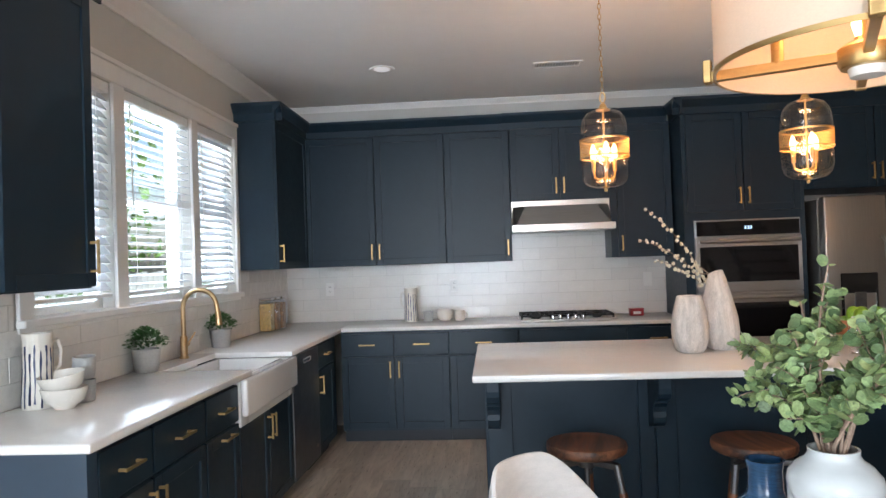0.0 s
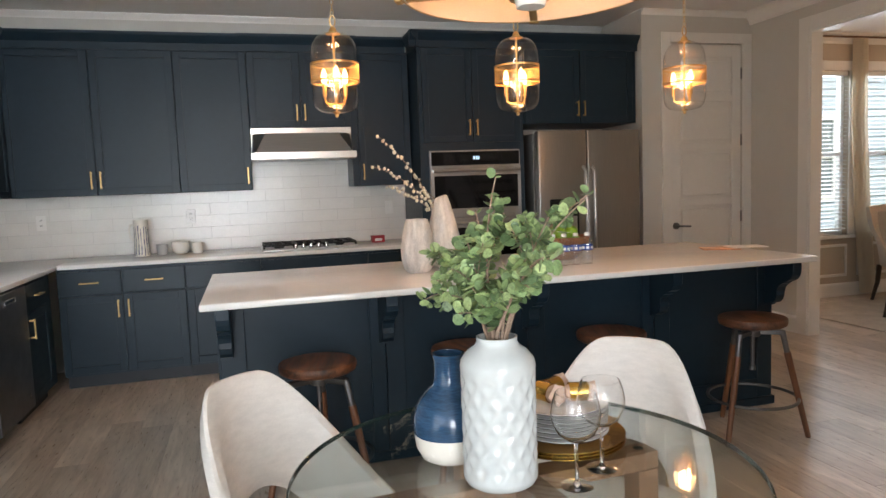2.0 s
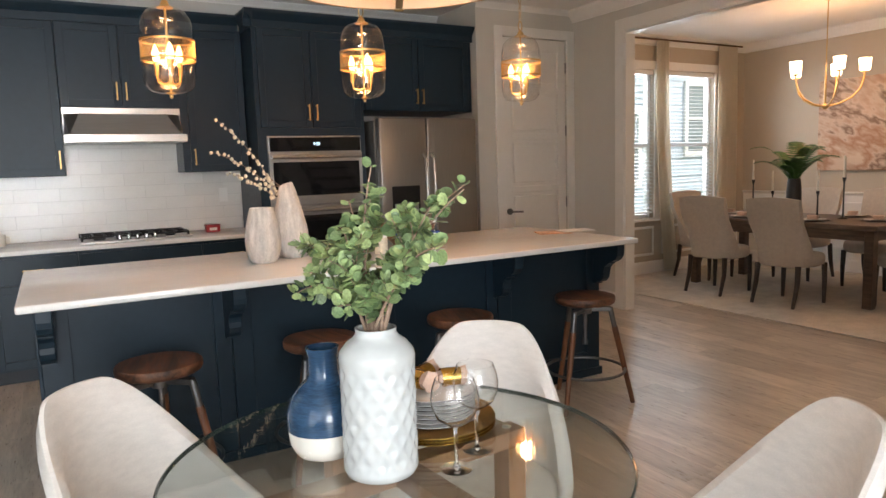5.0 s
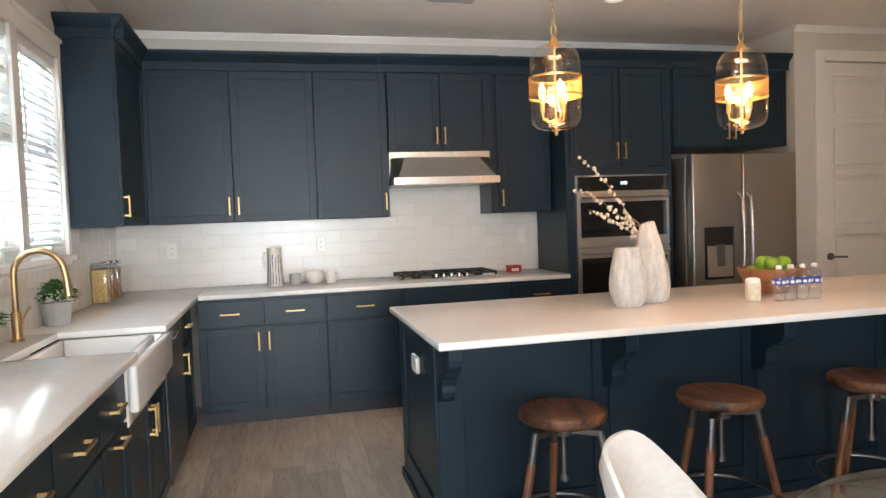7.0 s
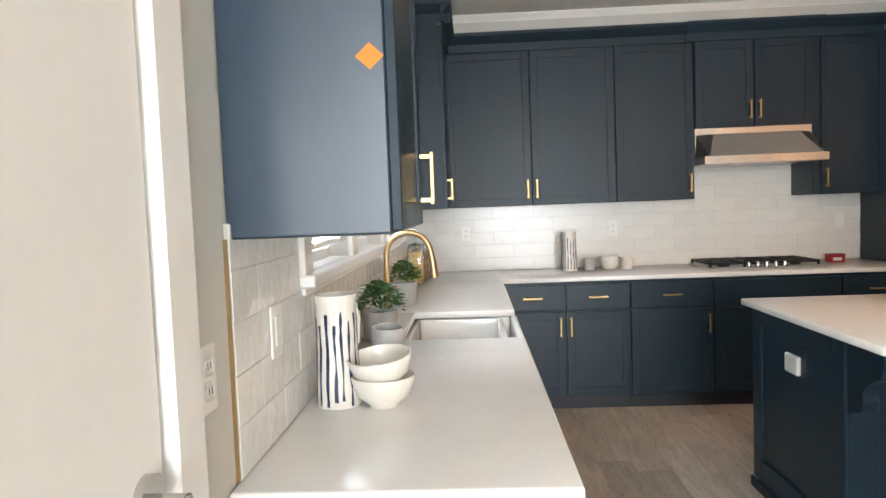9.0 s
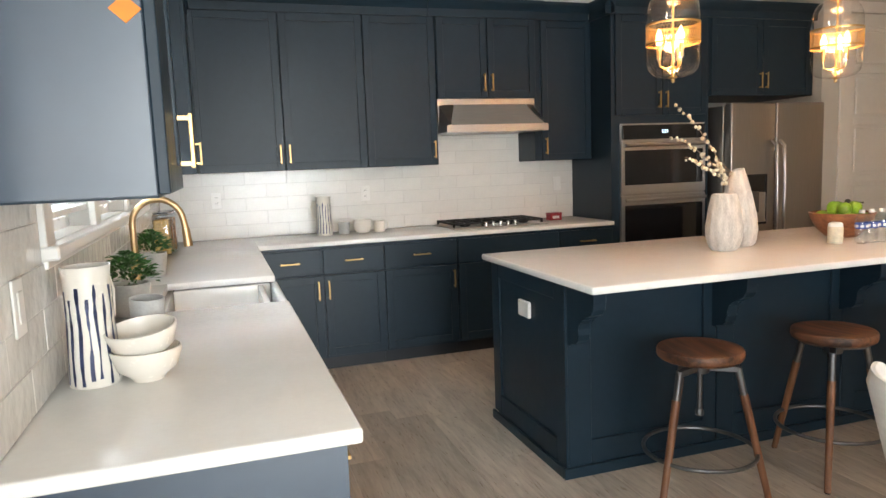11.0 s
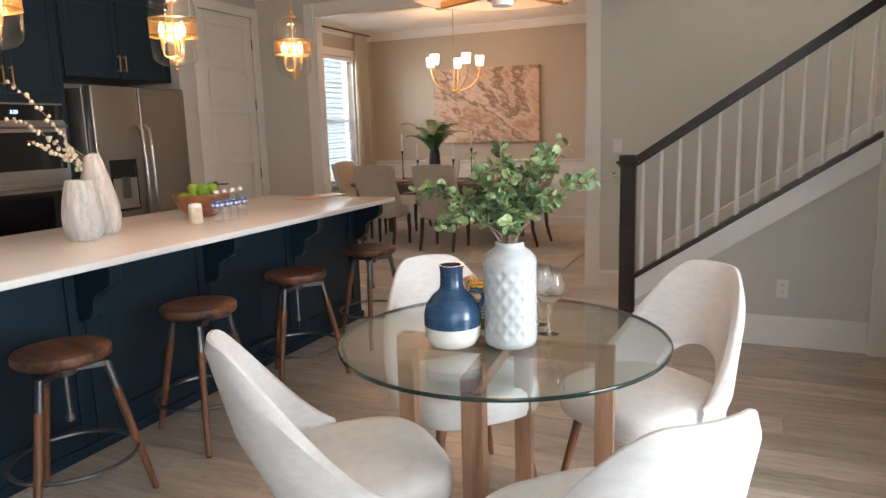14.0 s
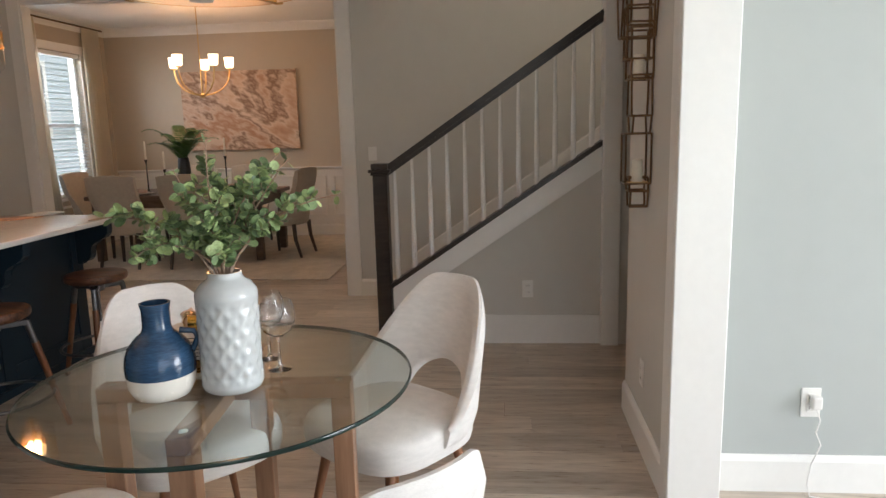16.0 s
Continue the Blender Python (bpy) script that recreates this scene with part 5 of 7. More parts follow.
# ---- on the glass table ----
wv = thing("white_vase", (0.982, 1.478, TZ + 0.0005), "tall white glazed vase with a carved diamond relief", "vase")
bm = B()
prof = [(0, 0), (0.066, 0), (0.074, 0.006), (0.078, 0.016)]
rows = 44
for i in range(rows + 1):
    prof.append((0.0785, 0.02 + 0.235 * i / rows))
prof += [(0.079, 0.262), (0.076, 0.276), (0.062, 0.294), (0.047, 0.305), (0.042, 0.315), (0.043, 0.324), (0.038, 0.324), (0.037, 0.31), (0.05, 0.29), (0.05, 0.02), (0, 0.02)]


def diamonds(a, i):
    if i < 4 or i > rows + 4:
        return 1.0
    r = (i - 4) / 10
    q = a / (2 * math.pi) * 13
    t1, t2 = abs(((q + r) % 1) - 0.5) * 2, abs(((q - r) % 1) - 0.5) * 2
    return 1.0 + 0.07 * min(1.0, (i - 4) / 4, (rows + 4 - i) / 4) * (max(t1, t2) - 1)


lathe(bm, [(a, z * 0.955) for a, z in prof], 96, ripple=diamonds)
part("body", bm, WHITECER, wv, smooth=True)

def wide(prof):
    return tuple((r * (1.13 if r > 0.045 else 1.04), z * 0.955) for r, z in prof)


bv = thing("blue_vase", (0.922, 1.640, TZ + 0.0005, 0, 0, -70), "blue glazed vase with a bare cream base and small handle", "vase")
bm = B()
lathe(bm, wide(((0.0755, 0.066), (0.0765, 0.09), (0.074, 0.112), (0.066, 0.138), (0.05, 0.162), (0.037, 0.178), (0.033, 0.192), (0.0325, 0.235), (0.0355, 0.25), (0.036, 0.255), (0.031, 0.255), (0.029, 0.24), (0.029, 0.19), (0.04, 0.16), (0, 0.15))), 56, ripple=lambda a, i: 1 + 0.004 * math.sin(3 * a + i))
part("glazed_body", bm, BLUEGLAZE, bv, "deep blue glazed upper body", True)
bm = B()
lathe(bm, wide(((0, 0), (0.05, 0), (0.06, 0.006), (0.071, 0.03), (0.0752, 0.066), (0, 0.066))), 48)
part("bare_base", bm, CREAMCER, bv, "bare cream stoneware base", True)
bm = B()
tube(bm, [(0.052, 0, 0.168), (0.086, 0, 0.162), (0.094, 0, 0.145), (0.085, 0, 0.122), (0.078, 0, 0.112)], [0.008, 0.007, 0.0065, 0.007, 0.009], 10)
part("handle", bm, BLUEGLAZE, bv, smooth=True)


def leaf_mesh(name, l, w, material, cup=0.25):
    bm = B()
    n = 8
    rim = []
    mid = bm.verts.new((0, l * 0.5, -cup * w * 0.3))
    for k in range(n):
        a = 2 * math.pi * k / n
        rim.append(bm.verts.new((w / 2 * math.sin(a), l * 0.5 - l * 0.5 * math.cos(a), cup * w * 0.25 * math.sin(a) ** 2)))
    for k in range(n):
        bm.faces.new((mid, rim[k], rim[(k + 1) % n]))
    me = mesh_of(bm, name, material, True)
    return me


def curve_points(p, q, bow, n=9):
    p, q, bow = Vector(p), Vector(q), Vector(bow)
    return [p.lerp(q, k / n) + bow * (4 * (k / n) * (1 - k / n)) for k in range(n + 1)]


eu = thing("eucalyptus_branches", (0.982, 1.478, TZ + 0.288), "eucalyptus branches with round grey green leaves in the white vase", "plant")
LEAVES = [leaf_mesh("leaf", 0.027, 0.028, LEAF), leaf_mesh("leaf", 0.021, 0.022, LEAF, 0.35), leaf_mesh("leaf", 0.031, 0.031, LEAF, 0.2)]
rng = random.Random(11)
TIPS = (((0.02, 0.03, 0.35), (-0.02, 0.0, 0)), ((0.16, -0.11, 0.31), (-0.03, 0.03, 0.01)), ((-0.03, -0.31, 0.215), (0.02, 0.03, 0.03)), ((-0.06, 0.31, 0.165), (0.01, -0.02, 0.05)),
        ((-0.07, 0.17, 0.055), (0.0, 0.02, 0.06)), ((0.0, 0.11, 0.28), (0.01, 0, 0)), ((0.06, -0.14, 0.27), (0, 0.01, 0)), ((-0.05, 0.02, 0.22), (0, 0, 0)), ((0.13, 0.04, 0.20), (0, 0, 0.02)), ((0.13, -0.15, 0.30), (-0.01, 0.02, 0.02)), ((-0.035, -0.03, 0.09), (0, 0, 0)), ((0.03, 0.04, 0.10), (0, 0, 0)))
nl, more = 0, B()
for tip, bow in TIPS:
    lx, ly = 0.012 * rng.uniform(-1, 1), 0.012 * rng.uniform(-1, 1)
    pts = [Vector((-lx, -ly, -0.15)), Vector((0, 0, -0.05))] + curve_points((lx + tip[0] * 0.10, ly + tip[1] * 0.10, 0.03), tip, bow, 8)
    bm = B()
    tube(bm, pts, [0.0040 - 0.0026 * k / 10 for k in range(11)], 6)
    part("branch", bm, TWIG, eu, smooth=True)
    sprigs = [(pts, 0.36)]
    for k in range(5):
        i = 3 + k
        q = pts[i].lerp(pts[i + 1], rng.random())
        d = (pts[i + 1] - pts[i]).normalized()
        side = Vector((rng.gauss(0, 1), rng.gauss(0, 1), rng.gauss(0.2, 0.6)))
        side = (side - d * side.dot(d) * 0.6).normalized()
        far = q + (side * 0.6 + d * 0.8).normalized() * rng.uniform(0.045, 0.085)
        twig = curve_points(q, far, (0, 0, 0.008), 10)
        bm = B()
        tube(bm, twig[::2], 0.0012, 4)
        part("twig", bm, TWIG, eu, smooth=True)
        sprigs.append((twig, 0.35))
    for line, start in sprigs:
        whorls = 8 if start == 0.36 else 6
        for w in range(whorls):
            f = start + (1 - start) * (w + 0.9 * rng.random()) / whorls
            i = min(9, int(f * 10))
            node = line[i].lerp(line[i + 1], f * 10 - i)
            d = (line[i + 1] - line[i]).normalized()
            if node.z < 0.03:
                continue
            turn = rng.uniform(0, 6.28)
            e1 = d.orthogonal().normalized()
            e2 = d.cross(e1)
            for k in range(rng.choice((2, 3, 3, 4))):
                a = turn + 2 * math.pi * k / 3 + rng.uniform(-0.5, 0.5)
                side = e1 * math.cos(a) + e2 * math.sin(a)
                way = (side + d * rng.uniform(0.0, 0.7) + Vector((0, 0, rng.uniform(-0.2, 0.3)))).normalized()
                p = node + way * 0.004
                up = Vector((rng.gauss(0, 0.6), rng.gauss(0, 0.6), 1))
                xa = way.cross(up).normalized()
                m = Matrix((xa, way, xa.cross(way))).transposed().to_4x4()
                m.translation = p
                s = rng.uniform(0.7, 1.15) * (1.05 - 0.25 * f)
                nl += 1
                if nl % 3 == 0 and nl < 890:
                    part("leaf", LEAVES[nl % 7 % 3], None, eu, m=m @ Matrix.Diagonal((s, s, s, 1)))
                else:
                    more.from_mesh(LEAVES[nl % 3])
                    fresh = more.verts[-9:] if len(more.verts) >= 9 else more.verts
                    bmesh.ops.transform(more, matrix=m @ Matrix.Diagonal((s, s, s, 1)), verts=fresh)
tagged(part("small_leaves", more, LEAF, eu, smooth=True), kind="stuff")


def plate(parent, name, r, z, material, label=""):
    bm = B()
    lathe(bm, ((0, z), (r * 0.6, z), (r * 0.68, z + 0.003), (r, z + 0.010), (r, z + 0.0125), (r * 0.66, z + 0.006), (0, z + 0.004)), 48)
    return part(name, bm, material, parent, label, True)


pl = thing("plate_stack", (1.198, 1.635, TZ + 0.0005), "stack of gold chargers and white black-rimmed plates", "plates")
for i in range(3):
    plate(pl, "gold_charger", 0.150, i * 0.007, GOLD, "gold charger plate")
for i in range(7):
    p = plate(pl, "dinner_plate", 0.112, 0.024 + i * 0.0105, FIRECLAY, "white plate with a dark rim")
    bm = B()
    r = 0.112
    lathe(bm, ((r + 0.0002, 0.0335 + i * 0.0105), (r + 0.0008, 0.0345 + i * 0.0105), (r + 0.0002, 0.0357 + i * 0.0105), (r + 0.0002, 0.0335 + i * 0.0105)), 48)
    part("rim_line", bm, BLACK, p)
for i, (x, y, rz) in enumerate(((-0.03, 0.02, 20), (0.04, -0.01, 75), (0.0, 0.05, 120))):
    np_ = thing("napkin_ring", (1.198 + x, 1.635 + y, TZ + 0.096, 0, 0, rz), "shiny gold napkin ring round a rolled napkin", "napkin ring", "gold napkin rings")
    bm = B()
    lathe(bm, ((0.021, -0.022), (0.0235, -0.022), (0.0235, 0.022), (0.021, 0.022), (0.021, -0.022)), 28)
    part("ring", bm, GOLD, np_, smooth=True, m=pose(0, 0, 0.023, 90, 0, 0))
    bm = B()
    lathe(bm, ((0, -0.030), (0.012, -0.030), (0.018, -0.02), (0.019, 0.0), (0.02, 0.022), (0.026, 0.040), (0, 0.034)), 14, ripple=lambda a, k: 1 + 0.15 * math.sin(5 * a + k))
    part("napkin", bm, NAPKIN, np_, "rolled cream napkin", True, m=pose(0, 0, 0.023, 90, 0, 0))

wg = thing("wine_glass", (1.118, 1.398, TZ + 0.0005), "clear round-bowled wine glass", "wine glass", "wine glasses on the table")
bm = B()
lathe(bm, ((0, 0.0), (0.034, 0.0), (0.034, 0.0015), (0.008, 0.006), (0.0042, 0.012), (0.0036, 0.085), (0.006, 0.094), (0, 0.095)), 28)
part("stem", bm, STEMGLASS, wg, smooth=True)
bm = B()
lathe(bm, ((0, 0.094), (0.018, 0.097), (0.039, 0.112), (0.0495, 0.136), (0.0515, 0.155), (0.0475, 0.178), (0.041, 0.196), (0.0398, 0.1963), (0.0462, 0.178), (0.0502, 0.155), (0.0482, 0.136), (0.038, 0.1135), (0.017, 0.0985), (0, 0.096)), 36)
part("bowl", bm, STEMGLASS, wg, smooth=True)
copy_thing(wg, pose(1.208, 1.458, TZ + 0.0005))
for o in bpy.data.objects:
    if o.parent and o.parent.name.startswith("wine_glass"):
        o.visible_shadow = False

# ---- stairs ----
SL = 0.668                                   # rise over run
SX0, SX1 = 3.70, 3.78                        # the side wall under the stairs


def zs(y, z_at_end=1.28):
    return z_at_end - SL * (y - 0.15)


stairs = thing("staircase", (0, 0, 0), "straight staircase with dark treads and white balusters", "staircase")
RUN, RISE = 0.27, 0.18
for i in range(14):
    y1 = 1.60 - i * RUN
    bm = B()
    box(bm, SX1 + 0.001, XO - 0.001, y1 - RUN - 0.02, y1 + 0.02, (i + 1) * RISE - 0.03, (i + 1) * RISE, 0.006)
    part("tread", bm, STAIRWOOD, stairs, "dark stained tread")
    bm = B()
    box(bm, SX1 + 0.001, XO - 0.001, y1 - 0.02, y1, i * RISE, (i + 1) * RISE - 0.031)
    part("riser", bm, TRIM, stairs, "white riser")
bm = B()
prism(bm, [(1.50, zs(1.50) - 0.145), (1.50, zs(1.50)), (0.151, zs(0.151)), (0.151, zs(0.151) - 0.145)], 0, SX0 - 0.018, SX1)
part("stringer", bm, TRIM, stairs, "white sloping stringer board")
bm = B()
prism(bm, [(1.50, 0), (1.50, zs(1.50) - 0.147), (0.151, zs(0.151) - 0.147), (0.151, 0)], 0, SX0, SX1)
part("side_wall", bm, WALL, stairs, "greige wall under the stringer")
bm = B()
prism(bm, [(1.50, 0), (1.50, 0.19), (0.151, 0.19), (0.151, 0)], 0, SX0 - 0.016, SX0 - 0.0005)
part("skirting", bm, TRIM, stairs, "tall white skirting")
bm = B()
prism(bm, [(1.53, zs(1.53)), (1.53, zs(1.53) + 0.035), (0.151, zs(0.151) + 0.035), (0.151, zs(0.151))], 0, SX0 - 0.022, SX1 + 0.012)
part("shoe_rail", bm, STAIRWOOD, stairs, "dark stained shoe rail")
bm = B()
HR = 0.745
for a, b, x in ((0.0, 0.028, 0.018), (0.028, 0.06, 0.032), (0.06, 0.074, 0.022)):
    prism(bm, [(1.545, zs(1.545) + HR + a), (1.545, zs(1.545) + HR + b), (0.151, zs(0.151) + HR + b), (0.151, zs(0.151) + HR + a)], 0, 3.735 - x, 3.735 + x)
part("handrail", bm, STAIRWOOD, stairs, "dark stained handrail")
for i in range(12):
    y = 1.47 - i * 0.1145
    bm = B()
    z0, z1 = zs(y) + 0.03, zs(y) + HR + 0.01
    lathe(bm, ((0, z0), (0.0165, z0), (0.0165, z0 + 0.10), (0.0175, z0 + 0.13), (0.0125, z1 - 0.25), (0.010, z1), (0, z1)), 10, (3.735, y, 0))
    part("baluster", bm, TRIM, stairs, "slim white turned baluster", True)
bm = B()
box(bm, 3.735 - 0.047, 3.735 + 0.047, 1.562 - 0.047, 1.562 + 0.047, 0, 1.12, 0.004)
nw = part("newel_post", bm, STAIRWOOD, stairs, "dark stained square newel post")
bm = B()
box(bm, 3.735 - 0.058, 3.735 + 0.058, 1.562 - 0.058, 1.562 + 0.058, 1.12, 1.138, 0.004)
box(bm, 3.735 - 0.072, 3.735 + 0.072, 1.562 - 0.072, 1.562 + 0.072, 1.138, 1.158, 0.006)
box(bm, 3.735 - 0.055, 3.735 + 0.055, 1.562 - 0.055, 1.562 + 0.055, 1.158, 1.195, 0.006)
part("newel_cap", bm, STAIRWOOD, nw)
bm = B()
run_profile(bm, ((0, 0), (0.014, 0), (0.014, 0.20), (0, 0.21)), (XO, 1.5, zs(1.5) - 0.20), (XO, -2.4, zs(-2.4) - 0.20), (-1, 0, 0))
part("wall_skirt", bm, TRIM, stairs, "white skirt board along the wall")


# ---- outlets and switches ----
def outlet(m, label, switch=False, name="outlet"):
    ob = thing(name, m, label, name.replace("_", " "))
    bm = B()
    box(bm, -0.036, 0.036, -0.006, 0, -0.058, 0.058, 0.003, 2)
    part("plate", bm, PLASTIC, ob)
    if switch:
        bm = B()
        box(bm, -0.016, 0.016, -0.009, -0.0055, -0.033, 0.033, 0.002)
        part("rocker", bm, PLASTIC, ob)
    else:
        for z in (-0.021, 0.021):
            bm = B()
            box(bm, -0.016, 0.016, -0.008, -0.0055, z - 0.015, z + 0.015, 0.003)
            s = part("socket", bm, PLASTIC, ob)
            for x in (-0.006, 0.006):
                bm = B()
                box(bm, x - 0.0012, x + 0.0012, -0.0084, -0.0078, z - 0.005, z + 0.007)
                part("slot", bm, GAP, s)
    return ob


for x in (-1.065, 0.044):
    outlet((x, YB - 0.0105, 1.208), "white wall outlet on the tiled backsplash")
outlet((1.715, YB - 0.0105, 1.21), "white switch plate on the tiled backsplash", True, "switch")
outlet((SX0, 0.615, 0.365, 0, 0, -90), "white wall outlet under the stairs")
outlet((2.24, 0.17, 0.335, 0, 0, 180), "white wall outlet under the lanterns")
outlet((XO, 1.85, 1.217, 0, 0, -90), "white light switch beside the stairs", True, "switch")
outlet((XW + 0.0105, 2.45, 1.16, 0, 0, 90), "white switch plate on the hand glazed tiles", True, "switch")
outlet((1.87, -0.376, 0.36, 0, 0, -90), "white wall outlet with a charger plugged in")
outlet((XW + 0.0005, 2.085, 1.145, 0, 0, 90), "white wall outlet beside the back door")
cg = thing("charger_cable", (1.855, -0.385, 0.375), "white charger plug with a dangling cable", "cable")
bm = B()
box(bm, -0.03, 0.005, -0.018, 0.018, -0.03, 0.02, 0.006, 2)
part("plug", bm, PLASTIC, cg)
bm = B()
tube(bm, [(-0.02, 0, -0.028), (-0.028, -0.012, -0.07), (-0.022, -0.002, -0.12), (-0.024, -0.022, -0.17), (-0.02, 0.005, -0.25), (-0.03, 0.02, -0.32), (-0.035, 0.01, -0.372), (-0.06, -0.06, -0.372)], 0.003, 6)
part("cord", bm, PLASTIC, cg, smooth=True)

# ---- wire lanterns on the short wall ----
wl = thing("wall_lantern", (2.16, 0.171, 0), "bronze wire lantern cluster hung on the wall", "wall sconce")


def cage(parent, x, y, z0, z1, w0, w1, d, r=0.0045, rot=0.0):
    """A wire cage: two rectangles joined by four bars."""
    bm = B()
    lo = [(-w0, 0.0), (w0, 0.0), (w0, d), (-w0, d)]
    hi = [(-w1, 0.0), (w1, 0.0), (w1, d), (-w1, d)]
    tube(bm, [(a, b, z0) for a, b in lo], r, 5, True)
    tube(bm, [(a, b, z1) for a, b in hi], r, 5, True)
    for (a, b), (c, e) in zip(lo, hi):
        tube(bm, [(a, b, z0), (c, e, z1)], r, 5)
    return part("wire_cage", bm, BRONZE, parent, m=pose(x, y, 0, 0, 0, rot))


cage(wl, 0.07, 0.006, 1.07, 1.135, 0.028, 0.042, 0.07)
cage(wl, 0.07, 0.006, 1.135, 1.19, 0.042, 0.03, 0.075)
cage(wl, 0.04, 0.006, 1.17, 1.37, 0.05, 0.05, 0.10)
cage(wl, 0.06, 0.006, 1.37, 1.44, 0.035, 0.06, 0.07)
cage(wl, 0.04, 0.006, 1.44, 1.60, 0.05, 0.035, 0.08)
cage(wl, 0.05, 0.006, 1.585, 1.78, 0.06, 0.06, 0.085)
cage(wl, 0.02, 0.01, 1.66, 1.86, 0.04, 0.04, 0.10)
cage(wl, 0.04, 0.006, 1.80, 1.99, 0.05, 0.05, 0.09)
cage(wl, 0.00, 0.006, 1.74, 1.97, 0.03, 0.09, 0.13)
cage(wl, 0.00, 0.006, 1.97, 2.18, 0.09, 0.02, 0.13)
for x, z in ((0.04, 1.175), (0.05, 1.59), (0.0, 1.975)):
    bm = B()
    box(bm, x - 0.045, x + 0.045, 0.01, 0.09, z - 0.004, z)
    part("mirror_plate", bm, BRASS, wl)
    bm = B()
    lathe(bm, ((0, z), (0.022, z), (0.022, z + 0.09), (0.018, z + 0.092), (0, z + 0.088)), 16, (x, 0.05, 0))
    part("candle", bm, CANDLE, wl, "ivory candle", True)

# ---- dining room ----
bm = B()
box(bm, 5.62, 8.30, 2.45, 5.85, 0.001, 0.013, 0.004)
solo("area_rug", bm, RUG, "cream woven rug under the dining table", "rug")


def wainscot(name, m, spans, z0, z1, label):
    ob = thing(name, m, label, "wainscot")
    tagged(ob, kind="structure")
    length = spans[-1][1] + 0.1
    bm = B()
    run_profile(bm, ((0, 0.90), (0.012, 0.90), (0.03, 0.925), (0.03, 0.94), (0, 0.94)), (0, 0, 0), (length, 0, 0), (0, -1, 0))
    part("chair_rail", bm, TRIM, ob)
    for a, b in spans:
        bm = B()
        w, d = 0.03, 0.014
        box(bm, a, b, -d, -0.001, z1 - w, z1, 0.003)
        box(bm, a, b, -d, -0.001, z0, z0 + w, 0.003)
        box(bm, a, a + w, -d, -0.001, z0 + w, z1 - w, 0.003)
        box(bm, b - w, b, -d, -0.001, z0 + w, z1 - w, 0.003)
        part("panel_moulding", bm, TRIM, ob)
    bm = B()
    box(bm, 0, length, -0.004, -0.001, 0.149, 0.90)
    part("backing", bm, TRIM, ob)
    return ob


wainscot("wainscot_east", (XD, YD - 0.02, 0, 0, 0, -90), [(0.12, 0.95), (1.05, 1.95), (2.05, 2.95), (3.05, 3.40), (3.50, 4.35)], 0.26, 0.82, "white panelled wainscot with a chair rail")
bm = B()
for a, b in ((5.30, 6.05), (6.18, 6.82), (6.96, 7.90), (7.99, 8.40)):
    w, d = 0.03, 0.014
    for x0, x1, z0, z1 in ((a, b, 0.55, 0.58), (a, b, 0.22, 0.25), (a, a + w, 0.25, 0.55), (b - w, b, 0.25, 0.55)):
        box(bm, x0, x1, YD - d, YD - 0.001, z0, z1, 0.003)
structure("wainscot_north", bm, TRIM, "white panel mouldings under the dining windows", "wainscot")

pt = thing("abstract_painting", (XD - 0.004, 4.305, 1.715, 0, 0, -90), "large abstract canvas in rust, cream and brown", "painting")
CANVAS = bpy.data.materials.new("marbled rust canvas")
CANVAS.use_nodes = True
n, l = CANVAS.node_tree.nodes, CANVAS.node_tree.links
tc, mp = n.new("ShaderNodeTexCoord"), n.new("ShaderNodeMapping")
mp.vector_type = "TEXTURE"
mp.inputs["Rotation"].default_value, mp.inputs["Scale"].default_value = (0, radians(28), 0), (1.25, 1.0, 0.55)
l.new(tc.outputs["Object"], mp.inputs["Vector"])
w1, w2 = n.new("ShaderNodeTexNoise"), n.new("ShaderNodeTexNoise")
w1.inputs["Scale"].default_value, w1.inputs["Detail"].default_value, w1.inputs["Distortion"].default_value = 0.85, 6, 0.9
w2.inputs["Scale"].default_value, w2.inputs["Detail"].default_value = 9.0, 6
l.new(mp.outputs[0], w1.inputs["Vector"])
l.new(mp.outputs[0], w2.inputs["Vector"])
mixv = n.new("ShaderNodeMath")
mixv.operation = "MULTIPLY_ADD"
mixv.inputs[1].default_value = 0.22
l.new(w2.outputs["Fac"], mixv.inputs[0])
l.new(w1.outputs["Fac"], mixv.inputs[2])
ramp = n.new("ShaderNodeValToRGB")
for pos, col in ((0.40, (0.36, 0.19, 0.11)), (0.50, (0.52, 0.33, 0.22)), (0.57, (0.66, 0.50, 0.38)), (0.62, (0.24, 0.14, 0.09)), (0.66, (0.60, 0.44, 0.33)), (0.72, (0.40, 0.21, 0.12)), (0.80, (0.62, 0.47, 0.35))):
    e = ramp.color_ramp.elements.new(pos)
    e.color = (*col, 1)
l.new(mixv.outputs[0], ramp.inputs[0])
ramp.color_ramp.elements[0].color, ramp.color_ramp.elements[-1].color = (0.50, 0.32, 0.21, 1), (0.66, 0.52, 0.40, 1)
l.new(ramp.outputs[0], n["Principled BSDF"].inputs["Base Color"])
n["Principled BSDF"].inputs["Roughness"].default_value = 0.7
bp = n.new("ShaderNodeBump")
bp.inputs["Strength"].default_value, bp.inputs["Distance"].default_value = 0.4, 0.004
l.new(w2.outputs["Fac"], bp.inputs["Height"])
l.new(bp.outputs[0], n["Principled BSDF"].inputs["Normal"])
bm = B()
box(bm, -0.80, 0.80, -0.040, 0, -0.525, 0.525, 0.004)
part("canvas", bm, CANVAS, pt)

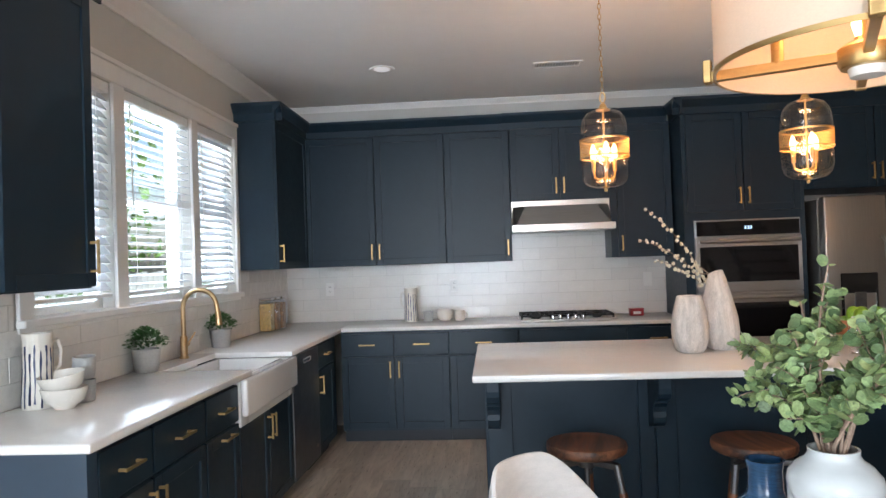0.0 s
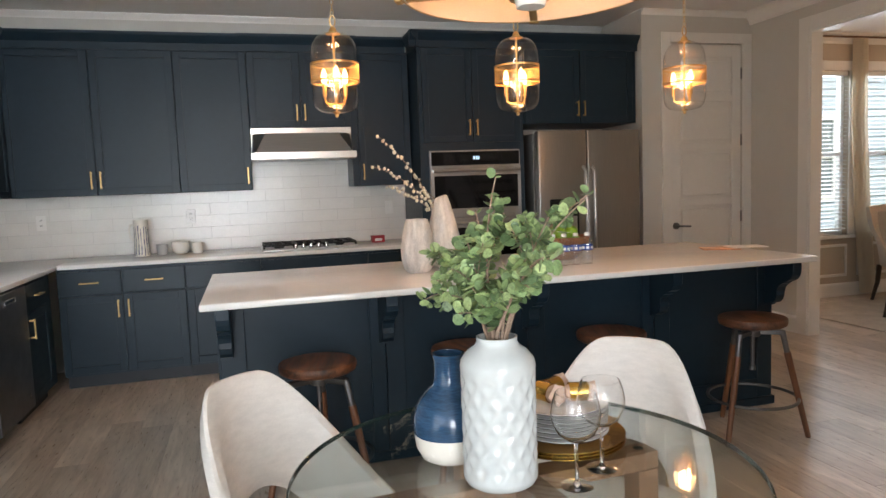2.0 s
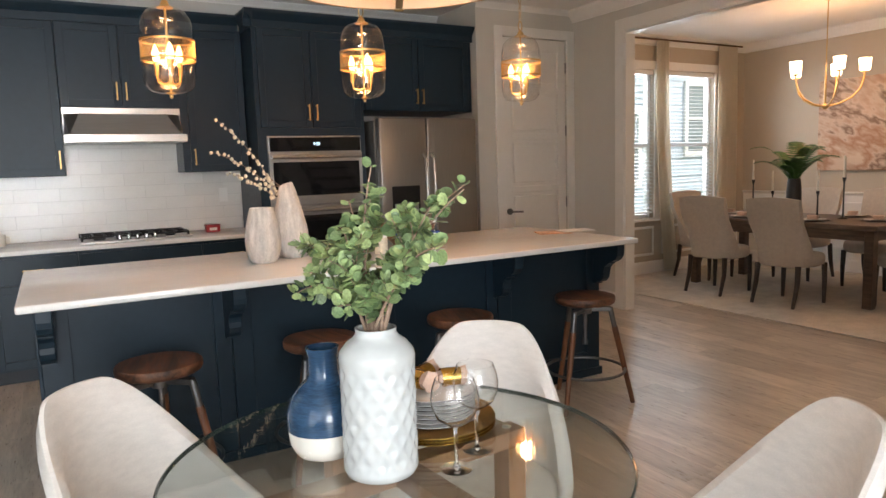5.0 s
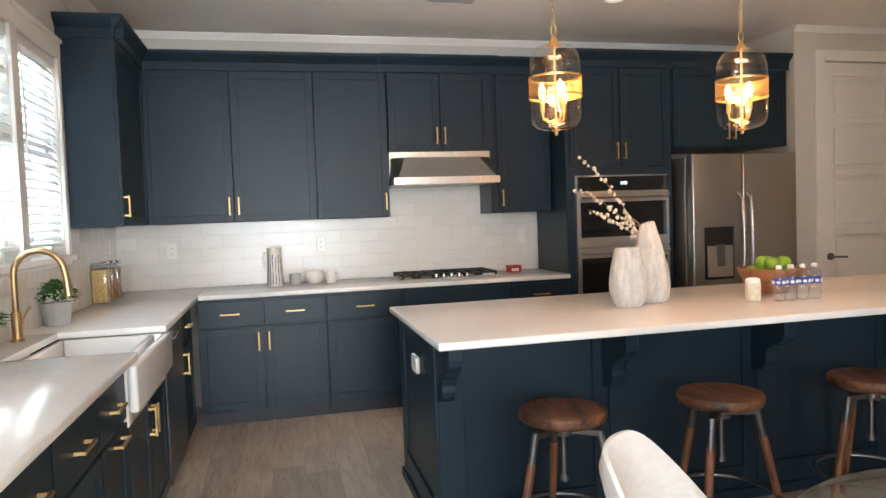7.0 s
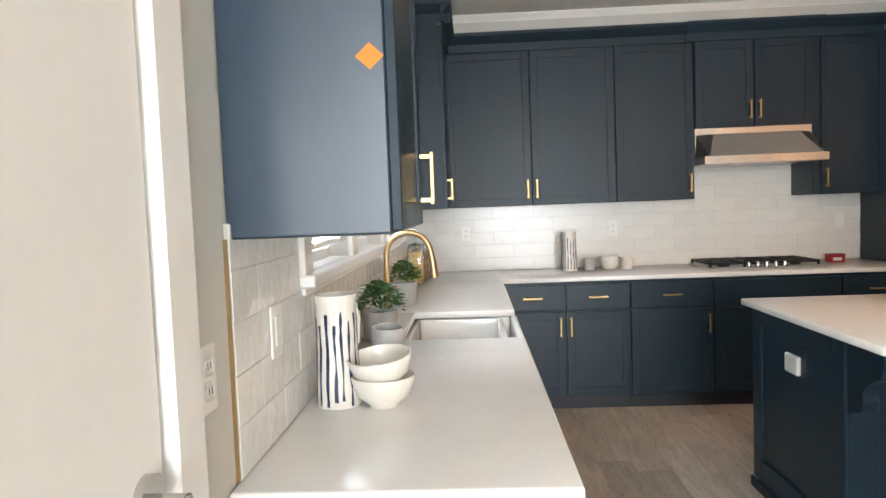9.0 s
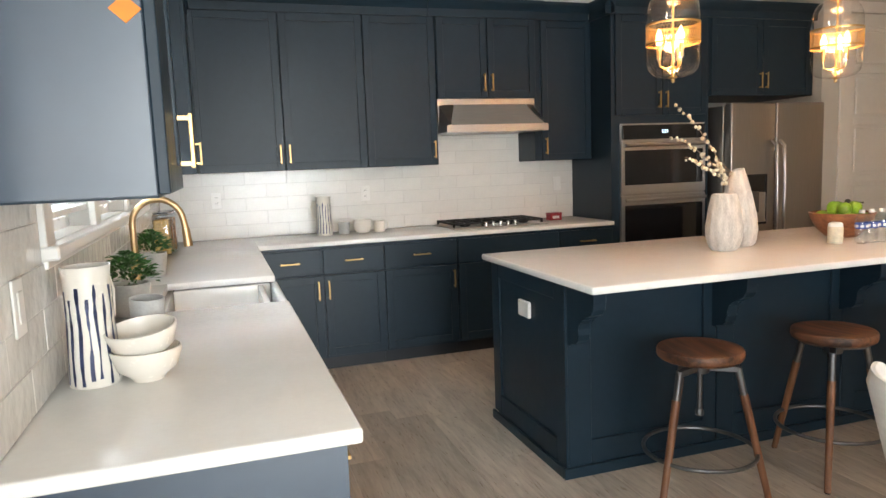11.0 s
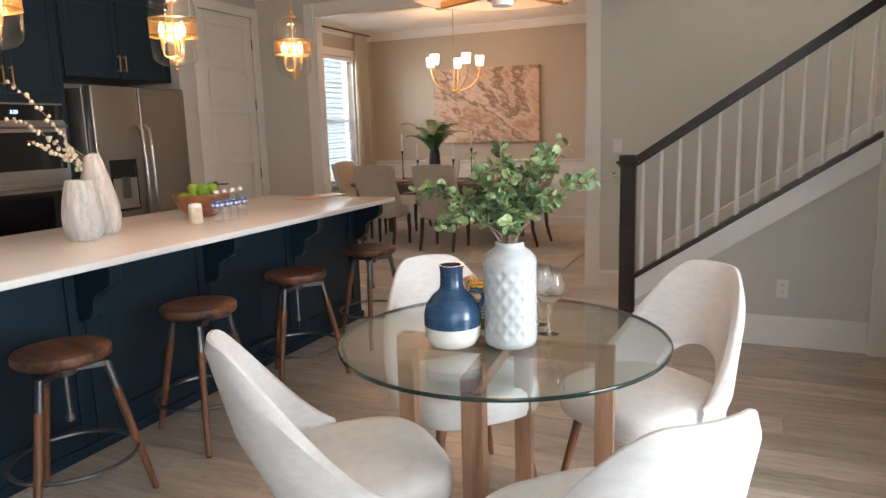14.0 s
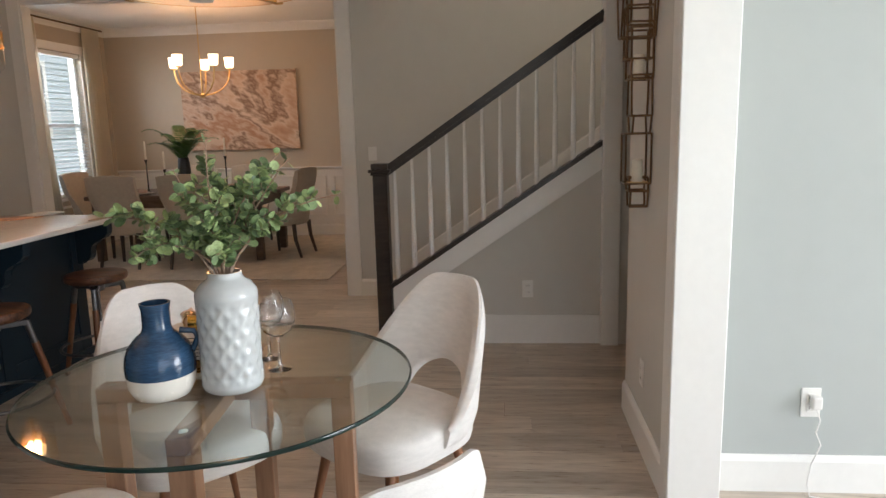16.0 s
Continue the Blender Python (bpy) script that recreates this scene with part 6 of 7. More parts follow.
for x0, x1 in ((6.795, 6.985), (7.90, 8.24)):
    cu = thing("curtain", (x0, YD - 0.075, 0), "cream floor length curtain hanging in folds", "curtain", "dining room curtains")
    bm = B()
    nn = 48
    ring = []
    for z in (0.03, 0.9, 1.9, 2.78):
        row = []
        for k in range(nn + 1):
            u = k / nn
            amp = 0.028 * (1.0 if z < 2.5 else 0.7)
            swept = 0.16 * max(0.0, 1 - z / 1.5) if x1 - x0 < 0.25 else 0.0
            row.append(bm.verts.new((swept + (x1 - x0) * u * (1.0 + 0.04 * (1 - z / 2.8)), amp * math.sin(u * math.pi * 2 * (4 if x1 - x0 < 0.25 else 6)), z)))
        ring.append(row)
    for p, q in zip(ring, ring[1:]):
        for k in range(nn):
            bm.faces.new((p[k], p[k + 1], q[k + 1], q[k]))
    bmesh.ops.solidify(bm, geom=bm.faces[:], thickness=0.003)
    part("cloth", bm, CURTAIN, cu, smooth=True)
rod = thing("curtain_rod", (0, 0, 0), "dark curtain rod over the dining windows", "curtain rod")
bm = B()
cyl(bm, (6.0, YD - 0.075, 2.79), (8.34, YD - 0.075, 2.79), 0.011, seg=10)
part("rod", bm, BRONZE, rod)
for x in (6.05, 7.45, 8.28):
    bm = B()
    cyl(bm, (x, YD - 0.075, 2.79), (x, YD - 0.001, 2.79), 0.007, seg=8)
    part("bracket", bm, BRONZE, rod)

dt = thing("dining_table", (7.02, 4.40, 0.013), "long weathered wood dining table", "dining table")
bm = B()
box(bm, -0.50, 0.50, -1.02, 1.02, 0.70, 0.745, 0.006)
part("tabletop", bm, DTABLE, dt)
bm = B()
for x0, x1, y0, y1 in ((-0.43, -0.41, -0.92, 0.92), (0.41, 0.43, -0.92, 0.92), (-0.41, 0.41, -0.94, -0.92), (-0.41, 0.41, 0.92, 0.94)):
    box(bm, x0, x1, y0, y1, 0.60, 0.70)
part("apron", bm, DTABLE, dt)
for x in (-0.45, 0.37):
    for y in (-0.97, 0.89):
        bm = B()
        box(bm, x, x + 0.08, y, y + 0.08, 0, 0.70, 0.004)
        part("leg", bm, DTABLE, dt)


def dining_chair():
    ob = thing("dining_chair", (0, 0, 0), "taupe linen dining chair with a tall wrapped back", "chair", "chairs round the dining table")
    part("seat", cushion(0.25, 0.25, 0.36, 0.48), LINEN, ob, smooth=True)
    bm = B()
    cols = []
    nn = 20
    for i in range(nn + 1):
        u = -1 + 2 * i / nn
        row = []
        for side in (0, 1):
            for j in range(9):
                v = j / 8 if side == 0 else 1 - j / 8
                z = 0.38 + (0.62 - 0.02 * u * u) * v
                wrap = 0.20 * abs(u) ** 5 * max(0.0, 1 - v * 1.5)
                y = 0.225 + 0.075 * v * v - wrap + (0.03 if side else -0.025) * (1 if 0 < j < 8 else 0.6)
                row.append(bm.verts.new((u * (0.25 + 0.012 * v), y, z)))
        cols.append(row)
    k = len(cols[0])
    for p, q in zip(cols, cols[1:]):
        for j in range(k):
            bm.faces.new((p[j], p[(j + 1) % k], q[(j + 1) % k], q[j]))
    bm.faces.new(cols[0])
    bm.faces.new(cols[-1][::-1])
    part("backrest", bm, LINEN, ob, smooth=True)
    for sx in (-1, 1):
        for sy, back in ((-1, 0), (1, 1)):
            bm = B()
            tube(bm, [(0.20 * sx, 0.20 * sy, 0.38), (0.205 * sx, 0.205 * sy + 0.01 * back, 0.20), (0.205 * sx, 0.20 * sy + 0.075 * back, 0.0)], [0.026, 0.022, 0.016], 8)
            part("leg", bm, DARKWOOD, ob, "dark espresso leg", True)
    return ob


base_chair = dining_chair()
spots = [(6.38, 4.84, 92), (6.38, 4.06, 90), (7.72, 4.80, -90), (7.72, 4.02, -88), (6.98, 5.50, 2)]
base_chair.matrix_basis = pose(6.95, 3.28, 0.013, 0, 0, 172)
for x, y, r in spots:
    copy_thing(base_chair, pose(x, y, 0.013, 0, 0, r))

fv = thing("fern_vase", (7.03, 4.47, 0.7585), "matte black vase standing on the dining table", "vase")
bm = B()
lathe(bm, ((0, 0), (0.055, 0), (0.068, 0.03), (0.074, 0.12), (0.073, 0.24), (0.066, 0.35), (0.058, 0.39), (0.05, 0.39), (0.05, 0.34), (0, 0.32)), 32)
part("body", bm, BLACK, fv, smooth=True)
fn = thing("fern", (7.03, 4.47, 1.10), "arching green fern fronds in the black vase", "plant")
rng = random.Random(5)
for k in range(17):
    a = 2 * math.pi * k / 17 + rng.uniform(-0.15, 0.15)
    reach, up = rng.uniform(0.20, 0.44), rng.uniform(0.20, 0.44)
    c, s = math.cos(a), math.sin(a)
    pts = [Vector((reach * c * f ** 1.2, reach * s * f ** 1.2, up * math.sin(f * 1.9) / math.sin(1.57))) for f in [i / 12 for i in range(13)]]
    bm = B()
    tube(bm, pts, 0.002, 4)
    for i in range(2, 13):
        d = (pts[i] - pts[i - 1]).normalized()
        sd = d.cross(Vector((0, 0, 1))).normalized()
        ln = 0.075 * math.sin(math.pi * (i / 12.6)) ** 0.6 + 0.012
        for h in (0, 0.5):
            q = pts[i - 1].lerp(pts[i], h)
            for sg in (-1, 1):
                w = d * 0.012
                tip = q + sd * sg * ln + d * 0.03 - Vector((0, 0, 0.012))
                v = [bm.verts.new(x) for x in (q - w * 0.6, q + sd * sg * ln * 0.5 - w * 0.3, tip, q + sd * sg * ln * 0.45 + w * 1.3, q + w * 0.7)]
                bm.faces.new(v)
    part("frond", bm, FERN, fn)

for x, y, h in ((6.98, 4.90, 0.38), (7.05, 4.72, 0.26), (7.0, 4.20, 0.27), (7.06, 3.98, 0.40)):
    cs = thing("candlestick", (x, y, 0.7585), "slim black candlestick with an ivory taper", "candlestick", "candlesticks on the dining table")
    bm = B()
    lathe(bm, ((0, 0), (0.045, 0), (0.045, 0.006), (0.012, 0.02), (0.008, 0.05), (0.007, h - 0.05), (0.016, h - 0.02), (0.018, h), (0, h)), 16)
    part("stick", bm, BLACK, cs, smooth=True)
    bm = B()
    lathe(bm, ((0, h), (0.011, h), (0.009, h + 0.20), (0.003, h + 0.212), (0, h + 0.212)), 12)
    part("taper", bm, CANDLE, cs, "ivory taper candle", True)
for x, y in ((6.70, 4.82), (6.70, 4.06), (7.34, 4.80), (7.34, 4.04), (7.0, 3.62), (7.0, 5.20)):
    ps = thing("place_setting", (x, y, 0.7585), "stacked plate with a folded napkin", "place setting", "settings on the dining table")
    plate(ps, "charger", 0.15, 0.0, DTABLE, "brown charger plate")
    plate(ps, "plate", 0.12, 0.008, CREAMCER, "cream plate")
    bm = B()
    for k in range(3):
        box(bm, -0.07 + 0.012 * k, 0.07 - 0.01 * k, -0.045, 0.045, 0.021 + 0.012 * k, 0.031 + 0.012 * k, 0.005, 2)
    part("napkin", bm, NAPKIN, ps, "folded cream napkin", True, m=pose(0, 0, 0, 0, 0, 25))

# ---- on the island ----
def carved_vase(m, prof, label, lean=0.0):
    ob = thing("carved_vase", m, label, "vase", "carved vases on the island")
    bm = B()
    k = random.Random(len(prof)).random() * 6
    lathe(bm, prof, 44, ripple=lambda a, i: 1 + 0.022 * math.sin(13 * a + k + i * 0.25) + 0.022 * math.sin(7 * a + i * 0.4))
    for v in bm.verts:
        v.co.x += lean * v.co.z
        if v.co.z > prof[-3][1] - 0.06 and lean:
            v.co.z += v.co.x * 0.35
    part("body", bm, MATTECER, ob, smooth=True)
    return ob


carved_vase((1.374, 3.748, ZT1 + 0.0005), ((0, 0), (0.056, 0), (0.074, 0.02), (0.088, 0.07), (0.090, 0.12), (0.080, 0.20), (0.066, 0.26), (0.059, 0.285), (0.052, 0.288), (0.050, 0.27), (0, 0.25)), "squat chalky carved vase on the island")
carved_vase((1.566, 3.852, ZT1 + 0.0005), ((0, 0), (0.062, 0), (0.08, 0.02), (0.092, 0.09), (0.088, 0.17), (0.07, 0.27), (0.048, 0.36), (0.036, 0.405), (0.028, 0.41), (0.027, 0.38), (0, 0.36)), "tall chalky carved vase with a slanted mouth", -0.06)
bb = thing("berry_branches", (1.541, 3.852, ZT1 + 0.37), "pale branches with cream buds in the tall vase", "plant")
rng = random.Random(9)
bm = B()
lathe(bm, ((0, -0.011), (0.007, -0.008), (0.0105, 0), (0.007, 0.008), (0, 0.011)), 8)
bud_mesh = mesh_of(bm, "bud", BUD, True)
for tip, bow in (((-0.33, 0.08, 0.385), (0.05, 0, 0.03)), ((-0.37, 0.07, 0.215), (0.06, 0, 0.05)), ((-0.31, 0.02, 0.11), (0.06, 0, 0.03)), ((-0.10, 0.05, 0.10), (0.01, 0, 0.02))):
    pts = curve_points((0.0, 0, -0.18), tip, bow, 10)
    pts[1], pts[2], pts[3] = Vector((0, 0, -0.12)), Vector((0, 0, -0.05)), Vector((tip[0] * 0.08, tip[1] * 0.08, 0.02))
    bm = B()
    tube(bm, pts, [0.0032 - 0.002 * k / 10 for k in range(11)], 5)
    part("branch", bm, TWIG, bb, smooth=True)
    for k in range(20):
        f = 0.4 + 0.6 * k / 20
        i = min(9, int(f * 10))
        p = pts[i].lerp(pts[i + 1], f * 10 - i) + Vector((rng.uniform(-1, 1), rng.uniform(-1, 1), rng.uniform(-1, 1))) * 0.012
        s = rng.uniform(0.6, 1.1)
        part("bud", bud_mesh, None, bb, m=Matrix.Translation(p) @ Matrix.Diagonal((s, s, s, 1)))

fb = thing("fruit_bowl", (2.28, 3.86, ZT1 + 0.0005), "red brown wooden bowl on the island", "bowl")
bm = B()
lathe(bm, ((0, 0), (0.075, 0), (0.085, 0.006), (0.13, 0.05), (0.158, 0.10), (0.168, 0.135), (0.162, 0.137), (0.15, 0.10), (0.12, 0.055), (0.07, 0.015), (0, 0.012)), 48)
part("body", bm, BOWLWOOD, fb, smooth=True)
bm = B()
lathe(bm, ((0, 0.006), (0.008, 0.001), (0.022, 0.004), (0.034, 0.022), (0.038, 0.042), (0.033, 0.062), (0.02, 0.072), (0.008, 0.070), (0, 0.063)), 18)
apple_mesh = mesh_of(bm, "apple", APPLE, True)
for i, (x, y, z) in enumerate(((-0.09, 0.0, 0.075), (-0.045, 0.08, 0.08), (0.045, 0.08, 0.08), (0.09, 0.0, 0.075), (0.045, -0.08, 0.078), (-0.045, -0.08, 0.078), (0.0, 0.0, 0.07), (-0.05, 0.02, 0.135), (0.04, -0.03, 0.135), (0.03, 0.05, 0.132), (-0.03, -0.05, 0.13))):
    ap = new("apple", apple_mesh)
    ap.matrix_basis = pose(2.28 + x, 3.86 + y, ZT1 + z - 0.01, rng.uniform(-25, 25), rng.uniform(-25, 25), rng.uniform(0, 360))
    tagged(ap, "green apple in the wooden bowl", "apple", "apples in the bowl")

wb = thing("water_bottle", (2.090, 3.572, ZT1 + 0.0005), "small clear water bottle with a blue label", "bottle", "water bottles on the island")
bm = B()
lathe(bm, ((0, 0), (0.026, 0), (0.030, 0.006), (0.028, 0.02), (0.031, 0.032), (0.028, 0.045), (0.031, 0.058), (0.031, 0.115), (0.028, 0.135), (0.014, 0.155), (0.0125, 0.162), (0, 0.162)), 24)
b = part("bottle", bm, BOTTLE, wb, smooth=True)
b.visible_shadow = False
bm = B()
lathe(bm, ((0.0313, 0.078), (0.0318, 0.079), (0.0318, 0.107), (0.0313, 0.108), (0.0313, 0.078)), 24)
part("label", bm, LABELBLUE, wb, "blue and white label", True)
bm = B()
for k in range(8):
    a = 2 * math.pi * k / 8
    box(bm, -0.008, 0.008, -0.0325, -0.0316, 0.085, 0.099)
    bmesh.ops.rotate(bm, verts=bm.verts[-8:], cent=(0, 0, 0), matrix=Matrix.Rotation(a, 3, "Z"))
part("label_mark", bm, PLASTIC, wb)
bm = B()
lathe(bm, ((0, 0.175), (0.0135, 0.174), (0.0145, 0.17), (0.0145, 0.157), (0.013, 0.157)), 18)
part("cap", bm, PLASTIC, wb, "white cap", True)
for x, y in ((2.158, 3.573), (2.228, 3.573), (2.298, 3.574)):
    copy_thing(wb, pose(x, y, ZT1 + 0.0005, 0, 0, 30 * x))
jr = thing("snack_jar", (2.000, 3.648, ZT1 + 0.0005), "small jar of pale sweets with a white lid", "jar")
bm = B()
lathe(bm, ((0, 0), (0.034, 0), (0.037, 0.005), (0.037, 0.085), (0.034, 0.09), (0, 0.09)), 28)
part("body", bm, BUD, jr, smooth=True)
bm = B()
lathe(bm, ((0, 0.112), (0.02, 0.112), (0.033, 0.106), (0.035, 0.10), (0.035, 0.088), (0, 0.088)), 24)
part("lid", bm, PLASTIC, jr, "white lid", True)
mg = thing("magazine", (3.34, 3.80, ZT1 + 0.0005, 0, 0, -25), "open brochures lying on the island", "magazine")
for i, (x, y, r) in enumerate(((0, 0, 0), (0.16, 0.02, 12))):
    bm = B()
    box(bm, -0.11, 0.11, -0.075, 0.075, 0.0, 0.006, 0.001)
    part("pages", bm, PAPER if i == 0 else PLASTIC, mg, m=pose(x, y, 0.0065 * i, 0, 0, r))

# ---- on the counters ----
def striped_pitcher(m, h, label):
    ob = thing("striped_pitcher", m, label, "pitcher", "striped pitchers")
    r = h * 0.185
    bm = B()
    lathe(bm, ((0, 0), (r * 1.08, 0), (r * 1.12, 0.006), (r * 1.0, h * 0.5), (r * 0.98, h * 0.9), (r * 1.04, h), (r * 0.97, h), (r * 0.92, h * 0.9), (r * 0.92, 0.02), (0, 0.02)), 36)
    part("body", bm, CREAMCER, ob, smooth=True)
    rg = random.Random(int(h * 1000))
    for k in range(17):
        a = 2 * math.pi * k / 17 + rg.uniform(-0.05, 0.05)
        bm = B()
        z0, z1 = h * rg.uniform(0.02, 0.08), h * rg.uniform(0.74, 0.86)
        v0 = None
        for i in range(11):
            z = z0 + (z1 - z0) * i / 10
            rr = r * (1.12 - 0.24 * min(0.5, z / h) if z < h * 0.5 else 1.0 - 0.05 * (z / h - 0.5)) + 0.0012
            w = 0.0014 + rg.random() * 0.0036
            aa = a + 0.02 * math.sin(i * 0.9 + k)
            row = [bm.verts.new((rr * math.cos(aa + s * w / rr), rr * math.sin(aa + s * w / rr), z)) for s in (-1, 1)]
            if v0:
                bm.faces.new((v0[0], v0[1], row[1], row[0]))
            v0 = row
        bmesh.ops.solidify(bm, geom=bm.faces[:], thickness=0.0006)
        part("stripe", bm, BLUEPAINT, ob, "brushed cobalt stripe")
    bm = B()
    tube(bm, [(r * 0.98, 0, h * 0.86), (r * 1.45, 0, h * 0.88), (r * 1.7, 0, h * 0.74), (r * 1.6, 0, h * 0.52), (r * 1.02, 0, h * 0.42)], r * 0.13, 8)
    part("handle", bm, CREAMCER, ob, smooth=True)
    return ob


def lathed(name, m, prof, material, label, category, group=""):
    ob = thing(name, m, label, category, group)
    bm = B()
    lathe(bm, prof, 36)
    part("body", bm, material, ob, smooth=True)
    return ob


striped_pitcher((-1.365, 2.70, ZT1 + 0.0005, 0, 0, 62), 0.285, "tall cream pitcher with brushed blue stripes")
striped_pitcher((-0.318, 5.98, ZT1 + 0.0005, 0, 0, 170), 0.285, "tall cream pitcher with grey blue stripes on the back counter")
CUP = ((0, 0), (0.036, 0), (0.04, 0.006), (0.043, 0.085), (0.040, 0.085), (0.037, 0.01), (0, 0.008))
BOWL = ((0, 0), (0.036, 0), (0.04, 0.008), (0.068, 0.03), (0.080, 0.065), (0.082, 0.078), (0.078, 0.079), (0.074, 0.062), (0.06, 0.03), (0, 0.014))
lathed("bowl", (-1.247, 2.678, ZT1 + 0.0005), BOWL, CREAMCER, "cream stoneware bowl at the bottom of the stack", "bowl", "stacked bowls")
lathed("bowl", (-1.247, 2.678, ZT1 + 0.055, 7, -5, 0), BOWL, CREAMCER, "cream stoneware bowl tilted on the stack", "bowl", "stacked bowls")
for z, t in ((0.0005, 0), (0.0935, 3)):
    lathed("cup", (-1.252, 2.812, ZT1 + z, t, t, 0), CUP, GREYCER, "grey stoneware cup, stacked", "cup", "stacked cups")
lathed("cup", (-0.173, 5.98, ZT1 + 0.0005), CUP, GREYCER, "pale grey stoneware cup on the back counter", "cup")
lathed("bowl", (-0.032, 5.97, ZT1 + 0.0005), ((0, 0), (0.034, 0), (0.052, 0.010), (0.066, 0.036), (0.070, 0.07), (0.067, 0.098), (0.064, 0.098), (0.066, 0.07), (0.06, 0.036), (0, 0.014)), CREAMCER, "cream bowl on the back counter", "bowl")
mug = lathed("mug", (0.095, 5.97, ZT1 + 0.0005), CUP, CREAMCER, "cream mug with a handle on the back counter", "mug")
bm = B()
tube(bm, [(0.04, 0, 0.07), (0.065, 0, 0.066), (0.07, 0, 0.045), (0.06, 0, 0.024), (0.038, 0, 0.02)], 0.005, 8)
part("handle", bm, CREAMCER, mug, smooth=True)


def potted_herb(m, label):
    ob = thing("potted_plant", m, label, "potted plant", "small potted plants by the sink")
    bm = B()
    lathe(bm, ((0, 0), (0.040, 0), (0.044, 0.004), (0.054, 0.085), (0.054, 0.09), (0.049, 0.09), (0.047, 0.078), (0, 0.076)), 36, ripple=lambda a, i: 1 + (0.02 * math.sin(26 * a) if 1 < i < 5 else 0))
    part("pot", bm, GREYCER, ob, "ribbed grey pot", True)
    bm = B()
    lathe(bm, ((0, 0.08), (0.047, 0.078), (0.047, 0.072), (0, 0.072)), 20)
    part("soil", bm, SOIL, ob)
    rg = random.Random(21)
    bm = B()
    for k in range(420):
        a, e = rg.uniform(0, 2 * math.pi), rg.uniform(-0.1, 1.5)
        r = 0.088 * rg.uniform(0.5, 1.0) * (1.15 if rg.random() < 0.1 else 1)
        c = Vector((r * math.cos(e) * math.cos(a), r * math.cos(e) * math.sin(a), 0.102 + 0.075 * rg.uniform(0.5, 1.05) * math.sin(e)))
        way = Vector((math.cos(a), math.sin(a), rg.uniform(-0.3, 0.9))).normalized()
        xa = way.cross(Vector((rg.gauss(0, .4), rg.gauss(0, .4), 1))).normalized()
        za = xa.cross(way)
        ln, w = rg.uniform(0.016, 0.027), rg.uniform(0.009, 0.014)
        v = [bm.verts.new(c + x) for x in (-way * ln * .5, xa * w * .5 + za * .002, way * ln * .5, -xa * w * .5 + za * .002)]
        bm.faces.new(v)
    tagged(part("foliage", bm, HERB, ob, "dense small green leaves"), kind="stuff")
    return ob


herb = potted_herb((-1.373, 3.53, ZT1 + 0.0005), "small leafy plant in a ribbed grey pot near the sink")
herb.scale = (1.28, 1.28, 1.28)
herb = potted_herb((-1.378, 4.49, ZT1 + 0.0005), "small leafy plant in a ribbed grey pot beyond the faucet")
herb.scale = (1.28, 1.28, 1.28)
for x, y, mtl, lab in ((-1.395, 5.45, PASTA, "glass canister of dry pasta"), (-1.385, 5.57, CEREAL, "glass canister of brown cereal"), (-1.375, 5.69, CEREAL, "glass canister of mixed nuts")):
    cn = thing("glass_canister", (x, y, ZT1 + 0.0005), lab, "canister", "canisters in the corner")
    bm = B()
    box(bm, -0.05, 0.05, -0.05, 0.05, 0.0, 0.245, 0.008, 2)
    g = part("glass", bm, BOTTLE, cn, smooth=True)
    g.visible_shadow = False
    bm = B()
    box(bm, -0.045, 0.045, -0.045, 0.045, 0.006, 0.215, 0.006, 2)
    part("contents", bm, mtl, cn)
    bm = B()
    box(bm, -0.05, 0.05, -0.05, 0.05, 0.247, 0.262, 0.006, 2)
    part("lid", bm, CHROME, cn, "steel lid")
tn = thing("red_tin", (1.56, 5.95, ZT1 + 0.0005), "small red tin on the counter beside the cooktop", "tin")
bm = B()
box(bm, -0.055, 0.055, -0.035, 0.035, 0.0, 0.048, 0.004)
part("body", bm, REDTIN, tn)
bm = B()
box(bm, -0.057, 0.057, -0.037, 0.037, 0.048, 0.060, 0.003)
part("lid", bm, REDTIN, tn)
bm = B()
box(bm, -0.03, 0.03, -0.0365, -0.0355, 0.014, 0.036)
part("label_plate", bm, PLASTIC, tn)

# ---- outdoors ----
bm = B()
box(bm, -400, 400, -400, 400, -0.75, -0.35)
structure("ground", bm, LAWN, "mown green lawn round the house", "ground")


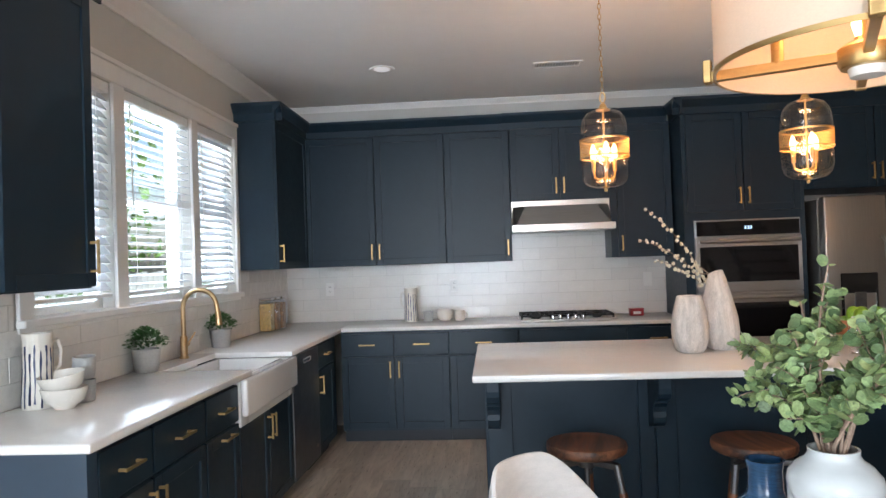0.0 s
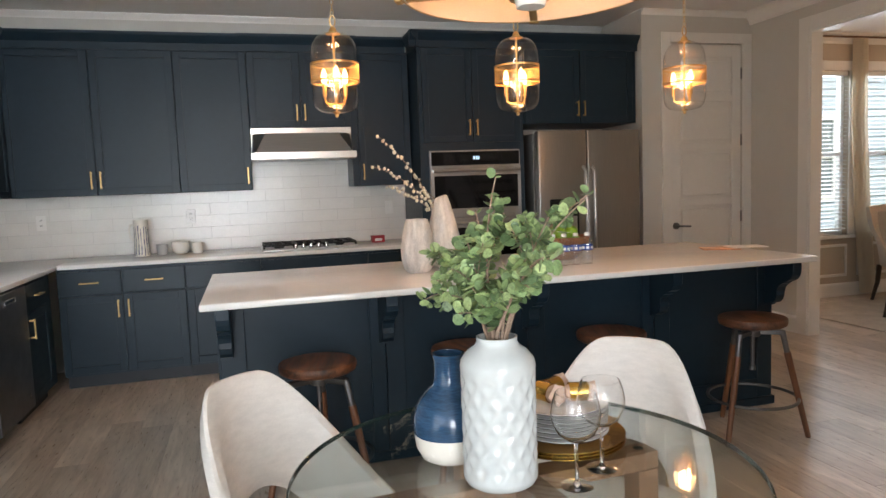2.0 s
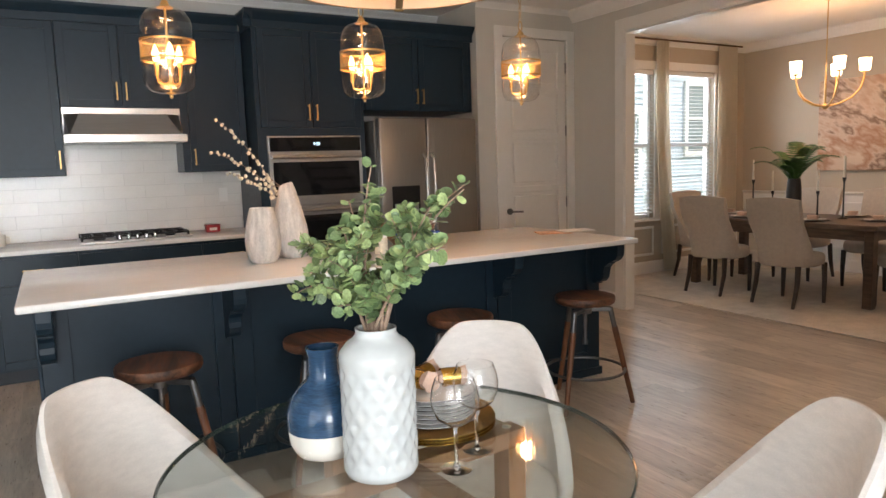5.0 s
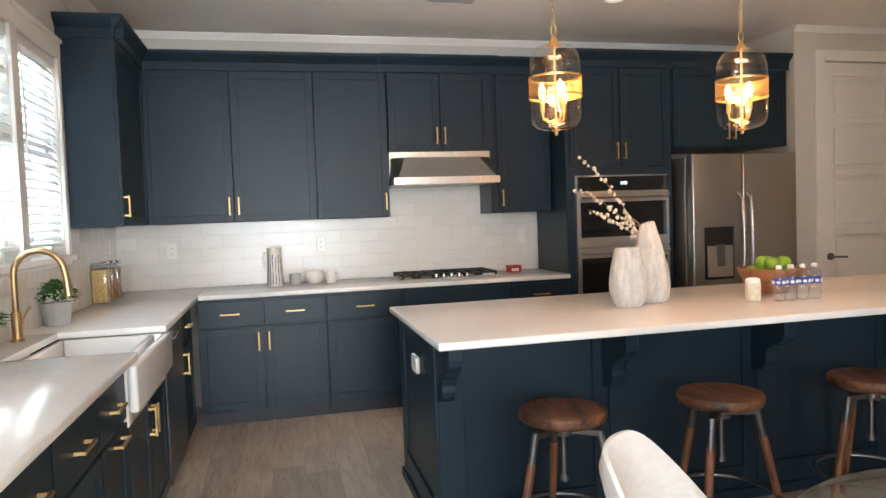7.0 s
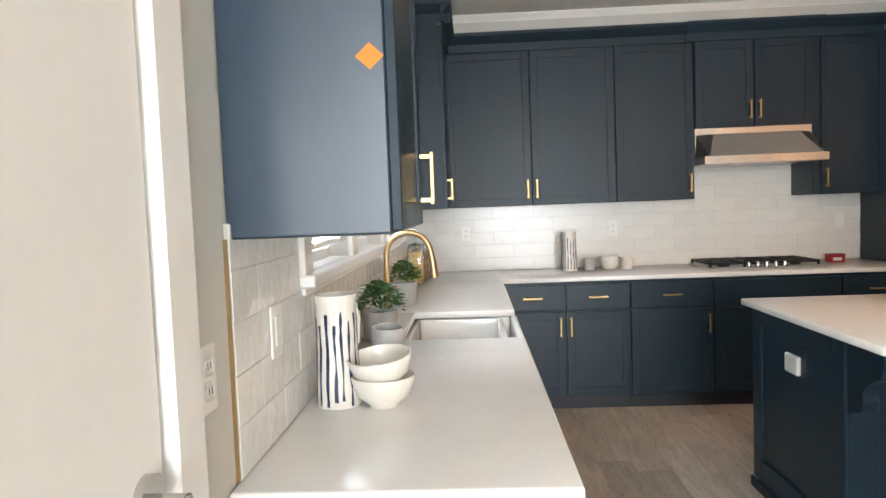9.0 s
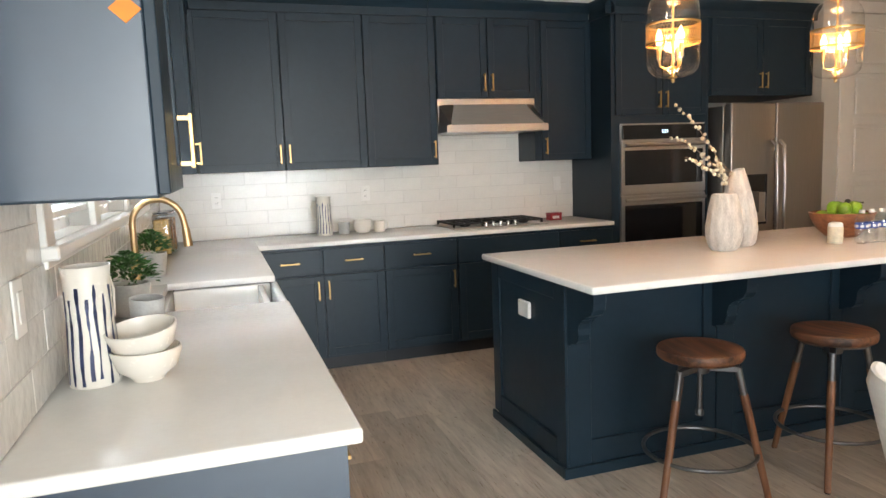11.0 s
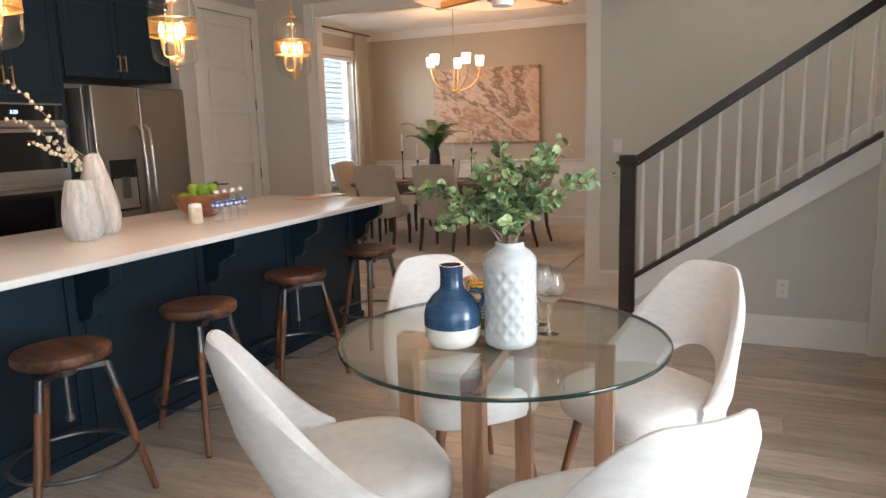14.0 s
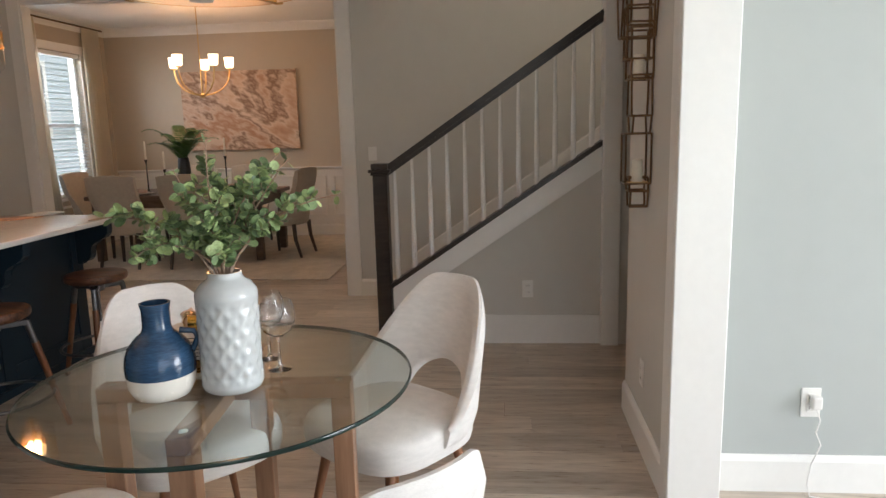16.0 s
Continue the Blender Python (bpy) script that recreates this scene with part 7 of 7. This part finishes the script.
def tree(m, h, seed, label):
    rg = random.Random(seed)
    ob = thing("tree", m, label, "tree", "garden trees")
    bm = B()
    tube(bm, [(0, 0, 0), (0.05, 0.02, h * 0.3), (0, 0.06, h * 0.62), (0.03, 0, h * 0.85)], [0.13, 0.10, 0.06, 0.02], 8)
    part("trunk", bm, BARK, ob, smooth=True)
    ends = []
    bm = B()
    for k in range(9):
        a, z = rg.uniform(0, 6.28), h * rg.uniform(0.3, 0.75)
        r = h * rg.uniform(0.18, 0.32)
        tip = Vector((r * math.cos(a), r * math.sin(a), z + h * rg.uniform(0.08, 0.25)))
        tube(bm, [(0, 0, z), tip * 0.5 + Vector((0, 0, z * 0.55)), tip], [0.045, 0.03, 0.01], 5)
        ends.append(tip)
    ends.append(Vector((0, 0, h * 0.92)))
    part("limbs", bm, BARK, ob)
    bm = B()
    for k in range(2600):
        e = rg.choice(ends)
        s = h * 0.13
        c = e + Vector((rg.gauss(0, s), rg.gauss(0, s), rg.gauss(0, s * 0.8)))
        d = Vector((rg.gauss(0, 1), rg.gauss(0, 1), rg.gauss(0, 1))).normalized()
        q = d.orthogonal().normalized()
        w = rg.uniform(0.05, 0.11)
        v = [bm.verts.new(c + x) for x in (d * w, q * w * 0.55, -d * w, -q * w * 0.55)]
        bm.faces.new(v)
    tagged(part("crown", bm, TREELEAF, ob, "leafy green crown"), kind="stuff")
    return ob


tree((-6.0, 6.2, -0.36), 5.2, 1, "leafy tree outside the kitchen windows")
tree((-7.5, 9.3, -0.36), 6.0, 2, "leafy tree outside the kitchen windows")
tree((-5.2, 8.0, -0.36), 3.6, 3, "low leafy tree outside the kitchen windows")
tree((21.6, 11.6, -0.36), 5.4, 4, "leafy tree outside the dining windows")
tree((20.8, 14.4, -0.36), 6.4, 5, "leafy tree outside the dining windows")
tree((7.2, 14.8, -0.36), 6.0, 6, "leafy tree outside the dining windows")

nh = thing("neighbour_house", (9.0, 10.6, -0.36), "blue grey clapboard house with white windows next door", "house")
bm = B()
box(bm, 0, 9.6, 0, 7, 0, 6.0)
part("wall", bm, SIDING, nh)
for k in range(46):
    bm = B()
    prism(bm, [(-0.022, 0.0), (-0.001, 0.125), (0.0, 0.125), (0.0, 0.0)], 0, 0.0, 9.6)
    part("clapboard", bm, SIDING, nh, m=pose(0, -0.001, 0.1 + k * 0.127))
bm = B()
prism(bm, [(-0.4, 5.9), (3.5, 8.2), (7.4, 5.9)], 0, -0.3, 9.9)
part("roof", bm, ROOFING, nh)
for x, z in ((1.2, 1.3), (3.6, 1.9), (6.2, 1.3), (8.2, 1.6), (1.2, 4.0), (3.6, 4.0), (6.2, 4.0)):
    bm = B()
    for x0, x1, z0, z1 in ((-0.1, 0, -0.1, 1.5), (0.9, 1.0, -0.1, 1.5), (0, 0.9, -0.1, 0), (0, 0.9, 1.4, 1.5), (0, 0.9, 0.68, 0.74)):
        box(bm, x0, x1, -0.06, 0.0, z0, z1)
    w = part("window", bm, VINYL, nh, m=pose(x, -0.02, z))
    bm = B()
    box(bm, 0, 0.9, -0.025, -0.02, 0, 1.4)
    part("pane", bm, HOUSEPANE, w)
nh2 = thing("garden_fence", (-4.6, 0.6, -0.35), "white board fence beyond the kitchen windows", "fence")
for k in range(60):
    bm = B()
    box(bm, 0, 0.02, k * 0.16, k * 0.16 + 0.145, 0, 1.75 + 0.01 * (k % 3), 0.004)
    part("board", bm, VINYL, nh2)

# ---- floor ----
bm = B()
box(bm, XW - 0.16, XD + 0.16, -5.16, YB + 0.16, -0.20, -0.008)
floor = structure("floor", bm, SUBFLOOR, "grey brown wood plank floor", "floor")
PW, PL = 0.181, 1.22
bm = B()
box(bm, -PW / 2 + 0.0005, PW / 2 - 0.0005, -PL / 2 + 0.0005, PL / 2 - 0.0005, -0.008, 0, 0.0008)
plank_mesh = mesh_of(bm, "plank", PLANK)
rest, done, step = B(), 0, 0
rng = random.Random(4)
for i in range(int((XD - XW) / PW) + 1):
    x = XW + PW * (i + 0.5)
    off = rng.random() * PL
    for j in range(-1, 10):
        y = -5.0 + off + PL * (j + 0.5)
        if y - PL / 2 > YB or y + PL / 2 < -5.1 or x > XD:
            continue
        near = -1.4 < x < 4.9 and -0.6 < y < 5.9
        if near and done < 300:
            done += 1
            part("plank", plank_mesh, None, floor, m=pose(x, y, 0))
        else:
            box(rest, x - PW / 2 + 0.0008, x + PW / 2 - 0.0008, y - PL / 2 + 0.0008, min(y + PL / 2 - 0.0008, YB + 0.1), -0.008, 0)
tagged(part("plank_field", rest, PLANKREST, floor), kind="stuff")

# ---- backsplash ----
TW, TH, G = 0.302, 0.0985, 0.0022
tiles = {}


def tile_mesh(w, h, material):
    key = (round(w, 3), round(h, 3), material.name)
    if key not in tiles:
        bm = B()
        box(bm, 0, key[0], -0.008, 0, 0, key[1], 0.0016, 2)
        tiles[key] = mesh_of(bm, "tile", material)
    return tiles[key]


def tile_field(name, m, length, z0, z1, blocked, label, material=TILE):
    """Running bond of glazed tiles on a thin grout bed; blocked(x, z): no tile there."""
    bed = thing(name, m, label, "backsplash")
    tagged(bed, kind="structure")
    bm = B()
    xs, row, z = [], 0, z0
    while z < z1 - 0.01:
        h = min(TH, z1 - z)
        x = -(row % 2) * TW / 2
        while x < length:
            a, b = max(x, 0), min(x + TW, length)
            if b - a > 0.03:
                for c, d in blocked(a, b, z, z + h):
                    if d - c > 0.012:
                        part("tile", tile_mesh(d - c - G, h - G, material), None, bed, m=pose(c + G / 2, -0.002, z + G / 2, rng.uniform(-.35, .35), 0, rng.uniform(-.25, .25)))
                        box(bm, c, d, -0.0080, -0.0005, z, z + h)
            x += TW
        z += TH
        row += 1
    part("grout", bm, GROUT, bed)
    return bed


def north_block(a, b, z0, z1):
    top = z0 + TH * 0.4
    if top > 1.41:
        a, b = max(a, 0.556 - XW), min(b, 1.40 - XW)
    return [(a, b)] if b > a else []


def west_block(a, b, z0, z1):
    if z1 > WZ0 - 0.02:
        out = []
        if a < 2.69 - 2.205:
            out.append((a, min(b, 2.69 - 2.205)))
        if b > 5.03 - 2.205:
            out.append((max(a, 5.03 - 2.205), b))
        return out
    return [(a, b)]


tile_field("backsplash_north", (XW, YB, 0), 1.87 - XW, ZT1 + 0.001, 1.64, north_block, "glossy white subway tile backsplash")
tile_field("backsplash_west", (XW, 2.205, 0, 0, 0, 90), YB - 0.012 - 2.205, ZT1 + 0.001, 1.40, west_block, "glossy hand glazed white tile backsplash", TILEW)
bm = B()
box(bm, XW, XW + 0.0075, 2.199, 2.203, ZT1, 1.372)
structure("tile_edge_trim", bm, CHAMPAGNE, "brass tile edging strip", "trim")
